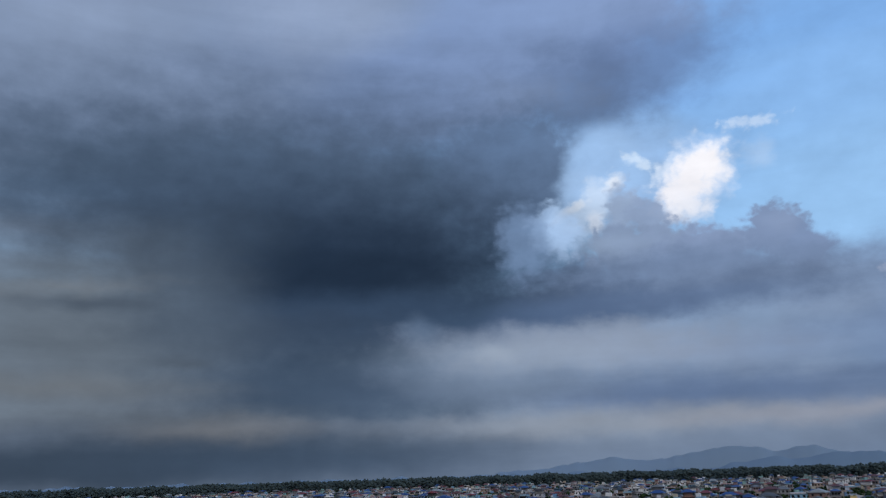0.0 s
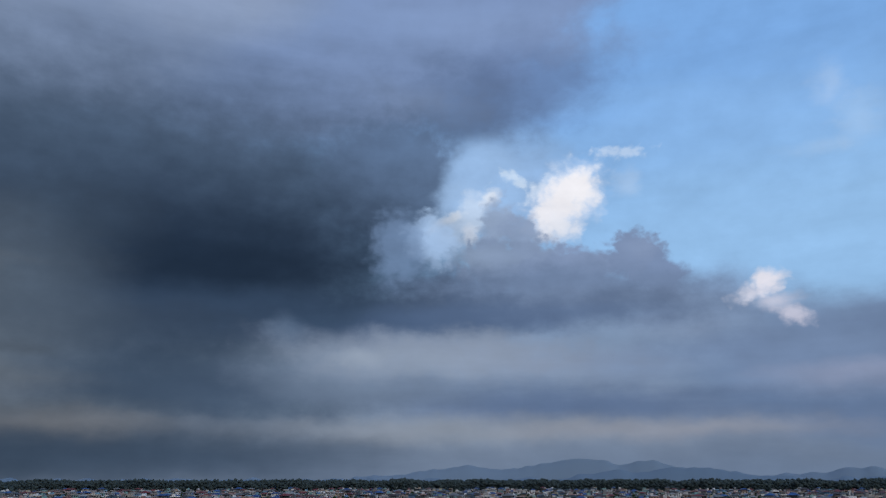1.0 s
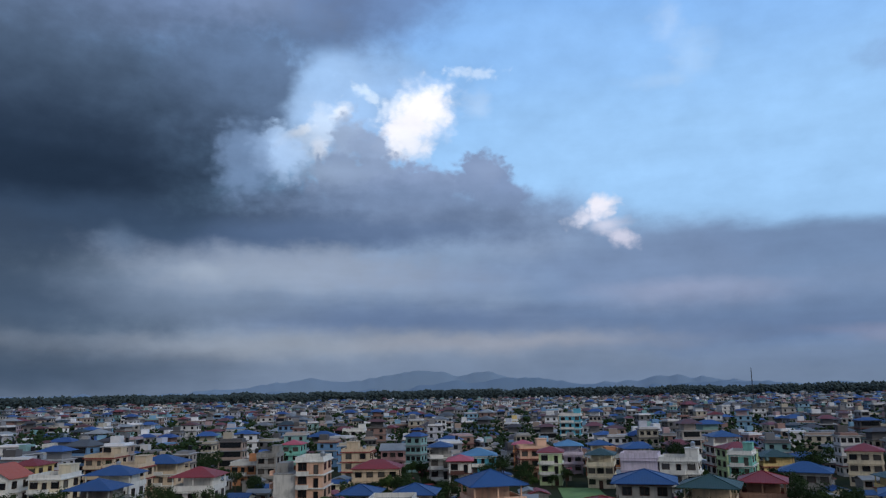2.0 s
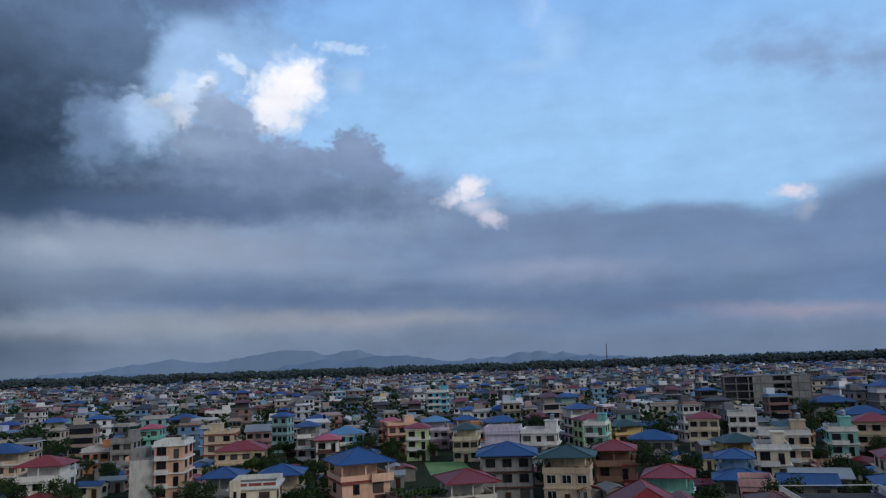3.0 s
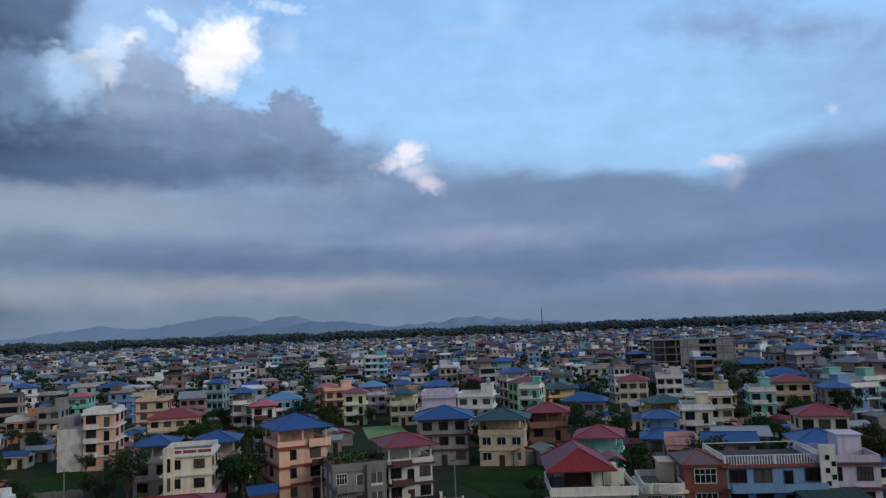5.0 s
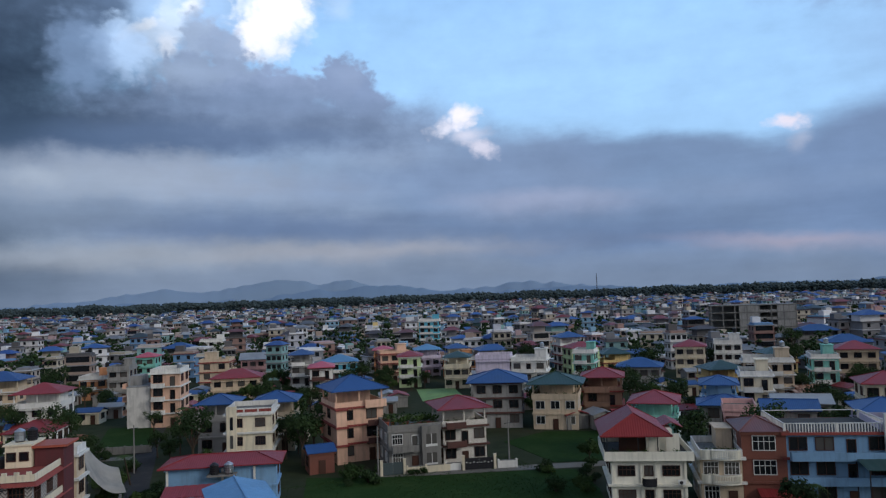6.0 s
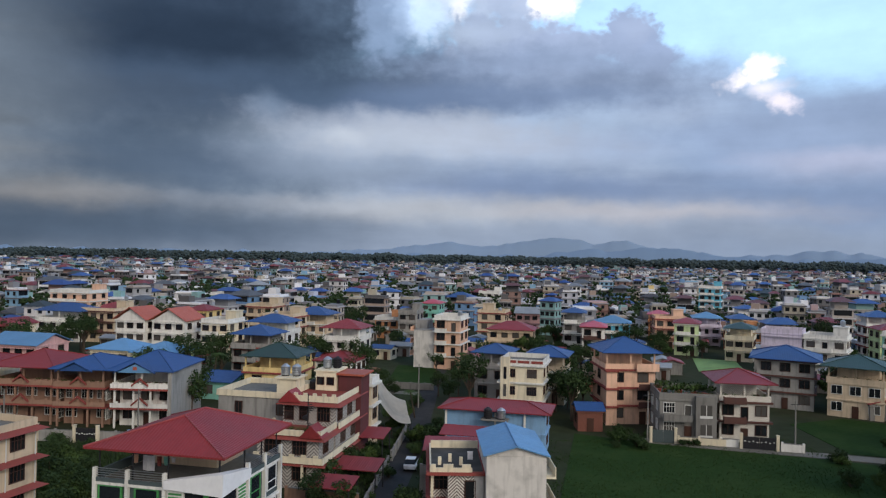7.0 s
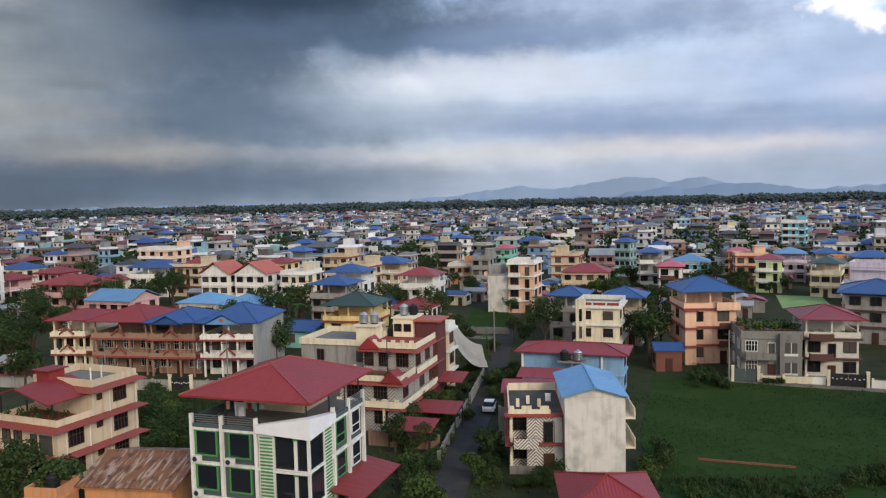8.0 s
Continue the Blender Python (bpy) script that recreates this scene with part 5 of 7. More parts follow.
def white_house():
    """Cream-white house with a broad terrace, half of it under a red roof."""
    at = pose(65.0, 74.6, 0, 0, 0, -34)
    ob = thing("white_house", at, "whitewashed house, broad ledges, red roof over half its terrace", "house")
    wm = WALL["whitewash"]
    x0, x1, d = -4.65, 4.65, 9.4
    part("wall", box(x0, x1, 0, d, 0, 6.2), wm, ob)
    part("ledge", box(x0 - 0.45, x1 + 0.45, -0.45, d + 0.3, 2.95, 3.2), wm, ob)
    part("terrace_slab", box(x0 - 0.85, x1 + 0.85, -0.85, d + 0.5, 6.2, 6.5), wm, ob)
    part("terrace_parapet", parapet(x0 - 0.85, x1 + 0.85, -0.85, d + 0.5, 6.5, 0.85), wm, ob)
    part("terrace_floor", box(x0 - 0.68, x1 + 0.68, -0.68, d + 0.33, 6.5, 6.53), SOOT, ob)
    for px in (x0 + 0.2, -0.9, 0.9, x1 - 0.2):
        part("pilaster", box(px - 0.17, px + 0.17, -0.14, -0.003, 0, 6.2), wm, ob)
    for k in (0, 1):
        for px, w in ((-2.75, 2.0), (0.0, 0.95), (2.75, 2.0)):
            add_window(ob, pose(px, -0.003, 3 * k + 1.25), w, 1.15, TIMBER, "bars" if w > 1 else "two")
        for py in (2.0, 5.2, 7.8):
            add_window(ob, pose(x0 - 0.003, py, 3 * k + 1.2, 0, 0, -90), 1.4, 1.2, TIMBER, "two")
    curved_balcony(ob, 0.0, 3.22, 0.85, 0.7, IRON, 0.75, -0.46)
    for px, py in ((x0 - 0.4, -0.5), (-1.2, -0.5), (1.2, -0.5), (x0 - 0.4, 4.4), (x0 - 0.4, d - 0.2), (2.0, d - 0.2)):
        part("post", box(px - 0.06, px + 0.06, py - 0.06, py + 0.06, 6.53, 9.5), IRON, ob)
    part("room_wall", box(0.3, 3.6, 3.4, d - 0.4, 6.53, 9.4), wm, ob)
    part("screen_wall", box(0.3, 1.6, 1.0, 1.15, 6.53, 9.2), wm, ob)
    part("screen_wall", box(2.6, 4.3, 2.2, 2.35, 6.53, 9.0), wm, ob)
    part("door", box(-3.2, 0.25, 3.9, 4.05, 6.53, 9.3), TIMBER, ob)
    part("roof", roof_mesh(x0 - 1.3, 2.9, -1.6, d + 0.6, 9.45, 2.5, "hip", 0.14, "y", 2.2), ROOF["red"], ob, "red sheet hipped roof")
    ridge_caps(ob, x0 - 1.3, 2.9, -1.6, d + 0.6, 9.45, 2.5, "y", ROOF["red"], 2.2)
    part("side_roof", roof_mesh(2.2, x1 + 0.5, 4.2, d + 0.6, 9.5, 0.7, "gable", 0.1, "y"), ROOF["red"], ob)
    ac_unit(at @ pose(3.9, -0.62, 3.22))
    for i in range(5):
        flower_pot(at @ pose(x0 + 0.4 + i * 1.9, -0.45, 6.53), i)


def curved_balcony(parent, cx, z, half, deep, mats, h=0.95, back=0.0):
    """A balcony with a bowed front."""
    n = 10
    bow = [(cx - half * math.cos(math.pi * i / n), back - deep * math.sin(math.pi * i / n) ** 0.7) for i in range(n + 1)]
    bm = bmesh.new()
    lo, hi = [bm.verts.new((a, b, z - 0.18)) for a, b in bow], [bm.verts.new((a, b, z)) for a, b in bow]
    bm.faces.new(lo)
    bm.faces.new(hi[::-1])
    for i in range(n):
        bm.faces.new((lo[i], lo[i + 1], hi[i + 1], hi[i]))
    bm.faces.new((lo[n], lo[0], hi[0], hi[n]))
    balcony = part("balcony", bm, mats, parent)
    bm = bmesh.new()
    for p, q in zip(bow, bow[1:]):
        bar(bm, (*p, z + h), (*q, z + h), 0.07)
    part("balcony_rail", bm, mats, balcony)
    for i in range(3 * n + 1):
        a = min(i // 3, n - 1)
        t = i / 3 - a
        px, py = (bow[a][k] + (bow[a + 1][k] - bow[a][k]) * t for k in (0, 1))
        part("baluster", box(px - 0.05, px + 0.05, py - 0.05, py + 0.05, z, z + h - 0.07), mats, balcony)
    return balcony


corner_house()
beige_house()
zigzag_house()
house(-64.6, 126.5, -5, 5.6, 10, 3, "cream", "hip", "red", "red", "narrow cream house with stepped galleries and a red roof", "open", pediment=True, plants=True, blank="right", bays=2, deep=True, over=0.9)
house(-54.6, 123.8, -10, 9.6, 11, 3, "tan", "hip", "red", "red", "tan terrace house with deep galleries and a red roof", "open", frames=WHITE_FRAME, style="bars", pediment=True, plants=True, over=1.1, deep=True)
c3 = house(-45.1, 121.6, -8, 7.6, 10, 3, "tan", "hip", "blue", "red", "tan terrace house with pedimented galleries and a blue roof", "open", frames=WHITE_FRAME, style="bars", pediment=True, plants=True, over=0.9, deep=True, ridge="y")
front_gablet(c3, -0.4, 6.0, 8.85, 1.5, 4.0, "blue", ROOF["blue"])
c4 = house(-35.4, 120.2, -7, 8.8, 12, 3, "white", "hip", "blue", "red", "grey-sided white house with pink balconies and a blue roof", "open", pediment=True, plants=True, blank="right", over=1.0, deep=True, rise=2.4)
front_gablet(c4, -0.6, 6.6, 8.85, 1.7, 4.5, "blue", ROOF["paleblue"])
part("gable_ornament", box(-0.9, -0.3, -1.18, -1.1, 9.3, 9.8), ROOF["terracotta"], c4)
part("party_wall", box(4.43, 4.98, -0.6, 12.5, 0, 9.2), WALL["grey"], c4, "bare grey rendered side wall")
house(-18, 136.5, -15, 9.5, 9, 3, "yellow", "hip", "green", "red", "bright yellow house with a dark green roof", "open", bays=2)
f = house(14.5, 72.2, -4, 5.9, 10, 3, "white", "gable", "paleblue", "", "narrow house, stained blank white wall, faded blue gabled roof", ridge="y", bays=1, blank="front left", over=0.35, rise=0.95, s=2.68)
for o in list(f.children):
    if o.name.startswith(("wall", "gable_wall")):
        o.data.materials[0] = STAINED
    elif o.name.startswith("floor_slab"):
        bpy.data.objects.remove(o)
for z in (3.0, 6.0):
    part("balcony", boxes((2.95, 4.1, 1.0, 6.0, z - 0.1, z + 0.1), (4.0, 4.1, 1.0, 6.0, z + 0.1, z + 1.0)), WALL["cream"], f)
g = house(8.9, 74.4, -4, 5.3, 9, 2, "check", "flat", "", "red", "low house with diagonal black and white tiles and terrace", balcony=0.55, bays=2, style="bars", win=(1.7, 1.5))
for o in list(g.children):
    if o.name.startswith("parapet"):
        bpy.data.objects.remove(o)
for o in list(g.children):
    if o.name.startswith("wall"):
        bpy.data.objects.remove(o)
    elif o.name.startswith(("window", "door")) and o.matrix_basis.translation.x < 0 and o.matrix_basis.translation.y < 0.1:
        o.matrix_basis = pose(0, 1.5, 0) @ o.matrix_basis
part("wall", box(-0.9, 2.65, 0, 9, 0, 5.99), WALL["check"], g)
part("loggia_wall", box(-2.65, -0.903, 1.5, 9, 0, 5.99), WALL["check"], g)
part("side_strip", box(1.75, 2.68, -0.06, -0.003, 0, 6.3), STAINED, g, "bare stained cement strip")
part("base_wall", box(-2.7, 2.7, -0.12, -0.063, 0, 0.85), WALL["concrete"], g)
for z in (0.0, 3.0):
    part("loggia_column", box(-2.6, -2.35, 0.02, 0.27, z + 0.02, z + 2.98), WALL["cream"], g)
part("roof_deck", box(-2.6, 2.6, 0.05, 8.9, 6.365, 6.38), SOOT, g, "blackened roof terrace")
part("parapet", boxes((-2.75, 1.5, -0.3, -0.15, 6.31, 6.75), (-2.75, -2.6, -0.15, 9.0, 6.31, 6.9), (-2.6, 2.7, 8.85, 9.0, 6.31, 7.2)), WALL["cream"], g)
for u, w in ((-2.4, 0.5), (-0.9, 1.0), (0.9, 0.9)):
    part("parapet_block", box(u - w / 2, u + w / 2, -0.34, -0.11, 6.75, 7.1), WALL["cream"], g)
for k in range(3):
    part("parapet_pier", box(-1.9 + k * 1.1, -1.55 + k * 1.1, 2.0 + 1.2 * (k % 2), 2.3 + 1.2 * (k % 2), 6.38, 7.2), WALL["cream"], g)
tagged(part("laundry", boxes((1.2, 1.75, 3.0, 3.04, 6.7, 7.5), (1.15, 1.8, 2.98, 3.06, 7.5, 7.55)), CLOTH, None, at=pose(8.9, 74.4, 0, 0, 0, -4)), "white cloth hung out on a roof terrace", "laundry", "washing on the line")
lean_to(10.6, 84.6, -8, 9.0, 4.5, 6.2, "red", "low red sheet roof over a shaded porch")
garden_wall(5.8, 84.0, -4, 9, 4.2, "grey", "stained grey yard wall behind the tiled house")
h = house(17.8, 105.5, -19, 14.5, 6, 2, "blue", "hip", "red", "", "long pale blue house under a red sheet roof", rise=1.0, s=2.75, blank="front left", over=0.9)
lean_to(14.0, 99.5, -17, 9.5, 3.6, 4.3, "red", "red sheet porch before the pale blue house")
for px, k in ((-0.7, "black"), (1.2, "steel")):
    water_tank(pose(17.8, 105.5, 0, 0, 0, -19) @ pose(px, -1.2, 5.0), k)
part("tank_shelf", box(-1.6, 2.2, -2.0, -0.31, 4.8, 5.0), WALL["concrete"], h)
for px in (-7.0, 0.2, 4.4):
    part("white_column", box(px - 0.15, px + 0.15, -0.3, -0.22, 0, 5.6), WHITE_TRIM, h)
i_house = house(26, 127, -20, 7.4, 9, 3, "cream", "flat", "", "white", "cream three-storey house with tall stair windows", bays=2, frames=TIMBER, style="bars", win=(1.5, 1.3))
part("stair_bay", box(-3.5, -1.9, -0.7, -0.23, 0, 10.6), WALL["cream"], i_house)
for k in range(3):
    part("stair_window", box(-2.95, -2.45, -0.75, -0.69, 0.8 + 3 * k, 2.9 + 3 * k), GLASS, i_house)
for k in range(3):
    part("red_panel", box(-2.9 + k * 2.3, -0.9 + k * 2.3, -0.16, -0.1, 9.55, 10.0), RED_TRIM, i_house)
house(23.4, 143.5, -22, 6.6, 8, 3, "zigzag", "hip", "blue", "", "zigzag-clad house with a blue terrace roof", "open", bays=2)
house(33.2, 139.5, -22, 7.4, 8, 3, "beige", "hip", "blue", "white", "tile-patterned house with arched windows and a blue roof", "open", bays=2)
k_house = house(43.9, 122.6, -3, 8.4, 9, 4, "peach", "hip", "blue", "red", "peach four-storey house, blue hipped roof over the terrace", "open", bays=2, style="two", win=(1.7, 1.5), over=0.95, rise=2.2)
part("stair_bay", box(-4.4, -2.6, -1.1, -0.46, 0, 9.0), WALL["peach"], k_house)
for k in range(1, 4):
    part("bay_band", box(-4.6, -2.4, -1.5, -0.46, 3 * k - 0.05, 3 * k + 0.25), RED_TRIM, k_house)
for z in (3.0, 6.0):
    part("balcony", boxes((1.0, 4.9, -1.5, -0.46, z, z + 0.15), (1.0, 4.9, -1.5, -1.42, z + 0.15, z + 1.0)), BROWN_TRIM, k_house)
part("terrace_wall", box(0.8, 4.6, -0.9, -0.46, 9.0, 10.3), WALL["peach"], k_house)
l_house = house(49.3, 111.8, -12, 8.6, 9, 2, "concrete", "flat", "", "", "grey cement house with a planted roof terrace", balcony=0.55, bays=3, frames=WHITE_FRAME, style="bars", win=(1.6, 1.5), plants=True)
part("stair_bay", box(1.0, 4.1, -0.9, -0.23, 0, 6.9), WALL["concrete"], l_house)
for k in range(2):
    part("stair_window", box(1.7, 3.4, -0.96, -0.89, 1.0 + 3 * k, 2.6 + 3 * k), GLASS, l_house)
    part("window_band", boxes((1.6, 3.5, -1.0, -0.9, 0.6 + 3 * k, 0.99 + 3 * k), (2.5, 2.6, -1.0, -0.961, 1.0 + 3 * k, 2.6 + 3 * k)), WHITE_FRAME, l_house)
for i in range(14):
    r = random.Random(i)
    flower_pot(pose(49.3, 111.8, 0, 0, 0, -12) @ pose(-3.6 + i * 0.55, r.uniform(0.6, 6), 6.36) @ Matrix.Diagonal((2.2, 2.2, 1.8, 1)), i)
house(57.6, 110.2, -14, 7.3, 9, 3, "paletile", "hip", "red", "brown", "white house clad in diagonal checks, red terrace roof", "open", balcony=0.5, bays=3, win=(1.6, 1.5), plants=True, over=1.0)
house(78.5, 135, -32, 10, 10, 3, "grey", "hip", "blue", "brown", "grey three-storey house under a broad blue hipped roof", over=1.4, bays=3)
house(92.2, 163.5, -32, 8, 7, 2, "grey", "hip", "blue", "", "small grey house with a blue hipped roof", over=1.0, bays=2)
green_house = house(86.9, 126.5, -40, 9.0, 9, 3, "beige", "hip", "green", "", "beige house with a dark green hipped roof", "open", frames=WHITE_FRAME, over=1.3, plants=True)
white_house()
q_house = house(73.0, 70.3, -38, 5.0, 9, 2, "beige", "flat", "", "white", "beige house with rounded white balconies", balcony=0.0, bays=2, blank="right", plants=True, frames=WHITE_FRAME, style="bars", tower=True)
for z in (3.3, 6.32):
    curved_balcony(q_house, 0.4, z, 1.9, 1.3, WALL["whitewash"], 0.95, -0.2)
    curved_balcony(q_house, -1.7, z - 0.02, 0.7, 0.8, WALL["whitewash"], 0.95, -0.2)
house(77.3, 67.3, -37, 5.3, 9, 3, "brick", "hip", "oldtile", "", "red brick house with white barred windows", bays=1, frames=WHITE_FRAME, style="bars", win=(2.6, 1.7), rise=1.2, over=0.3)
r_house = house(84.4, 62.3, -35, 12.4, 10, 3, "blue", "flat", "", "red", "sky blue house with brown trim and white balustrades", balcony=1.0, bays=4, win=(2.0, 1.5))
for o in list(r_house.children):
    if o.name.startswith("parapet"):
        bpy.data.objects.remove(o)
part("balustrade_rail", parapet(-6.3, 6.3, -0.2, 10.2, 10.36, 0.1, 0.18), WHITE_TRIM, r_house)
for px, py in ((-6.2, -0.1), (6.2, -0.1), (-6.2, 10.1), (6.2, 10.1), (0, -0.1)):
    part("balustrade_pier", box(px - 0.12, px + 0.12, py - 0.12, py + 0.12, 9.3, 10.36), WHITE_TRIM, r_house)
for i in range(28):
    for px in (-6.2, 6.2):
        part("baluster", box(px - 0.05, px + 0.05, 0.2 + i * 0.345, 0.31 + i * 0.345, 9.3, 10.36), WHITE_TRIM, r_house)
for i in range(36):
    part("baluster", box(-6.15 + i * 0.345, -6.03 + i * 0.345, -0.16, -0.06, 9.3, 10.36), WHITE_TRIM, r_house)
part("roof_deck", box(-6.0, 6.0, 0.1, 9.9, 9.365, 9.39), SOOT, r_house, "blackened flat roof")
s_house = house(91.5, 57.0, -40, 7.2, 9, 3, "lilac", "flat", "", "brown", "pale pink-white house with brown bands and stair tower", bays=2, frames=TIMBER, style="bars", tower=True)
part("stair_bay", box(-3.6, -1.7, -0.9, -0.46, 0, 11.6), WHITE_TRIM, s_house)
for k in range(9):
    part("stair_window", box(-3.0 + 0.7 * (k % 2), -2.5 + 0.7 * (k % 2), -0.95, -0.89, 3.4 + 0.8 * k, 4.0 + 0.8 * k), GLASS, s_house)
lean_to(77.4, 64.6, -37, 5.6, 2.6, 2.5, "red", "small red sheet porch before the brick house")
lean_to(86.0, 55.0, -36, 8, 4.5, 6.4, "green", "dark green sheet roof by the blue house")
# unfinished block on the right
u = thing("unfinished_building", pose(258, 226, 0, 0, 0, -42), "unfinished grey concrete frame building with empty openings", "building")
for k in range(7):
    part("floor_slab", box(-17, 17, 0, 14, k * 3.1, k * 3.1 + 0.35), WALL["concrete"], u)
for k in range(6):
    for i in range(8):
        px = -16.8 + i * 4.8
        for py in (0.1, 7, 13.5):
            part("column", box(px - 0.22, px + 0.22, py, py + 0.45, k * 3.1 + 0.35, k * 3.1 + 3.1), WALL["concrete"], u)
    part("infill_wall", box(-5.5, 2.2, 0.15, 0.4, k * 3.1 + 0.35, k * 3.1 + 3.1), WALL["grey"], u)
    part("infill_wall", box(9.5, 16.5, 0.15, 0.4, k * 3.1 + 0.35, k * 3.1 + 3.1), WALL["grey"], u)
    part("infill_wall", box(-16.5, 16.5, 9.0, 9.3, k * 3.1 + 0.35, k * 3.1 + 3.1), WALL["grey"], u)
    part("infill_wall", box(2.4, 9.2, 0.15, 0.35, k * 3.1 + 0.35, k * 3.1 + 1.2), WALL["grey"], u)

house(-6.5, 113.5, -17, 12.5, 7, 2, "concrete", "gable", "green", "", "low concrete building with a dark grey-green sheet roof", bays=4, rise=1.4, over=0.5)
balc = house(-1.0, 107.6, -17, 2.6, 3.5, 3, "beige", "flat", "", "white", "narrow cream stair tower with small balconies", bays=1, balcony=1.0)
# ---- yards ----
house(12.9, 56.8, -4, 7.0, 8, 1, "cream", "hip", "red", "", "low cream house with a red corrugated hipped roof", bays=2, rise=1.5, over=0.6)
hut = house(-29.4, 66.6, -8, 8.6, 9.5, 1, "orange", "gable", "rust", "", "low orange shed under a rusted sheet roof", bays=1, rise=1.5, over=0.7, blank="left right front", s=2.3)
house(-36.2, 64.6, -8, 3.0, 3.0, 1, "orange", "flat", "", "", "small orange block with a tank on top", bays=1, s=2.2, blank="left right front")
water_tank(pose(-36.0, 66.2, 2.56), "black")
garden_wall(-9.2, 84.6, -17, 8.6, 1.7, "tan", "brown plastered yard wall before the terraced house")
lean_to(-4.4, 81.2, -17, 5.2, 3.4, 3.2, "red", "red sheet awning over a parked motorcycle yard")
lean_to(-1.6, 87.4, -17, 5.4, 3.6, 3.4, "red", "red curved sheet carport by the lane")
lean_to(-1.4, 100.5, -17, 7.0, 4.0, 4.0, "red", "long red porch roof by the lane")
lean_to(-6.0, 66.0, 72, 9.0, 3.6, 3.4, "red", "red sheet awning along the corner house")
lean_to(8.0, 84.6, -8, 3.2, 3.4, 2.7, "red", "small red carport beside the lane")
# grey sail stretched over a yard
bm = bmesh.new()
n = 10
for i in range(n + 1):
    for j in range(n + 1):
        a, b = i / n, j / n
        bm.verts.new((0.9 + 4.8 * b + 0.6 * a, 118 - 7 * a + 1.5 * b, (9.4 - 3.4 * a) * (1 - b) + (4.6 - 2.2 * a) * b - 1.1 * math.sin(math.pi * b) + 0.2 * math.sin(9 * a)))
bm.verts.ensure_lookup_table()
for i in range(n):
    for j in range(n):
        bm.faces.new([bm.verts[q] for q in (i * (n + 1) + j, i * (n + 1) + j + 1, (i + 1) * (n + 1) + j + 1, (i + 1) * (n + 1) + j)])
bmesh.ops.solidify(bm, geom=bm.faces[:], thickness=0.05)
sail = thing("awning", pose(0, 0, 0), "sagging grey tarpaulin awning stretched beside a house", "awning")
part("tarpaulin", bm, TARP, sail)
for px, py, pz in ((0.9, 118, 9.3), (1.5, 111, 5.9), (5.7, 119.5, 4.5), (6.3, 112.5, 2.3)):
    part("post", box(px - 0.05, px + 0.05, py - 0.05, py + 0.05, 0, pz + 0.1), IRON, sail)
garden_wall(-1.0, 78, 80, 22, 1.1, "concrete", "stained garden wall along the lane")
garden_wall(3.2, 101, 80, 16, 1.3, "grey", "stained grey garden wall along the lane")
garden_wall(-72, 117, -9, 44, 1.6, "grey", "grey compound wall before the terrace row")
garden_wall(-34.5, 111.0, -8, 12, 1.8, "blue", "pale blue garden wall with a painted gate")
for px, py in ((-49.5, 113.3), (-40.5, 111.8)):
    gate(px, py, -9, 3.0, 2.1, IRON, "ornate black iron gate between pillars", True)
gate(44.6, 109.9, -14, 3.2, 2.0, WALL["slate"], "plain grey-blue sheet metal gate")
garden_wall(46.6, 109.3, -15, 7.6, 1.1, "cream", "low cream garden wall before the grey house")
gate(57.6, 105.6, -20, 4.6, 1.9, IRON, "black iron gate with white scrolls", True)
garden_wall(60.4, 104.6, -22, 3.2, 1.2, "white", "low whitewashed garden wall end")
garden_wall(52.6, 107.8, -22, 2.6, 1.2, "white", "low whitewashed garden wall beside the gate")
garden_wall(2.6, 156.5, -17, 11, 1.3, "concrete", "grey wall around the small green plot")
house(35.5, 117.5, -6, 4, 4, 1, "brick", "gable", "blue", "", "small brick hut with a blue sheet roof", bays=1, rise=0.9, over=0.4)
pole(41.7, 108.8, 8.0)
edge = thing("field_edging", pose(26.3, 77.2, 0, 0, 0, -18.7), "low line of orange bricks edging the field", "edging")
part("brick_kerb", box(0, 9.5, 0, 0.2, 0, 0.26), WALL["brick"], edge)
pole(62.5, 104.5, 7.5)
pole(8.9, 136, 8.0)
pole(-32.0, 107.5, 8.5)
pole(-51, 110, 8)
car(5.6, 97.6, 170, CAR_PAINT, "silver hatchback car parked on the lane")
car(8.0, 86.2, 170, BLACK_PLASTIC, "dark car under a small carport")
mast = thing("radio_mast", pose(640, 820, 0), "tall thin lattice radio mast over the roofs", "mast")
for sx, sy in ((-1, -1), (1, -1), (1, 1), (-1, 1)):
    bm = bmesh.new()
    bar(bm, (sx * 0.9, sy * 0.9, 0), (sx * 0.15, sy * 0.15, 49), 0.1)
    part("mast_leg", bm, IRON, mast)
for i in range(12):
    r0 = 0.9 - 0.75 * i / 12
    part("mast_brace", boxes((-r0, r0, -r0 - 0.05, -r0 + 0.05, i * 4, i * 4 + 0.1), (-r0, r0, r0 - 0.05, r0 + 0.05, i * 4, i * 4 + 0.1)), IRON, mast)
# ---- houses of the middle distance ----
house(-96.3, 186.1, -18, 16.0, 10, 3, "pink", "hip", "red", "red", "pink house with red bands and a red terrace roof", "open", balcony=0.7, bays=4, fine=False, tower=False)
house(-78.8, 173.3, -18, 12.3, 10, 2, "pink", "gable", "paleblue", "", "low pink house under a pale blue gabled sheet roof", "closed", balcony=0, bays=4, fine=False, tower=False)
house(-92.9, 232.8, -18, 15.5, 10, 3, "white", "hip", "blue", "", "white house with a blue roof over an open terrace", "open", balcony=0, bays=4, fine=False, tower=False)
house(-106.3, 275.2, -18, 16.0, 10, 4, "peach", "flat", "", "white", "tall peach house with a bare grey side", "closed", balcony=0.7, bays=4, fine=False, tower=True, tank="steel")
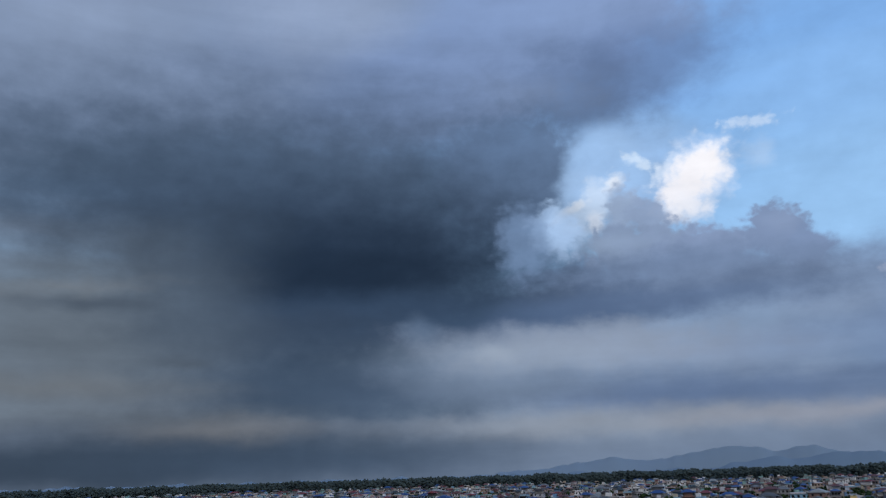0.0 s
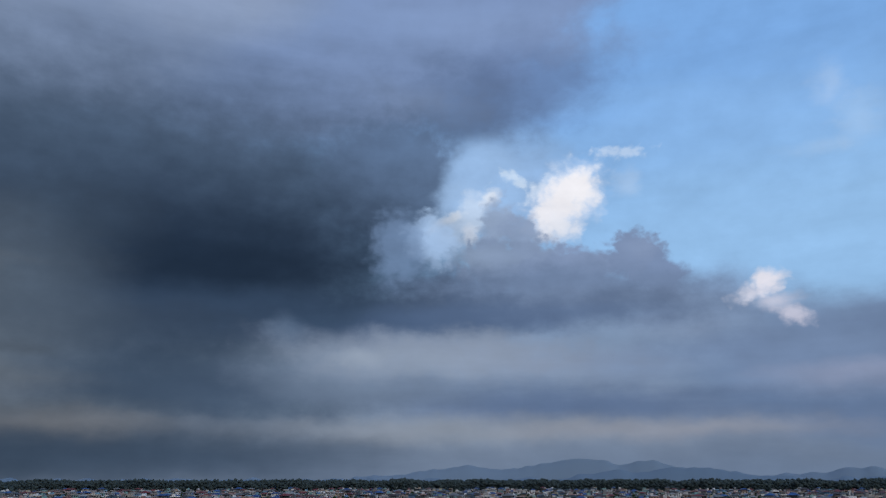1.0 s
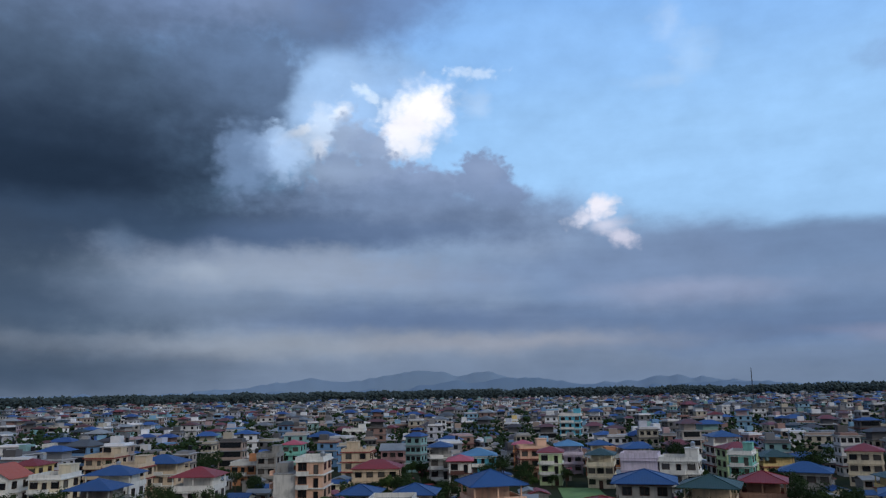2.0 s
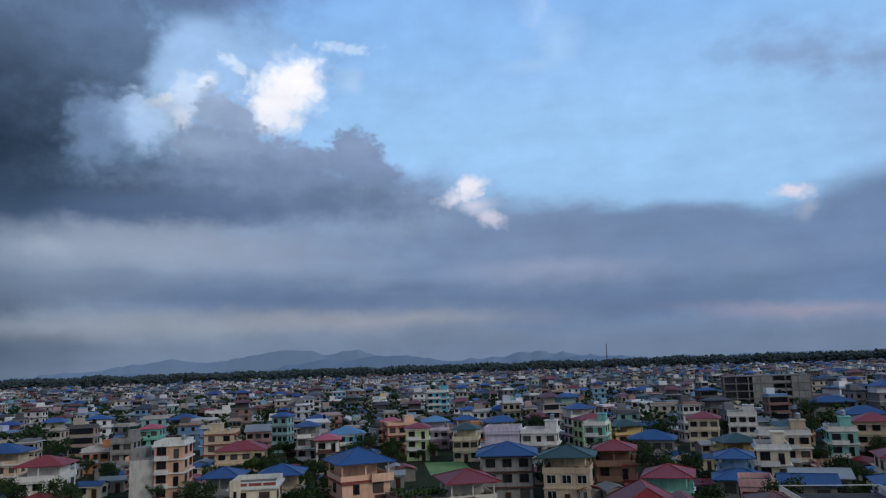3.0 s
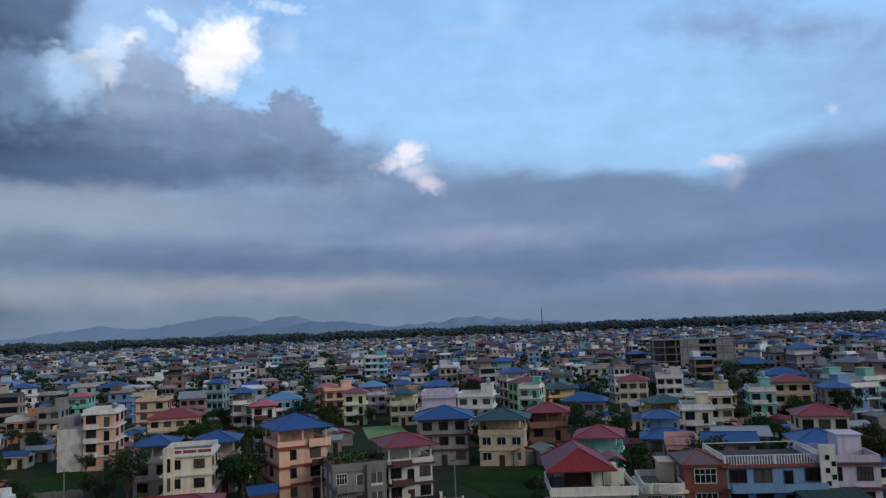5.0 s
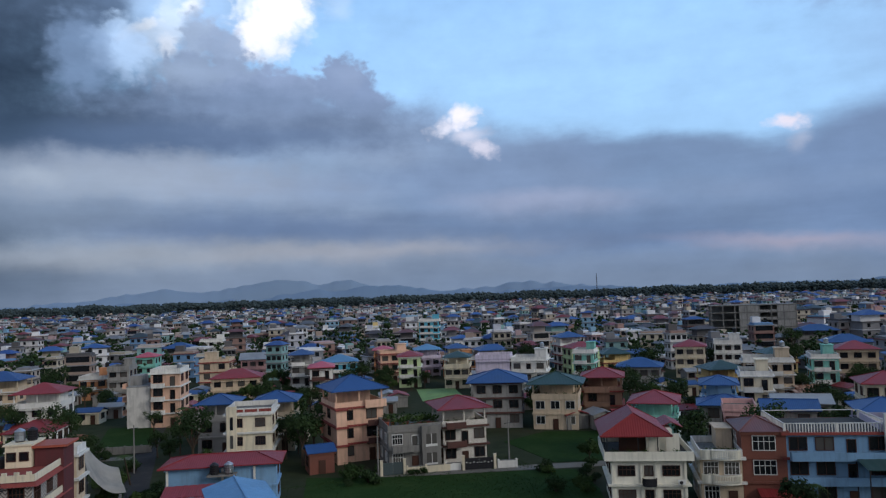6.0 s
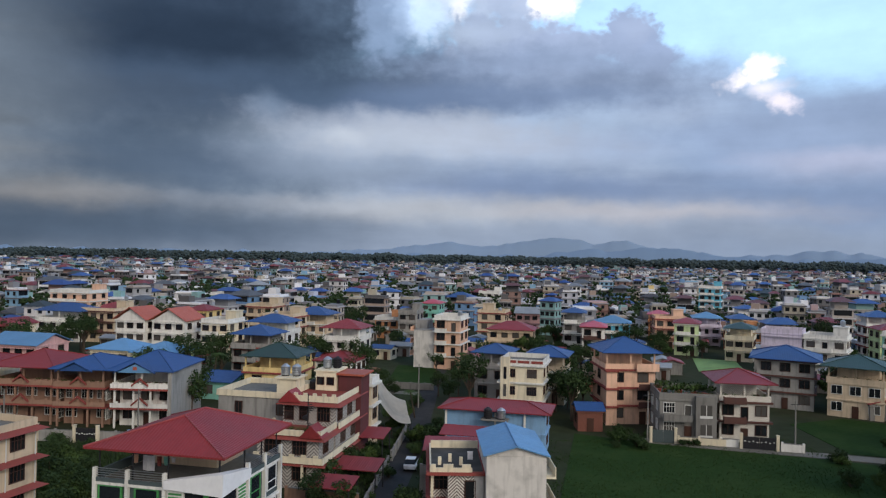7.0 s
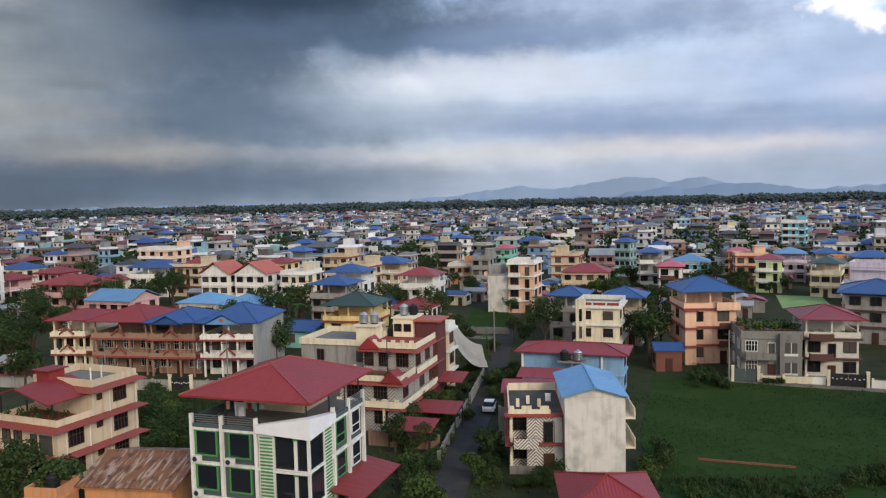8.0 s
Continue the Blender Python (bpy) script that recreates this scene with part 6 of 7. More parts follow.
house(-63.3, 204.1, -18, 8.7, 9, 3, "white", "gable", "terracotta", "", "white gabled house with an orange tiled roof", "closed", balcony=0, bays=3, fine=False, ridge="y", rise=3.2, tower=False)
house(-52.9, 201.7, -18, 9.6, 9, 3, "white", "gable", "terracotta", "", "white gabled house with an orange tiled roof", "closed", balcony=0, bays=3, fine=False, ridge="y", rise=3.2, tower=False)
house(-81.3, 231.6, -18, 11.3, 10, 3, "beige", "flat", "", "brown", "beige flat-roofed house beside white gables", "closed", balcony=0.7, bays=4, fine=False, tower=True, tank="steel")
house(-54.0, 237.0, -18, 7.6, 9, 3, "yellow", "hip", "red", "", "yellow house with a small red roof", "closed", balcony=0, bays=3, fine=False, tower=False)
house(-40.5, 198.9, -18, 7.6, 9, 3, "cream", "flat", "", "white", "cream flat-roofed house with many windows", "closed", balcony=0.7, bays=3, fine=False, tower=True)
house(-27.6, 202.7, -18, 11.0, 9, 3, "white", "hip", "blue", "", "white house with a vivid blue hipped roof", "open", balcony=0, bays=3, fine=False, tower=False)
house(-27.1, 172.4, -18, 9.1, 9, 3, "grey", "hip", "blue", "red", "grey house with a vivid blue roof above its terrace", "open", balcony=0.7, bays=3, fine=False, tower=False)
house(-18.8, 230.0, -18, 11.5, 10, 3, "beige", "hip", "blue", "white", "beige house with a blue hipped terrace roof", "open", balcony=0.7, bays=4, fine=False, tower=False)
house(-7.4, 189.0, -18, 9.7, 9, 3, "white", "hip", "red", "", "white house with tall dark windows and red roof", "open", balcony=0, bays=3, fine=False, tower=False)
house(-7.2, 150.3, -18, 7.4, 9, 2, "white", "hip", "red", "", "low white house with a red roof and green tank", "closed", balcony=0, bays=3, fine=True, tower=False)
house(-28.9, 143.8, -18, 6.0, 9, 1, "mint", "gable", "blue", "", "small mint shed with a blue gabled roof", "closed", balcony=0, bays=2, fine=True, tower=False)
house(-65.2, 325.9, -18, 6.8, 9, 3, "mint", "flat", "", "white", "small mint green house with a flat roof", "closed", balcony=0.7, bays=2, fine=False, tower=True, tank="steel")
house(-55.5, 165.7, -18, 9.6, 9, 2, "cream", "hip", "paleblue", "", "long cream house with a pale blue roof", "closed", balcony=0, bays=3, fine=False, tower=False)
house(-45.3, 160.5, -18, 8.7, 9, 2, "palegreen", "hip", "paleblue", "", "low pale house with a faded blue roof", "closed", balcony=0, bays=3, fine=True, tower=False)
house(-137.3, 235.6, -18, 9.8, 9, 3, "cream", "hip", "blue", "", "cream house with a bright blue roof", "closed", balcony=0, bays=3, fine=False, tower=False)
house(5.0, 248.0, -18, 7.7, 9, 2, "orange", "flat", "", "white", "orange two-storey house with a flat roof", "closed", balcony=0.7, bays=3, fine=False, tower=True, tank="black")
house(11.6, 239.0, -18, 6.0, 9, 3, "grey", "flat", "", "", "bare cement house with a flat roof", "closed", balcony=0, bays=2, fine=False, tower=True)
tower_house = house(18.6, 181.6, -20, 6.4, 9, 4, "peach", "flat", "", "white", "narrow tall peach house with stacked balconies", "closed", balcony=0.5, bays=2, fine=True, tower=False, win=(1.9, 1.7), tank="steel")
part("side_wing", box(-8.6, -3.45, 0.6, 8.5, 0, 9.2), STAINED, tower_house, "blank whitewashed side wing")
part("wing_roof", boxes((-8.7, -3.45, 0.5, 8.6, 9.2, 9.4), (-8.7, -6.0, 3.5, 8.6, 9.4, 11.6)), WALL["grey"], tower_house)
for k in range(3):
    part("wing_balcony", boxes((-10.0, -8.75, 2.0, 6.0, 3 * k + 2.8, 3 * k + 3.0), (-10.0, -9.9, 2.0, 6.0, 3 * k + 3.0, 3 * k + 3.9)), WALL["peach"], tower_house)
house(22.3, 283.7, -18, 6.9, 9, 3, "mint", "hip", "pink", "", "mint house with a bright pink roof", "closed", balcony=0, bays=2, fine=False, tower=False)
house(38.9, 332.4, -18, 12.1, 10, 3, "concrete", "hip", "blue", "", "raw concrete house with a blue roof", "open", balcony=0, bays=4, fine=False, tower=False)
house(10.4, 330.8, -18, 10.1, 9, 2, "mint", "hip", "green", "", "mint house with a green roof", "closed", balcony=0, bays=3, fine=False, tower=False)
house(59.2, 372.6, -18, 10.6, 9, 3, "white", "flat", "", "", "bright white house with a flat roof", "closed", balcony=0, bays=3, fine=False, tower=True, tank="black")
house(40.7, 216.0, -18, 13.0, 10, 2, "beige", "hip", "red", "", "long beige house with a wide red roof", "closed", balcony=0, bays=4, fine=False, tower=False)
house(60.2, 277.6, -18, 11.6, 10, 2, "pink", "gable", "grey", "", "pale pink house with a grey sheet roof", "closed", balcony=0, bays=4, fine=False, tower=False)
house(58.0, 210.0, -18, 6.0, 9, 4, "grey", "hip", "blue", "white", "narrow grey four-storey house with a blue roof", "open", balcony=0.7, bays=2, fine=False, tower=False)
house(59.6, 195.9, -18, 6.0, 9, 3, "white", "hip", "pink", "brown", "white house with a pink hipped roof", "closed", balcony=0.7, bays=2, fine=False, tower=False)
house(79.9, 241.4, -18, 11.4, 10, 2, "turquoise", "hip", "paleblue", "white", "light blue house with a pale blue roof", "closed", balcony=0.7, bays=4, fine=False, tower=False)
house(97.2, 246.0, -23, 6.0, 9, 3, "orange", "hip", "pink", "brown", "orange house with open galleries and a pink roof", "open", balcony=0.7, bays=2, fine=False, tower=False)
house(91.5, 209.6, -26, 6.7, 9, 3, "palegreen", "hip", "red", "white", "pale green three-storey house with a red roof", "closed", balcony=0.7, bays=2, fine=False, tower=False)
house(101.5, 197.8, -32, 7.3, 9, 3, "cream", "hip", "green", "", "cream house with a dark green terrace roof", "open", balcony=0, bays=3, fine=False, tower=False)
house(153.1, 326.1, -29, 9.6, 12, 5, "turquoise", "flat", "", "white", "large turquoise five-storey block", "closed", balcony=0.7, bays=3, fine=False, tower=True, tank="black")
house(162.4, 427.7, -22, 7.8, 9, 3, "yellow", "flat", "", "white", "yellow house with a flat roof", "closed", balcony=0.7, bays=3, fine=False, tower=True)
house(110.2, 172.2, -40, 9.4, 9, 3, "white", "flat", "", "white", "white three-storey house with balconies", "closed", balcony=0.7, bays=3, fine=False, tower=True, tank="steel")
house(102.6, 178.4, -36, 9.4, 9, 3, "lilac", "flat", "", "", "tall pale lilac house with a blank front wall", "closed", balcony=0, bays=3, fine=False, tower=False, blank="front", s=3.25)
house(134.8, 180.6, -45, 6.0, 9, 3, "mint", "flat", "", "white", "mint green house with a flat roof", "closed", balcony=0.7, bays=2, fine=False, tower=True)
house(100.7, 128.9, -40, 8.2, 9, 3, "tan", "hip", "red", "red", "tan house with a red hipped terrace roof", "open", balcony=0.7, bays=2, fine=True, tower=False)
house(137.3, 159.7, -45, 11.6, 10, 2, "grey", "hip", "blue", "", "long shed with a bright blue roof", "closed", balcony=0, bays=4, fine=False, tower=False)
house(84.3, 94.9, -45, 7.0, 9, 3, "mint", "hip", "red", "white", "mint house with a broad red roof and pediment", "open", balcony=0.7, bays=2, fine=True, tower=False)
house(109.0, 104.4, -45, 6.0, 9, 3, "blue", "hip", "blue", "white", "blue house with a blue terrace roof", "open", balcony=0.7, bays=2, fine=True, tower=False)
house(98.0, 89.8, -45, 5.0, 7, 2, "pink", "flat", "", "", "small pink house with a flat roof", "closed", balcony=0, bays=2, fine=True, tower=False, s=3.5)
house(104.6, 99.0, -45, 8.0, 7, 2, "grey", "hip", "blue", "", "low grey house under a blue hipped sheet roof", "closed", bays=2, fine=True, rise=1.4, over=1.0)
house(108.5, 88.5, -45, 8.0, 7, 2, "grey", "gable", "blue", "", "low workshop under a long blue sheet roof", "closed", bays=2, fine=True, rise=1.3, over=0.8)
house(116.0, 92.0, -45, 9.0, 7, 2, "concrete", "gable", "grey", "", "low concrete house with a galvanised sheet roof", "closed", bays=3, fine=True, rise=1.2, over=0.7)
house(124.1, 108.9, -45, 6.0, 9, 3, "cream", "flat", "", "white", "cream house with two square dark windows", "closed", balcony=0.7, bays=2, fine=True, tower=True)
house(148.3, 126.4, -45, 11.0, 9, 3, "beige", "flat", "", "white", "large beige house with stacked terraces", "closed", balcony=0.8, bays=4, fine=False, tower=True, tank="steel")
house(103.5, 68.0, -45, 6.8, 9, 3, "lilac", "hip", "blue", "", "lilac house with a vast blue hipped roof", "open", balcony=0, bays=2, fine=True, tower=False)
house(129.1, 84.3, -45, 8.3, 9, 3, "cream", "hip", "red", "", "cream house with a low red roof", "closed", balcony=0, bays=3, fine=True, tower=False)
house(164.0, 123.0, -45, 6.0, 9, 3, "mint", "flat", "", "white", "mint green house beside dark trees", "closed", balcony=0.7, bays=2, fine=False, tower=True, tank="steel")
house(208.0, 147.7, -45, 12.6, 10, 3, "grey", "hip", "blue", "", "grey house under a long blue roof", "closed", balcony=0, bays=4, fine=False, tower=False)
house(188.2, 131.3, -45, 10.0, 9, 3, "beige", "hip", "red", "", "beige house with a long red roof", "closed", balcony=0, bays=3, fine=False, tower=False)
house(255.1, 193.5, -45, 14.4, 10, 3, "grey", "hip", "blue", "", "grey house with blue terrace roof", "open", balcony=0, bays=4, fine=False, tower=False)
house(186.8, 174.3, -45, 8.3, 9, 3, "white", "flat", "", "", "plain white house with a flat roof", "closed", balcony=0, bays=3, fine=False, tower=True, tank="black")
house(168.3, 172.0, -45, 8.7, 9, 3, "cream", "hip", "red", "", "cream house with a red roof", "closed", balcony=0, bays=3, fine=False, tower=False)
house(178.9, 112.3, -45, 6.1, 9, 3, "grey", "hip", "blue", "", "grey house with a blue hipped roof", "closed", balcony=0, bays=2, fine=False, tower=False)
house(339.5, 227.4, -45, 10.4, 9, 4, "pink", "flat", "", "white", "tall pink and white house", "closed", balcony=0.7, bays=3, fine=False, tower=True, tank="black")



# ---- trees ----
def limb(bm, p, q, r0, r1, n=6):
    p, q = Vector(p), Vector(q)
    d = (q - p).normalized()
    s = d.cross(Vector((0, 1, 0.3))).normalized()
    u = d.cross(s)
    a = [bm.verts.new(p + (s * math.cos(2 * math.pi * i / n) + u * math.sin(2 * math.pi * i / n)) * r0) for i in range(n)]
    b = [bm.verts.new(q + (s * math.cos(2 * math.pi * i / n) + u * math.sin(2 * math.pi * i / n)) * r1) for i in range(n)]
    for i in range(n):
        bm.faces.new((a[i], a[(i + 1) % n], b[(i + 1) % n], b[i]))


def leaf_cloud(rng, centres, count, size):
    """Many small bent leaves scattered round the ends of the limbs."""
    verts, faces = [], []
    for c, r in centres:
        for _ in range(count):
            d = Vector((rng.gauss(0, 1), rng.gauss(0, 1), rng.gauss(0, 0.8)))
            d = d.normalized() * r * rng.uniform(0.15, 1.0) ** 0.5
            p = Vector(c) + d
            n = (d.normalized() + Vector((rng.uniform(-1, 1), rng.uniform(-1, 1), rng.uniform(-0.2, 1)))).normalized()
            s = n.cross(Vector((rng.uniform(-1, 1), rng.uniform(-1, 1), 0.5))).normalized() * size * rng.uniform(0.6, 1.4)
            u = n.cross(s).normalized() * size * rng.uniform(0.4, 0.9)
            k = len(verts)
            verts += [tuple(p - s), tuple(p - u + n * size * 0.25), tuple(p + s), tuple(p + u + n * size * 0.25)]
            faces.append((k, k + 1, k + 2, k + 3))
    me = bpy.data.meshes.new("crown")
    me.from_pydata(verts, [], faces)
    return me


def tree_kind(seed, height, spread, leaf, leaf_size=0.25, count=76, bush=False):
    rng = random.Random(seed)
    bm = bmesh.new()
    t = 0.1 if bush else height * 0.38
    ends = []
    base = (0, 0, -0.1)
    fork = (rng.uniform(-0.2, 0.2), rng.uniform(-0.2, 0.2), t)
    limb(bm, base, fork, height * 0.03 + 0.05, height * 0.02 + 0.03, 8)
    for i in range(7):
        a = 2 * math.pi * (i + rng.uniform(-0.3, 0.3)) / 7
        r = spread * rng.uniform(0.35, 0.75)
        q = (r * math.cos(a), r * math.sin(a), t + (height - t) * rng.uniform(0.25, 0.85))
        limb(bm, fork, q, height * 0.014 + 0.02, 0.02, 5)
        ends.append((q, spread * rng.uniform(0.42, 0.62)))
        q2 = (q[0] * 1.25 + rng.uniform(-0.4, 0.4), q[1] * 1.25 + rng.uniform(-0.4, 0.4), q[2] + height * rng.uniform(-0.08, 0.14))
        limb(bm, q, q2, 0.03, 0.01, 4)
        ends.append((q2, spread * rng.uniform(0.26, 0.42)))
    ends.append(((fork[0], fork[1], height * 0.9), spread * 0.4))
    limb(bm, fork, ends[-1][0], height * 0.014 + 0.02, 0.02, 5)
    crown = leaf_cloud(rng, ends, count, leaf_size)
    crown.materials.append(leaf)
    return to_mesh("trunk", bm, BARK), crown


TREES = [tree_kind(1, 8, 3.4, LEAF), tree_kind(2, 6, 2.8, LEAF), tree_kind(3, 10, 3.6, LEAF), tree_kind(4, 5, 2.4, LEAF_LIGHT)]
BUSHES = [tree_kind(11, 1.8, 1.5, LEAF, 0.15, 60, True), tree_kind(12, 2.6, 2.0, LEAF, 0.16, 66, True), tree_kind(13, 1.6, 1.6, LEAF_LIGHT, 0.15, 60, True)]


def tree(x, y, kind=0, size=1.0, z=0.0):
    trunk, crown = TREES[kind % len(TREES)]
    ob = thing("tree", pose(x, y, z, 0, 0, (x * 37 + y * 53) % 360) @ Matrix.Diagonal((size, size, size, 1)), "leafy dark green broadleaf tree among the houses" if kind != 3 else "bright green young tree in a garden", "tree", "trees of the town")
    part("trunk", trunk, None, ob)
    part("crown", crown, None, ob)


def bush(x, y, kind=0, size=1.0):
    trunk, crown = BUSHES[kind % len(BUSHES)]
    ob = thing("bush", pose(x, y, 0, 0, 0, (x * 37 + y * 53) % 360) @ Matrix.Diagonal((size, size, size, 1)), "dense green garden shrub", "bush", "garden shrubs")
    part("stem", trunk, None, ob)
    part("leaves", crown, None, ob)


PALM = []


def palm(x, y, h):
    """A slender palm with arching fronds."""
    if not PALM:
        bm = bmesh.new()
        for i in range(8):
            limb(bm, (0.05 * i, 0, i * 0.125 - 0.01), (0.05 * (i + 1), 0, (i + 1) * 0.125), 0.03 - 0.0015 * i, 0.0285 - 0.0015 * i, 7)
        PALM.append(to_mesh("trunk", bm, BARK))
        r = random.Random(9)
        v, f = [], []
        for i in range(14):
            a = 2 * math.pi * i / 14 + r.uniform(-0.2, 0.2)
            up = r.uniform(0.1, 0.5)
            for j in range(9):
                for s in (-1, 1):
                    t = (j + 0.5) / 9
                    c = Vector((0.4 + math.cos(a) * 0.42 * t, math.sin(a) * 0.42 * t, 1.0 + up * 0.4 * t - 0.42 * t * t))
                    d = Vector((-math.sin(a) * s, math.cos(a) * s, -0.35)) * 0.13 * (1.1 - t) + Vector((math.cos(a), math.sin(a), 0)) * 0.05
                    w = Vector((math.cos(a), math.sin(a), -0.3)) * 0.02
                    k = len(v)
                    v += [tuple(c - w), tuple(c + w), tuple(c + d)]
                    f.append((k, k + 1, k + 2))
        me = bpy.data.meshes.new("fronds")
        me.from_pydata(v, [], f)
        me.materials.append(LEAF_LIGHT)
        PALM.append(me)
    ob = thing("palm_tree", pose(x, y, 0, 0, 0, (x * 77) % 360) @ Matrix.Diagonal((h, h, h, 1)), "slender palm tree with drooping green fronds", "tree", "palms")
    part("trunk", PALM[0], None, ob)
    part("fronds", PALM[1], None, ob)


tree(-75.3, 127.2, 0, 1.0)
tree(-73.7, 131.5, 2, 0.9)
tree(-83.1, 137.1, 2, 1.0)
tree(-65.9, 114.8, 1, 1.0)
tree(-89.6, 171.3, 1, 0.9)
tree(-85.1, 207.2, 0, 0.9)
tree(13.6, 147.1, 0, 0.6)
tree(17.6, 147.8, 2, 0.5)
tree(15.2, 141.1, 1, 0.65)
tree(22.0, 147.3, 1, 0.6)
tree(33.4, 132.2, 2, 0.75)
tree(34.5, 125.0, 0, 1.05)
tree(38.3, 131.7, 2, 0.75)
tree(38.4, 145.3, 0, 1.0)
tree(72.7, 210.8, 0, 0.8)
tree(84.1, 215.3, 1, 0.9)
tree(93.9, 235.9, 0, 0.9)
tree(7.4, 108.4, 3, 0.6)
tree(9.2, 105.1, 1, 0.6)
tree(3.5, 115.8, 3, 0.5)
tree(-1.7, 94.8, 1, 0.55)
tree(-0.2, 98.6, 3, 0.5)
tree(4.3, 77.8, 1, 0.6)
tree(2.5, 73.0, 3, 0.55)
tree(11.7, 244.1, 0, 0.6)
tree(24.5, 167.8, 1, 0.6)
tree(-36.6, 67.6, 1, 0.8)
tree(-41.0, 69.8, 0, 0.75)
tree(-2.0, 62.9, 3, 0.8)
tree(-31.8, 78.3, 1, 0.6)
tree(15.3, 172.3, 2, 0.5)
tree(23.1, 176.3, 0, 0.55)
tree(129.7, 160.6, 0, 0.9)
tree(129.9, 106.2, 0, 0.62)
tree(153.2, 127.2, 2, 0.62)
tree(127.2, 100.4, 1, 0.62)
tree(117.0, 171.7, 1, 0.9)
tree(186.7, 181.2, 0, 0.9)
tree(74.9, 60.2, 1, 0.8)
tree(114.5, 117.7, 0, 0.6)
tree(111.5, 443.9, 0, 0.9)
tree(84.3, 482.7, 2, 0.8)
tree(169.0, 138.2, 0, 0.62)
tree(155.1, 122.2, 2, 0.62)
tree(151.1, 113.2, 1, 0.62)
tree(183.2, 140.1, 0, 1.0)
tree(190.3, 153.3, 2, 0.9)
tree(262.9, 237.3, 0, 0.9)
tree(517.3, 361.6, 2, 1.0)
tree(381.4, 238.3, 0, 1.1)
bush(-37.6, 92.3, 1, 1.16)
bush(-35.8, 91.5, 2, 0.71)
bush(-36.0, 98.2, 0, 0.80)
bush(-34.6, 92.2, 2, 0.94)
bush(-38.3, 100.8, 2, 0.78)
bush(-34.4, 95.2, 0, 1.04)
bush(-37.0, 88.2, 2, 0.72)
bush(-32.3, 86.7, 1, 0.94)
bush(-32.3, 85.8, 2, 1.09)
bush(-35.0, 88.6, 2, 0.92)
bush(-31.1, 85.7, 0, 0.72)
bush(-38.3, 98.4, 2, 0.92)
bush(-37.1, 97.3, 2, 1.12)
bush(-35.6, 92.4, 1, 0.99)
bush(-32.5, 89.3, 0, 1.13)
bush(-32.1, 89.5, 0, 1.05)
bush(-37.1, 92.3, 2, 0.98)
bush(-37.3, 99.3, 2, 0.83)
bush(-38.8, 93.6, 2, 1.19)
bush(-36.5, 87.4, 1, 1.15)
bush(-39.9, 94.8, 1, 1.14)
bush(-38.2, 91.0, 0, 0.89)
bush(-35.4, 92.0, 1, 0.95)
bush(-34.6, 96.9, 0, 0.75)
bush(-32.9, 84.6, 1, 0.85)
bush(-36.3, 89.4, 1, 0.86)
bush(4.8, 72.7, 1, 0.53)
bush(5.2, 79.9, 2, 0.64)
bush(3.2, 71.9, 2, 0.49)
bush(4.4, 75.1, 1, 0.55)
bush(4.0, 81.2, 1, 0.40)
bush(4.1, 77.1, 0, 0.53)
bush(4.9, 84.0, 2, 0.62)
bush(4.1, 75.7, 1, 0.61)
bush(3.9, 78.4, 2, 0.42)
bush(4.3, 71.9, 1, 0.62)
bush(-1.5, 94.3, 0, 0.75)
bush(-1.5, 98.5, 2, 0.71)
bush(-0.0, 103.6, 0, 0.99)
bush(-0.4, 103.1, 2, 0.69)
bush(0.0, 100.9, 0, 0.87)
bush(-0.5, 103.8, 2, 0.73)
bush(-1.4, 90.4, 1, 0.92)
bush(0.5, 104.1, 2, 0.86)
bush(-39.8, 73.8, 0, 1.39)
bush(-41.4, 68.9, 1, 1.40)
bush(-41.6, 76.8, 1, 1.17)
bush(-42.3, 77.9, 2, 1.17)
bush(-44.8, 75.8, 1, 1.23)
bush(-42.1, 75.6, 2, 1.20)
bush(-41.3, 77.1, 0, 1.24)
bush(-39.1, 72.0, 2, 1.22)
bush(-37.0, 68.9, 0, 1.02)
bush(-40.8, 105.4, 2, 0.81)
bush(-43.4, 109.5, 0, 0.94)
bush(-37.6, 103.2, 0, 0.92)
bush(-42.8, 104.2, 2, 0.80)
bush(-41.9, 104.3, 1, 0.83)
bush(-43.6, 105.7, 0, 0.80)
bush(-45.0, 112.8, 2, 0.77)
bush(-38.2, 106.5, 1, 0.65)
bush(8.7, 105.8, 0, 0.74)
bush(6.9, 106.1, 0, 0.67)
bush(7.7, 98.1, 0, 0.93)
bush(6.3, 104.1, 1, 0.62)
bush(7.5, 112.3, 2, 0.81)
bush(6.8, 111.0, 0, 0.94)
bush(9.3, 117.9, 0, 0.63)
bush(2.6, 93.5, 0, 0.71)
bush(1.7, 117.0, 0, 0.64)
bush(1.9, 101.4, 1, 0.61)
bush(3.1, 106.5, 0, 0.72)
bush(2.3, 108.3, 0, 0.73)
bush(0.0, 105.7, 2, 0.81)
bush(0.9, 95.1, 2, 0.85)
bush(0.0, 100.2, 2, 0.63)
bush(-2.3, 77.9, 0, 0.72)
bush(-3.6, 73.5, 0, 1.00)
bush(-5.2, 83.3, 0, 1.07)
bush(-4.0, 70.5, 1, 0.66)
bush(-2.9, 69.9, 2, 0.93)
bush(-2.3, 72.0, 2, 0.65)
bush(-4.5, 76.1, 2, 0.96)
bush(-4.1, 81.2, 1, 0.62)
bush(39.4, 115.1, 1, 0.59)
bush(36.4, 107.5, 0, 0.51)
bush(38.1, 111.0, 2, 0.98)
bush(39.6, 107.6, 0, 1.00)
bush(40.5, 110.3, 0, 0.55)
bush(40.1, 106.2, 0, 0.78)
bush(43.7, 113.8, 0, 0.62)
bush(39.3, 113.4, 2, 0.85)
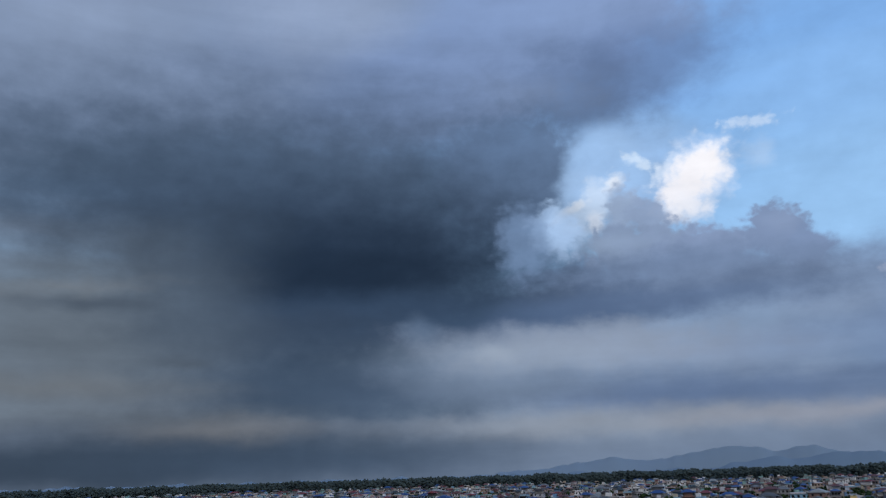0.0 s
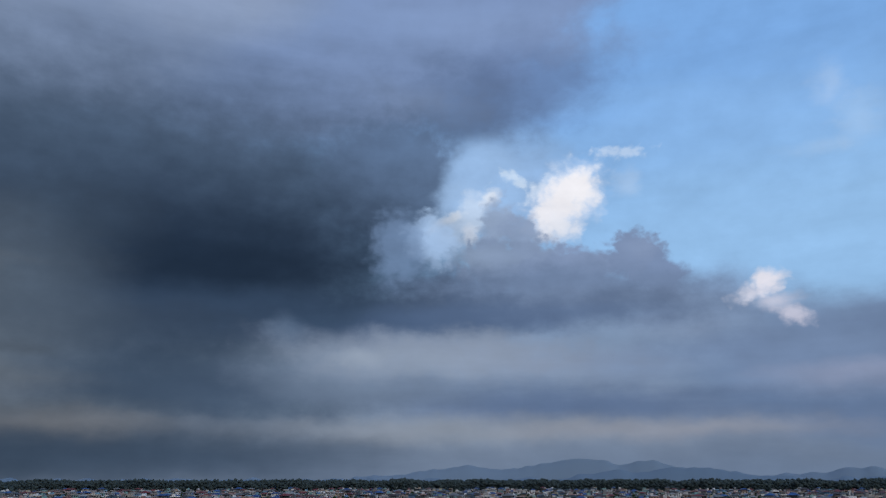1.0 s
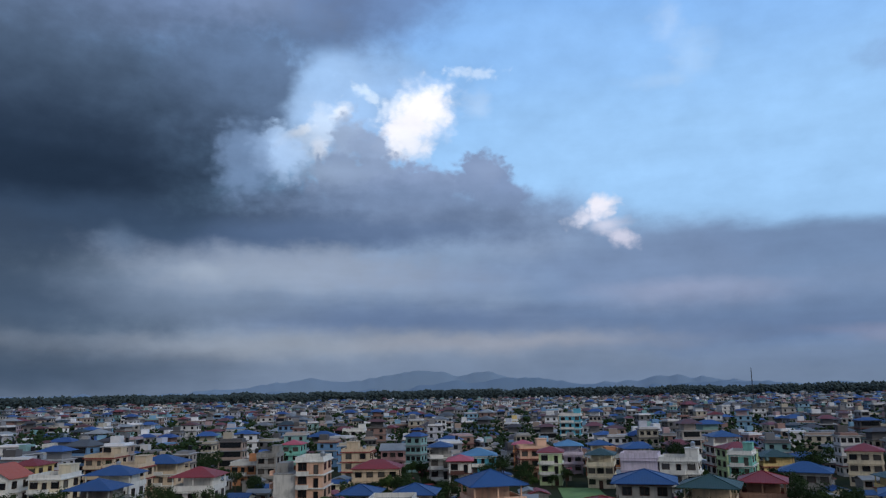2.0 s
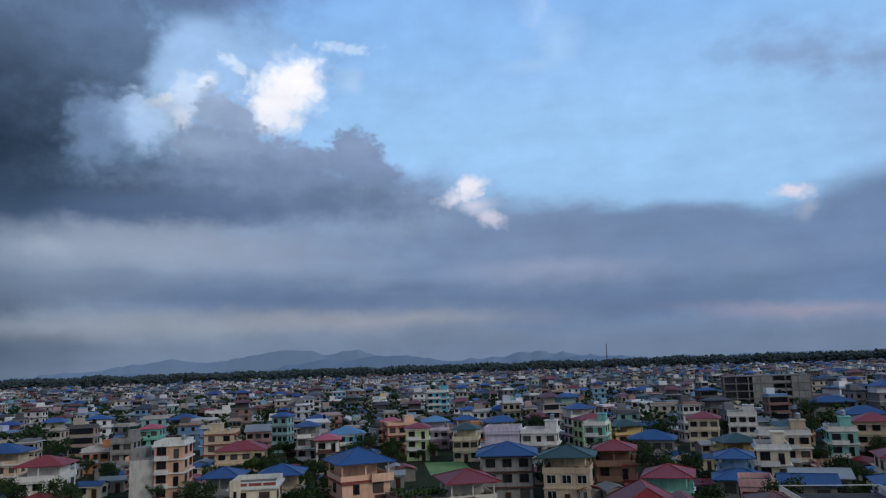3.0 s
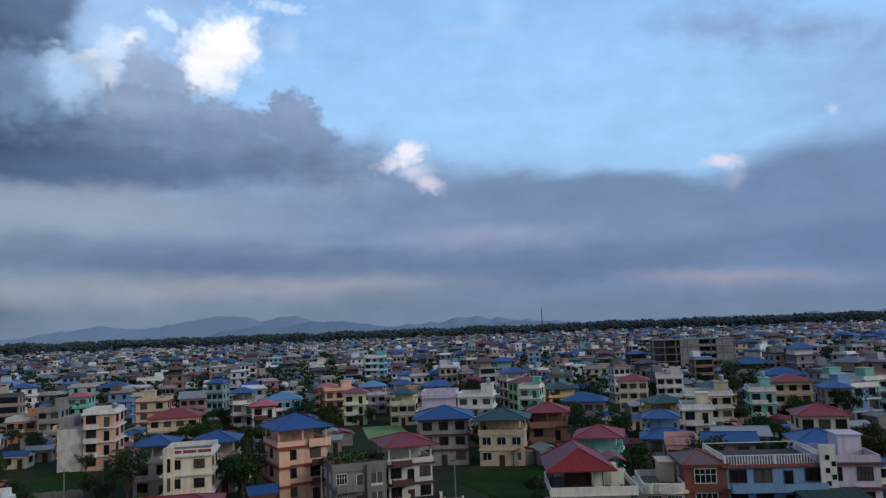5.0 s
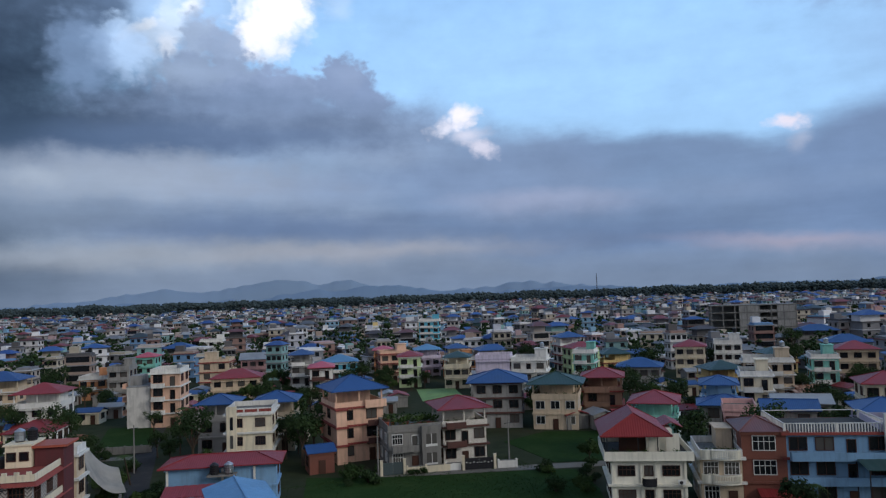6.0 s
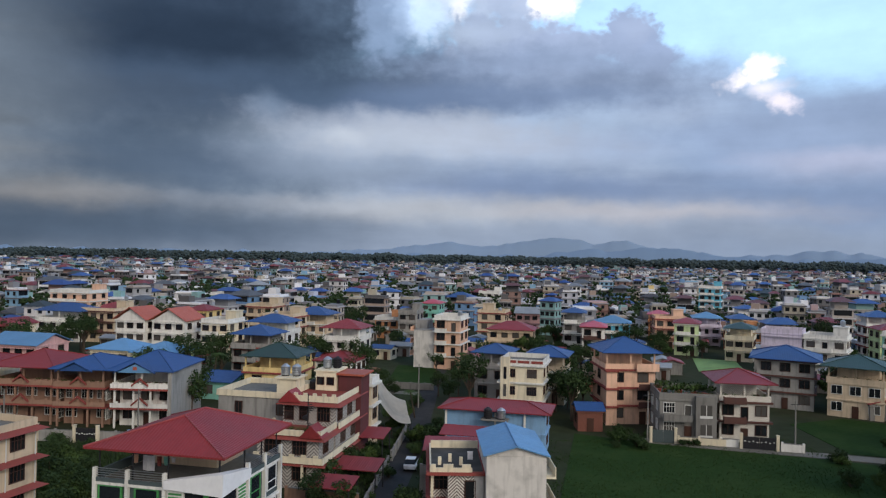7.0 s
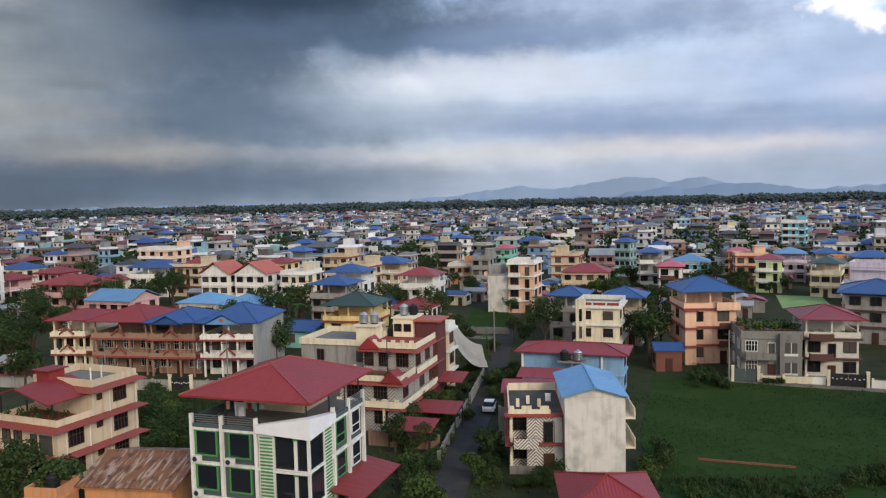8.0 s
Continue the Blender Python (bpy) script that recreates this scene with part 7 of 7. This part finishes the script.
bush(22.9, 77.4, 2, 0.66)
bush(20.7, 75.9, 0, 0.65)
bush(19.1, 71.2, 2, 0.89)
bush(20.5, 74.4, 2, 0.77)
bush(21.0, 75.2, 2, 0.66)
bush(23.0, 78.4, 1, 0.80)
bush(22.1, 74.8, 1, 0.73)
bush(23.0, 78.7, 0, 0.56)
bush(29.1, 64.6, 2, 0.62)
bush(34.9, 66.1, 1, 0.64)
bush(30.2, 64.2, 0, 0.52)
bush(24.8, 65.7, 0, 0.47)
bush(27.9, 69.0, 0, 0.57)
bush(33.3, 66.0, 0, 0.59)
bush(35.4, 65.0, 2, 0.41)
bush(41.5, 70.2, 1, 0.71)
bush(39.4, 70.5, 0, 0.76)
bush(32.1, 65.5, 0, 0.78)
bush(38.0, 69.1, 0, 0.71)
bush(22.7, 67.1, 2, 0.74)
bush(51.8, 108.9, 0, 0.43)
bush(48.1, 108.5, 0, 0.38)
bush(46.9, 108.4, 0, 0.44)
bush(49.3, 108.5, 0, 0.36)
bush(47.7, 109.1, 0, 0.40)
bush(49.1, 108.1, 1, 0.38)
bush(57.1, 67.0, 0, 0.77)
bush(55.7, 67.8, 1, 0.54)
bush(64.1, 67.4, 1, 0.80)
bush(58.0, 68.3, 2, 0.88)
bush(64.8, 69.6, 1, 0.77)
bush(62.8, 70.7, 1, 0.70)
bush(58.3, 71.6, 2, 0.73)
bush(57.4, 68.9, 2, 0.56)
bush(57.3, 66.6, 1, 0.55)
bush(65.4, 68.9, 1, 0.76)
bush(61.8, 68.4, 1, 0.76)
bush(61.1, 69.8, 0, 0.78)
bush(65.3, 97.6, 2, 0.72)
bush(67.6, 91.7, 1, 0.61)
bush(65.5, 98.6, 1, 0.70)
bush(59.7, 87.5, 1, 0.85)
bush(67.9, 89.4, 0, 0.64)
bush(71.5, 95.4, 1, 0.74)
bush(64.8, 88.8, 2, 0.54)
bush(64.8, 88.6, 2, 0.80)
bush(63.6, 85.5, 2, 0.74)
bush(69.6, 60.2, 2, 0.81)
bush(70.2, 64.0, 1, 0.75)
bush(65.1, 62.5, 1, 0.96)
bush(72.2, 61.4, 2, 0.96)
bush(66.7, 63.9, 2, 0.87)
bush(65.0, 62.4, 1, 0.61)
bush(65.2, 63.8, 0, 0.91)
bush(69.5, 62.3, 2, 0.85)
bush(6.7, 70.7, 0, 0.51)
bush(8.3, 71.1, 1, 0.53)
bush(7.2, 71.1, 0, 0.54)
bush(9.7, 71.1, 0, 0.51)
bush(8.9, 71.5, 1, 0.66)
bush(10.5, 72.1, 1, 0.71)
bush(3.8, 127.4, 2, 0.91)
bush(3.8, 151.6, 1, 1.00)
bush(5.2, 152.0, 0, 0.77)
bush(8.7, 137.4, 0, 0.91)
bush(5.7, 127.5, 2, 0.66)
bush(6.5, 131.4, 2, 0.94)
bush(4.7, 137.7, 0, 0.79)
bush(8.9, 140.0, 0, 0.78)
tree(-4.0, 89.1, 1, 0.55)
tree(-2.3, 81.8, 1, 0.5)
tree(-6.0, 82.0, 0, 0.5)
tree(1.7, 143.8, 0, 0.7)
tree(-1.1, 150.1, 1, 0.7)
tree(39.6, 124.5, 1, 0.5)
tree(47.4, 123.7, 0, 0.6)
palm(31.5, 139.2, 5.5)
palm(19.6, 164.6, 6)
palm(74.9, 59.8, 4.5)
palm(-31.7, 153.7, 7)
palm(7.8, 127.8, 5)
bush(-1.5, 76.0, 1, 0.53)
bush(4.0, 77.0, 2, 0.44)
bush(-1.2, 79.1, 0, 0.68)
bush(4.4, 80.1, 1, 0.39)
bush(-0.7, 82.2, 0, 0.46)
bush(0.0, 85.3, 2, 0.54)
bush(0.5, 88.4, 0, 0.45)
bush(0.7, 91.5, 1, 0.57)
bush(1.5, 94.6, 0, 0.54)
bush(7.0, 95.6, 0, 0.53)
bush(2.1, 97.7, 1, 0.41)
bush(7.7, 98.7, 0, 0.41)
bush(2.4, 100.8, 0, 0.46)
bush(8.3, 101.8, 1, 0.58)
bush(2.8, 103.9, 2, 0.50)
bush(9.1, 104.9, 1, 0.55)
bush(3.1, 107.0, 1, 0.49)
bush(9.1, 108.0, 1, 0.51)
bush(4.0, 110.1, 0, 0.42)
bush(9.7, 111.1, 0, 0.50)
bush(4.7, 113.2, 0, 0.64)
bush(9.9, 114.2, 2, 0.36)
bush(5.2, 116.3, 2, 0.58)
bush(10.7, 117.3, 1, 0.43)
bush(5.4, 119.4, 1, 0.73)
bush(10.9, 120.4, 1, 0.54)
bush(5.8, 122.5, 1, 0.43)
bush(11.7, 123.5, 1, 0.38)



def weeds(name, area, count, tall, leaf, label):
    """Loose blades and weeds over a stretch of ground."""
    r = random.Random(len(name) + count)
    x0, x1, y0, y1 = area
    v, f = [], []
    for _ in range(count):
        px, py = r.uniform(x0, x1), r.uniform(y0, y1)
        if abs(px - 0.3 - (py - 73) * 0.166) < 2.3:
            continue
        if noise.noise((px * 0.12, py * 0.12, 3)) + r.uniform(-0.5, 0.5) < 0:
            continue
        for _ in range(3):
            a, h = r.uniform(0, 6.3), tall * r.uniform(0.4, 1.3)
            dx, dy = math.cos(a), math.sin(a)
            k = len(v)
            v += [(px - dy * 0.07, py + dx * 0.07, 0.03), (px + dy * 0.07, py - dx * 0.07, 0.03), (px + dx * h * 0.5, py + dy * h * 0.5, h)]
            f.append((k, k + 1, k + 2))
    me = bpy.data.meshes.new(name)
    me.from_pydata(v, [], f)
    me.materials.append(leaf)
    tagged(new(name, me), label, "weeds", kind="stuff")


weeds("weeds", (19, 64, 54, 72), 9000, 0.6, LEAF, "rank weeds along the near edge of the field")
weeds("grass", (22, 66, 70, 112), 16000, 0.2, LEAF_FIELD, "short young rice blades in the field")
weeds("scrub", (-46, -24, 80, 112), 6000, 0.9, LEAF, "dense green scrub on an empty plot")
weeds("verge", (-8, 12, 60, 120), 3000, 0.4, LEAF_LIGHT, "grassy verge beside the lane")

# ---- the wider town ----
taken = []      # x, y, radius of what already stands
for ob in list(scene.objects):
    if ob.name.startswith(("house", "tree")):
        taken.append((ob.location.x, ob.location.y, 8.5 if ob.name.startswith("house") else 3.5))
for a, b, r in ((24, 75, 14), (35, 95, 15), (48, 84, 16), (58, 80, 14), (84, 110, 14), (7.5, 162, 7), (10, 172, 8), (12, 182, 7), (90, 178, 8), (98, 176, 9), (94, 190, 8), (104, 184, 6), (90, 190, 9), (96, 198, 7), (85, 186, 7), (92, 166, 7), (84, 160, 8), (92, 160, 8), (36, 66, 14), (0, 10, 42), (46, 58, 14), (62, 100, 9), (80, 97, 9)):
    taken.append((a, b, r))
for k in range(24):
    s = k / 23
    taken.append((-6 + 36 * s ** 1.2 - 2, 30 + 230 * s, 6.5))


def free(x, y, r):
    return all((x - a) ** 2 + (y - b) ** 2 > (r + c - 1.5) ** 2 for a, b, c in taken)


rng = random.Random(7)
for k in range(420):
    az, dist = radians(rng.uniform(-33, 64)), rng.uniform(118, 235)
    x, y = dist * math.sin(az), dist * math.cos(az)
    if (19 < math.degrees(az) < 31.5 and dist < 178) or (0 < math.degrees(az) < 7.5 and dist < 192):
        continue
    if free(x, y, -2.0) and noise.noise((x * 0.03, y * 0.03, 7)) > -0.12 and len(taken) < 420:
        tree(x, y, rng.randrange(4), rng.uniform(0.55, 1.0))
        taken.append((x, y, 1.5))
sheds = []
for k in range(260):
    az, dist = radians(rng.uniform(-32, 63)), rng.uniform(140, 240)
    x, y = dist * math.sin(az), dist * math.cos(az)
    if len(taken) > 520 or not free(x, y, -0.5) or (19 < math.degrees(az) < 31.5 and dist < 178) or (0 < math.degrees(az) < 7.5 and dist < 192):
        continue
    taken.append((x, y, 4.5))
    turn = -19 + rng.choice((0, 90)) + rng.uniform(-8, 8)
    if len(sheds) < 4:
        wall, sheet, said = (("grey", "grey", "grey"), ("brick", "rust", "rusty"), ("cream", "blue", "blue"), ("concrete", "red", "red"))[len(sheds)]
        sheds.append(house(x, y, turn, 5.5, 4.5, 1, wall, "gable", sheet, "", f"low shed with a {said} sheet-metal roof", bays=2, rise=0.8, over=0.4, s=2.5, fine=False, group="low sheds", category="shed", blank="left"))
    else:
        copy_thing(sheds[k % 4], pose(x, y, 0, 0, 0, turn))
mid_kinds = []
for wall, roof, sheet, trim, top, n in (
        ("cream", "hip", "blue", "", "open", 3), ("white", "hip", "red", "red", "closed", 3), ("peach", "flat", "", "red", "closed", 3), ("grey", "flat", "", "", "closed", 3),
        ("pink", "hip", "red", "white", "open", 3), ("yellow", "hip", "green", "red", "open", 2), ("mint", "flat", "", "white", "closed", 3), ("white", "flat", "", "", "closed", 4),
        ("concrete", "hip", "blue", "", "open", 3), ("beige", "hip", "red", "brown", "open", 3), ("blue", "flat", "", "white", "closed", 3), ("orange", "flat", "", "white", "closed", 2),
        ("cream", "gable", "red", "", "closed", 2), ("lilac", "hip", "paleblue", "", "open", 3), ("palegreen", "hip", "red", "", "closed", 3), ("grey", "gable", "grey", "", "closed", 2),
        ("white", "hip", "blue", "red", "open", 4), ("beige", "flat", "", "red", "closed", 3), ("brick", "flat", "", "", "closed", 2), ("turquoise", "hip", "blue", "white", "closed", 2)):
    mid_kinds.append((wall, roof, sheet, trim, top, n))
roofs_said = {"hip": "hipped sheet-metal roof", "gable": "gabled sheet-metal roof", "flat": "flat roof behind a parapet"}
walls_said = {"grey": "bare cement", "concrete": "raw concrete", "brick": "red brick", "mint": "mint green", "palegreen": "pale green", "lilac": "pale lilac", "blue": "sky blue"}
mid_first = {}
far_slots = []
count = 0
angle = radians(-19)
for j in range(-10, 140):
    for i in range(-125, 160):
        gx, gy = i * 12.2 + rng.uniform(-2.6, 2.6), j * 12.8 + rng.uniform(-2.6, 2.6) + (5 if i % 4 == 0 else 0)
        x, y = gx * math.cos(angle) - gy * math.sin(angle), gx * math.sin(angle) + gy * math.cos(angle)
        dist, az = math.hypot(x, y), math.degrees(math.atan2(x, y))
        if not (-37 < az < 68) or dist < (205 if az < 40 else 130) or dist > 1500:
            continue
        if rng.random() < 0.24 + 0.26 * (noise.noise((x * 0.006, y * 0.006, 0)) + 0.2):
            if dist < 300 and free(x, y, 3):
                tree(x, y, rng.randrange(4), rng.uniform(0.7, 1.15))
            elif dist > 300:
                far_slots.append((x, y, dist, "tree"))
            continue
        turn = math.degrees(angle) + rng.choice((0, 0, 0, 90, -90)) * (1 if rng.random() < 0.4 else 0) + rng.uniform(-5, 5)
        if dist < 262:
            if not free(x, y, 6):
                continue
            k = rng.randrange(len(mid_kinds))
            wall, roof, sheet, trim, top, n = mid_kinds[k]
            if k not in mid_first:
                lab = f"{walls_said.get(wall, wall)} {['one', 'two', 'three', 'four'][n - 1]}-storey house, {(sheet + ' ') if sheet else ''}{roofs_said[roof]}"
                mid_first[k] = house(x, y, turn, 7.2 + 1.1 * (k % 3), 8 + k % 2, n, wall, roof, sheet, trim, lab, top, balcony=0.6 if k % 2 else 0, deep=k % 3 == 1, bays=3, fine=False, group="town houses", tower=roof == "flat", blank="left" if k % 3 == 0 else "")
            else:
                copy_thing(mid_first[k], pose(x, y, 0, 0, 0, turn))
            if roof == "flat" and count % 2:
                water_tank(pose(x, y, 0, 0, 0, turn) @ pose(-1.8, 2.2, n * 3.0 + 0.36), "steel" if count % 3 else "black")
            count += 1
        else:
            if free(x, y, 5):
                far_slots.append((x, y, dist, "house"))


def raw_box(v, f, mi, cx, cy, c, s, x0, x1, y0, y1, z0, z1, slot):
    k = len(v)
    for px, py, pz in ((x0, y0, z0), (x1, y0, z0), (x1, y1, z0), (x0, y1, z0), (x0, y0, z1), (x1, y0, z1), (x1, y1, z1), (x0, y1, z1)):
        v.append((cx + px * c - py * s, cy + px * s + py * c, pz))
    for q in ((4, 5, 6, 7), (0, 1, 5, 4), (1, 2, 6, 5), (2, 3, 7, 6), (3, 0, 4, 7)):
        f.append(tuple(k + a for a in q))
        mi.append(slot)


def raw_pane(v, f, mi, cx, cy, c, s, p, q, z0, z1):
    k = len(v)
    for (px, py), pz in ((p, z0), (q, z0), (q, z1), (p, z1)):
        v.append((cx + px * c - py * s, cy + px * s + py * c, pz))
    f.append((k, k + 1, k + 2, k + 3))
    mi.append(3)


v, f, mi = [], [], []
for x, y, dist, what in far_slots:
    if what != "house":
        continue
    a = angle + rng.choice((0, 0, 0, math.pi / 2)) + rng.uniform(-0.3, 0.3)
    c, s = math.cos(a), math.sin(a)
    w, d, n = rng.uniform(4.6, 9.8), rng.uniform(5, 10), rng.choice((1, 1, 1, 2, 2, 2, 3, 3, 4))
    h = n * 3.0
    raw_box(v, f, mi, x, y, c, s, -w / 2, w / 2, -d / 2, d / 2, 0, h, 0)
    for k in range(1, n + 1):
        if dist < 900 or k == n:
            raw_box(v, f, mi, x, y, c, s, -w / 2 - 0.5, w / 2 + 0.5, -d / 2 - 0.5, d / 2 + 0.5, k * 3 - 0.15, k * 3 + 0.15, 2)
    deep = rng.random() < 0.35
    for k in range(n):
        nb = rng.choice((2, 3))
        # gallery shade put in as one wide dark pane, the wall stays flat
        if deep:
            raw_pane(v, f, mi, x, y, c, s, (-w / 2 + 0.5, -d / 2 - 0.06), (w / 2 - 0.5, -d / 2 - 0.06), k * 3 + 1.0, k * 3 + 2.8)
        else:
            for i in range(nb):
                u = -w / 2 + w * (i + 0.5) / nb
                raw_pane(v, f, mi, x, y, c, s, (u - 0.7, -d / 2 - 0.06), (u + 0.7, -d / 2 - 0.06), k * 3 + 1, k * 3 + 2.4)
        if dist < 1100:
            for i in range(2):
                u = -d / 2 + d * (i + 0.5) / 2
                for e in (-w / 2 - 0.06, w / 2 + 0.06):
                    raw_pane(v, f, mi, x, y, c, s, (e, u - 0.6), (e, u + 0.6), k * 3 + 1, k * 3 + 2.4)
    roof = rng.random()
    if roof < 0.38:
        lift = 0.2 if rng.random() < 0.5 else 2.6
        if lift > 1:
            raw_box(v, f, mi, x, y, c, s, -w / 2 + 1.2, w / 2 - 1.2, -d / 2 + 2, d / 2, h, h + lift, 0)
        k = len(v)
        o = 0.8
        r = min(w, d) * 0.24
        for px, py, pz in ((-w / 2 - o, -d / 2 - o, 0), (w / 2 + o, -d / 2 - o, 0), (w / 2 + o, d / 2 + o, 0), (-w / 2 - o, d / 2 + o, 0), (-w / 5, 0, r), (w / 5, 0, r)):
            v.append((x + px * c - py * s, y + px * s + py * c, h + lift + pz))
        for q in ((k, k + 1, k + 5, k + 4), (k + 2, k + 3, k + 4, k + 5), (k + 3, k, k + 4), (k + 1, k + 2, k + 5), (k + 3, k + 2, k + 1, k)):
            f.append(q)
            mi.append(1)
    else:
        raw_box(v, f, mi, x, y, c, s, -w / 2 + 0.3, w / 2 - 0.3, -d / 2 + 0.3, d / 2 - 0.3, h, h + 0.9, 0)
        if rng.random() < 0.6:
            raw_box(v, f, mi, x, y, c, s, -w / 2 + 0.6, -w / 2 + 3.6, 0, d / 2 - 0.6, h, h + 3.0, 0)
        if rng.random() < 0.3:
            raw_box(v, f, mi, x, y, c, s, w / 2 - 2, w / 2 - 1, 1, 2, h, h + 2.4, 3)
FAR_WALL = random_paint("far house paints", [srgb(*q) for q in ((238, 238, 240), (186, 176, 168), (150, 152, 158), (192, 164, 166), (194, 184, 166), (116, 118, 124), (136, 178, 206), (200, 202, 214), (140, 178, 178), (154, 124, 116), (246, 246, 250), (102, 102, 106), (136, 136, 140), (220, 218, 218), (172, 152, 140), (114, 154, 196), (96, 94, 96), (170, 168, 168), (240, 240, 244))])
FAR_ROOF = random_paint("far roof sheets", [srgb(*q) for q in ((48, 86, 150), (132, 56, 60), (54, 66, 72), (126, 58, 62), (126, 130, 136), (44, 80, 146), (108, 66, 66), (92, 96, 102), (58, 100, 166), (164, 168, 172), (74, 64, 64))], 0.6)
FAR_TRIM = random_paint("far floor bands", [srgb(*q) for q in ((196, 196, 200), (128, 88, 86), (142, 142, 146), (170, 166, 164), (112, 108, 108))])
me = bpy.data.meshes.new("far_town")
me.from_pydata(v, [], f)
for m in (FAR_WALL, FAR_ROOF, FAR_TRIM, GLASS):
    me.materials.append(m)
me.polygons.foreach_set("material_index", mi)
tagged(new("far_town", me), "dense far quarter of small many-coloured concrete houses", "town", kind="stuff")


def clump_mesh(name, spots, leaf, rough, near=0):
    """Far crowns, each a heap of broken leaf masses."""
    v, f = [], []
    r = random.Random(5)
    for x, y, h, w in spots:
        close = math.hypot(x, y) < near
        for _ in range(rough * 4 if close else rough):
            cx, cy, cz = x + r.gauss(0, w * 0.4), y + r.gauss(0, w * 0.4), h * r.uniform(0.25, 0.92)
            q = w * r.uniform(0.22, 0.42) * (0.5 if close else 1)
            k = len(v)
            for a in range(5):
                t = 2 * math.pi * a / 5 + r.uniform(-0.4, 0.4)
                v.append((cx + q * math.cos(t) * r.uniform(0.7, 1.3), cy + q * math.sin(t) * r.uniform(0.7, 1.3), cz + q * r.uniform(-0.35, 0.2)))
            v.append((cx + r.uniform(-1, 1) * q * 0.4, cy + r.uniform(-1, 1) * q * 0.4, cz + q * r.uniform(0.6, 1.0)))
            v.append((cx, cy, cz - q * 0.8))
            for a in range(5):
                f += [(k + a, k + (a + 1) % 5, k + 5), (k + (a + 1) % 5, k + a, k + 6)]
    me = bpy.data.meshes.new(name)
    me.from_pydata(v, [], f)
    me.materials.append(leaf)
    me.polygons.foreach_set("use_smooth", [True] * len(me.polygons))
    return new(name, me)


spots = [(x, y, rng.uniform(6, 11), rng.uniform(4, 7)) for x, y, dist, what in far_slots if what == "tree"]
spots += [(x + rng.uniform(4, 9), y + rng.uniform(4, 9), rng.uniform(6, 11), rng.uniform(3.5, 5.5)) for x, y, dist, what in far_slots if what == "house" and rng.random() < 0.95]
tagged(clump_mesh("far_trees", spots, LEAF, 6, 480), "dark tree crowns scattered among far houses", "trees", kind="stuff")
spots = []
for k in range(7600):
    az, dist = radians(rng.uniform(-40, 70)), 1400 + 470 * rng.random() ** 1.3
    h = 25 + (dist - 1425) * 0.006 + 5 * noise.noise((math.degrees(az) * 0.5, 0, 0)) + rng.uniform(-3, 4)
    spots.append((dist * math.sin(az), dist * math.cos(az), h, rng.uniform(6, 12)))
tagged(clump_mesh("forest", spots, LEAF_HAZED, 8), "long dark belt of forest behind the town", "forest", kind="stuff")


# ---- mountains, the haze painted into their colour ----
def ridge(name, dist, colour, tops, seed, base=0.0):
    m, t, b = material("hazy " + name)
    # pale blue base colour stands in for the air before the range
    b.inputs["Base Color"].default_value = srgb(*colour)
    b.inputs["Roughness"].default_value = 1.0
    bm = bmesh.new()
    prev = None
    for k in range(0, 441):
        az = -42 + k * 0.255
        el = base
        for c, w, h in tops:
            el = max(el, h * math.exp(-((az - c) / w) ** 2))
        el += 0.24 * noise.noise((az * 0.45, seed, 0)) + 0.2 * noise.noise((az * 1.1, seed, 4)) + 0.07 * noise.noise((az * 4.5, seed, 6))
        a = radians(az)
        z = 28 + dist * math.tan(radians(el))
        row = [bm.verts.new((r * math.sin(a), r * math.cos(a), q)) for r, q in ((dist, 0), (dist + 60, z * 0.55 + 4 * noise.noise((az, 9, 2))), (dist + 150, max(z, 1)), (dist + 300, 0))]
        if prev:
            for i in range(2):
                bm.faces.new((prev[i], row[i], row[i + 1], prev[i + 1]))
        prev = row
    for q in bm.faces:
        q.smooth = True
    return tagged(part("mountain_range", bm, m), "mountain range in painted haze blue under the clouds", "mountains", kind="structure")


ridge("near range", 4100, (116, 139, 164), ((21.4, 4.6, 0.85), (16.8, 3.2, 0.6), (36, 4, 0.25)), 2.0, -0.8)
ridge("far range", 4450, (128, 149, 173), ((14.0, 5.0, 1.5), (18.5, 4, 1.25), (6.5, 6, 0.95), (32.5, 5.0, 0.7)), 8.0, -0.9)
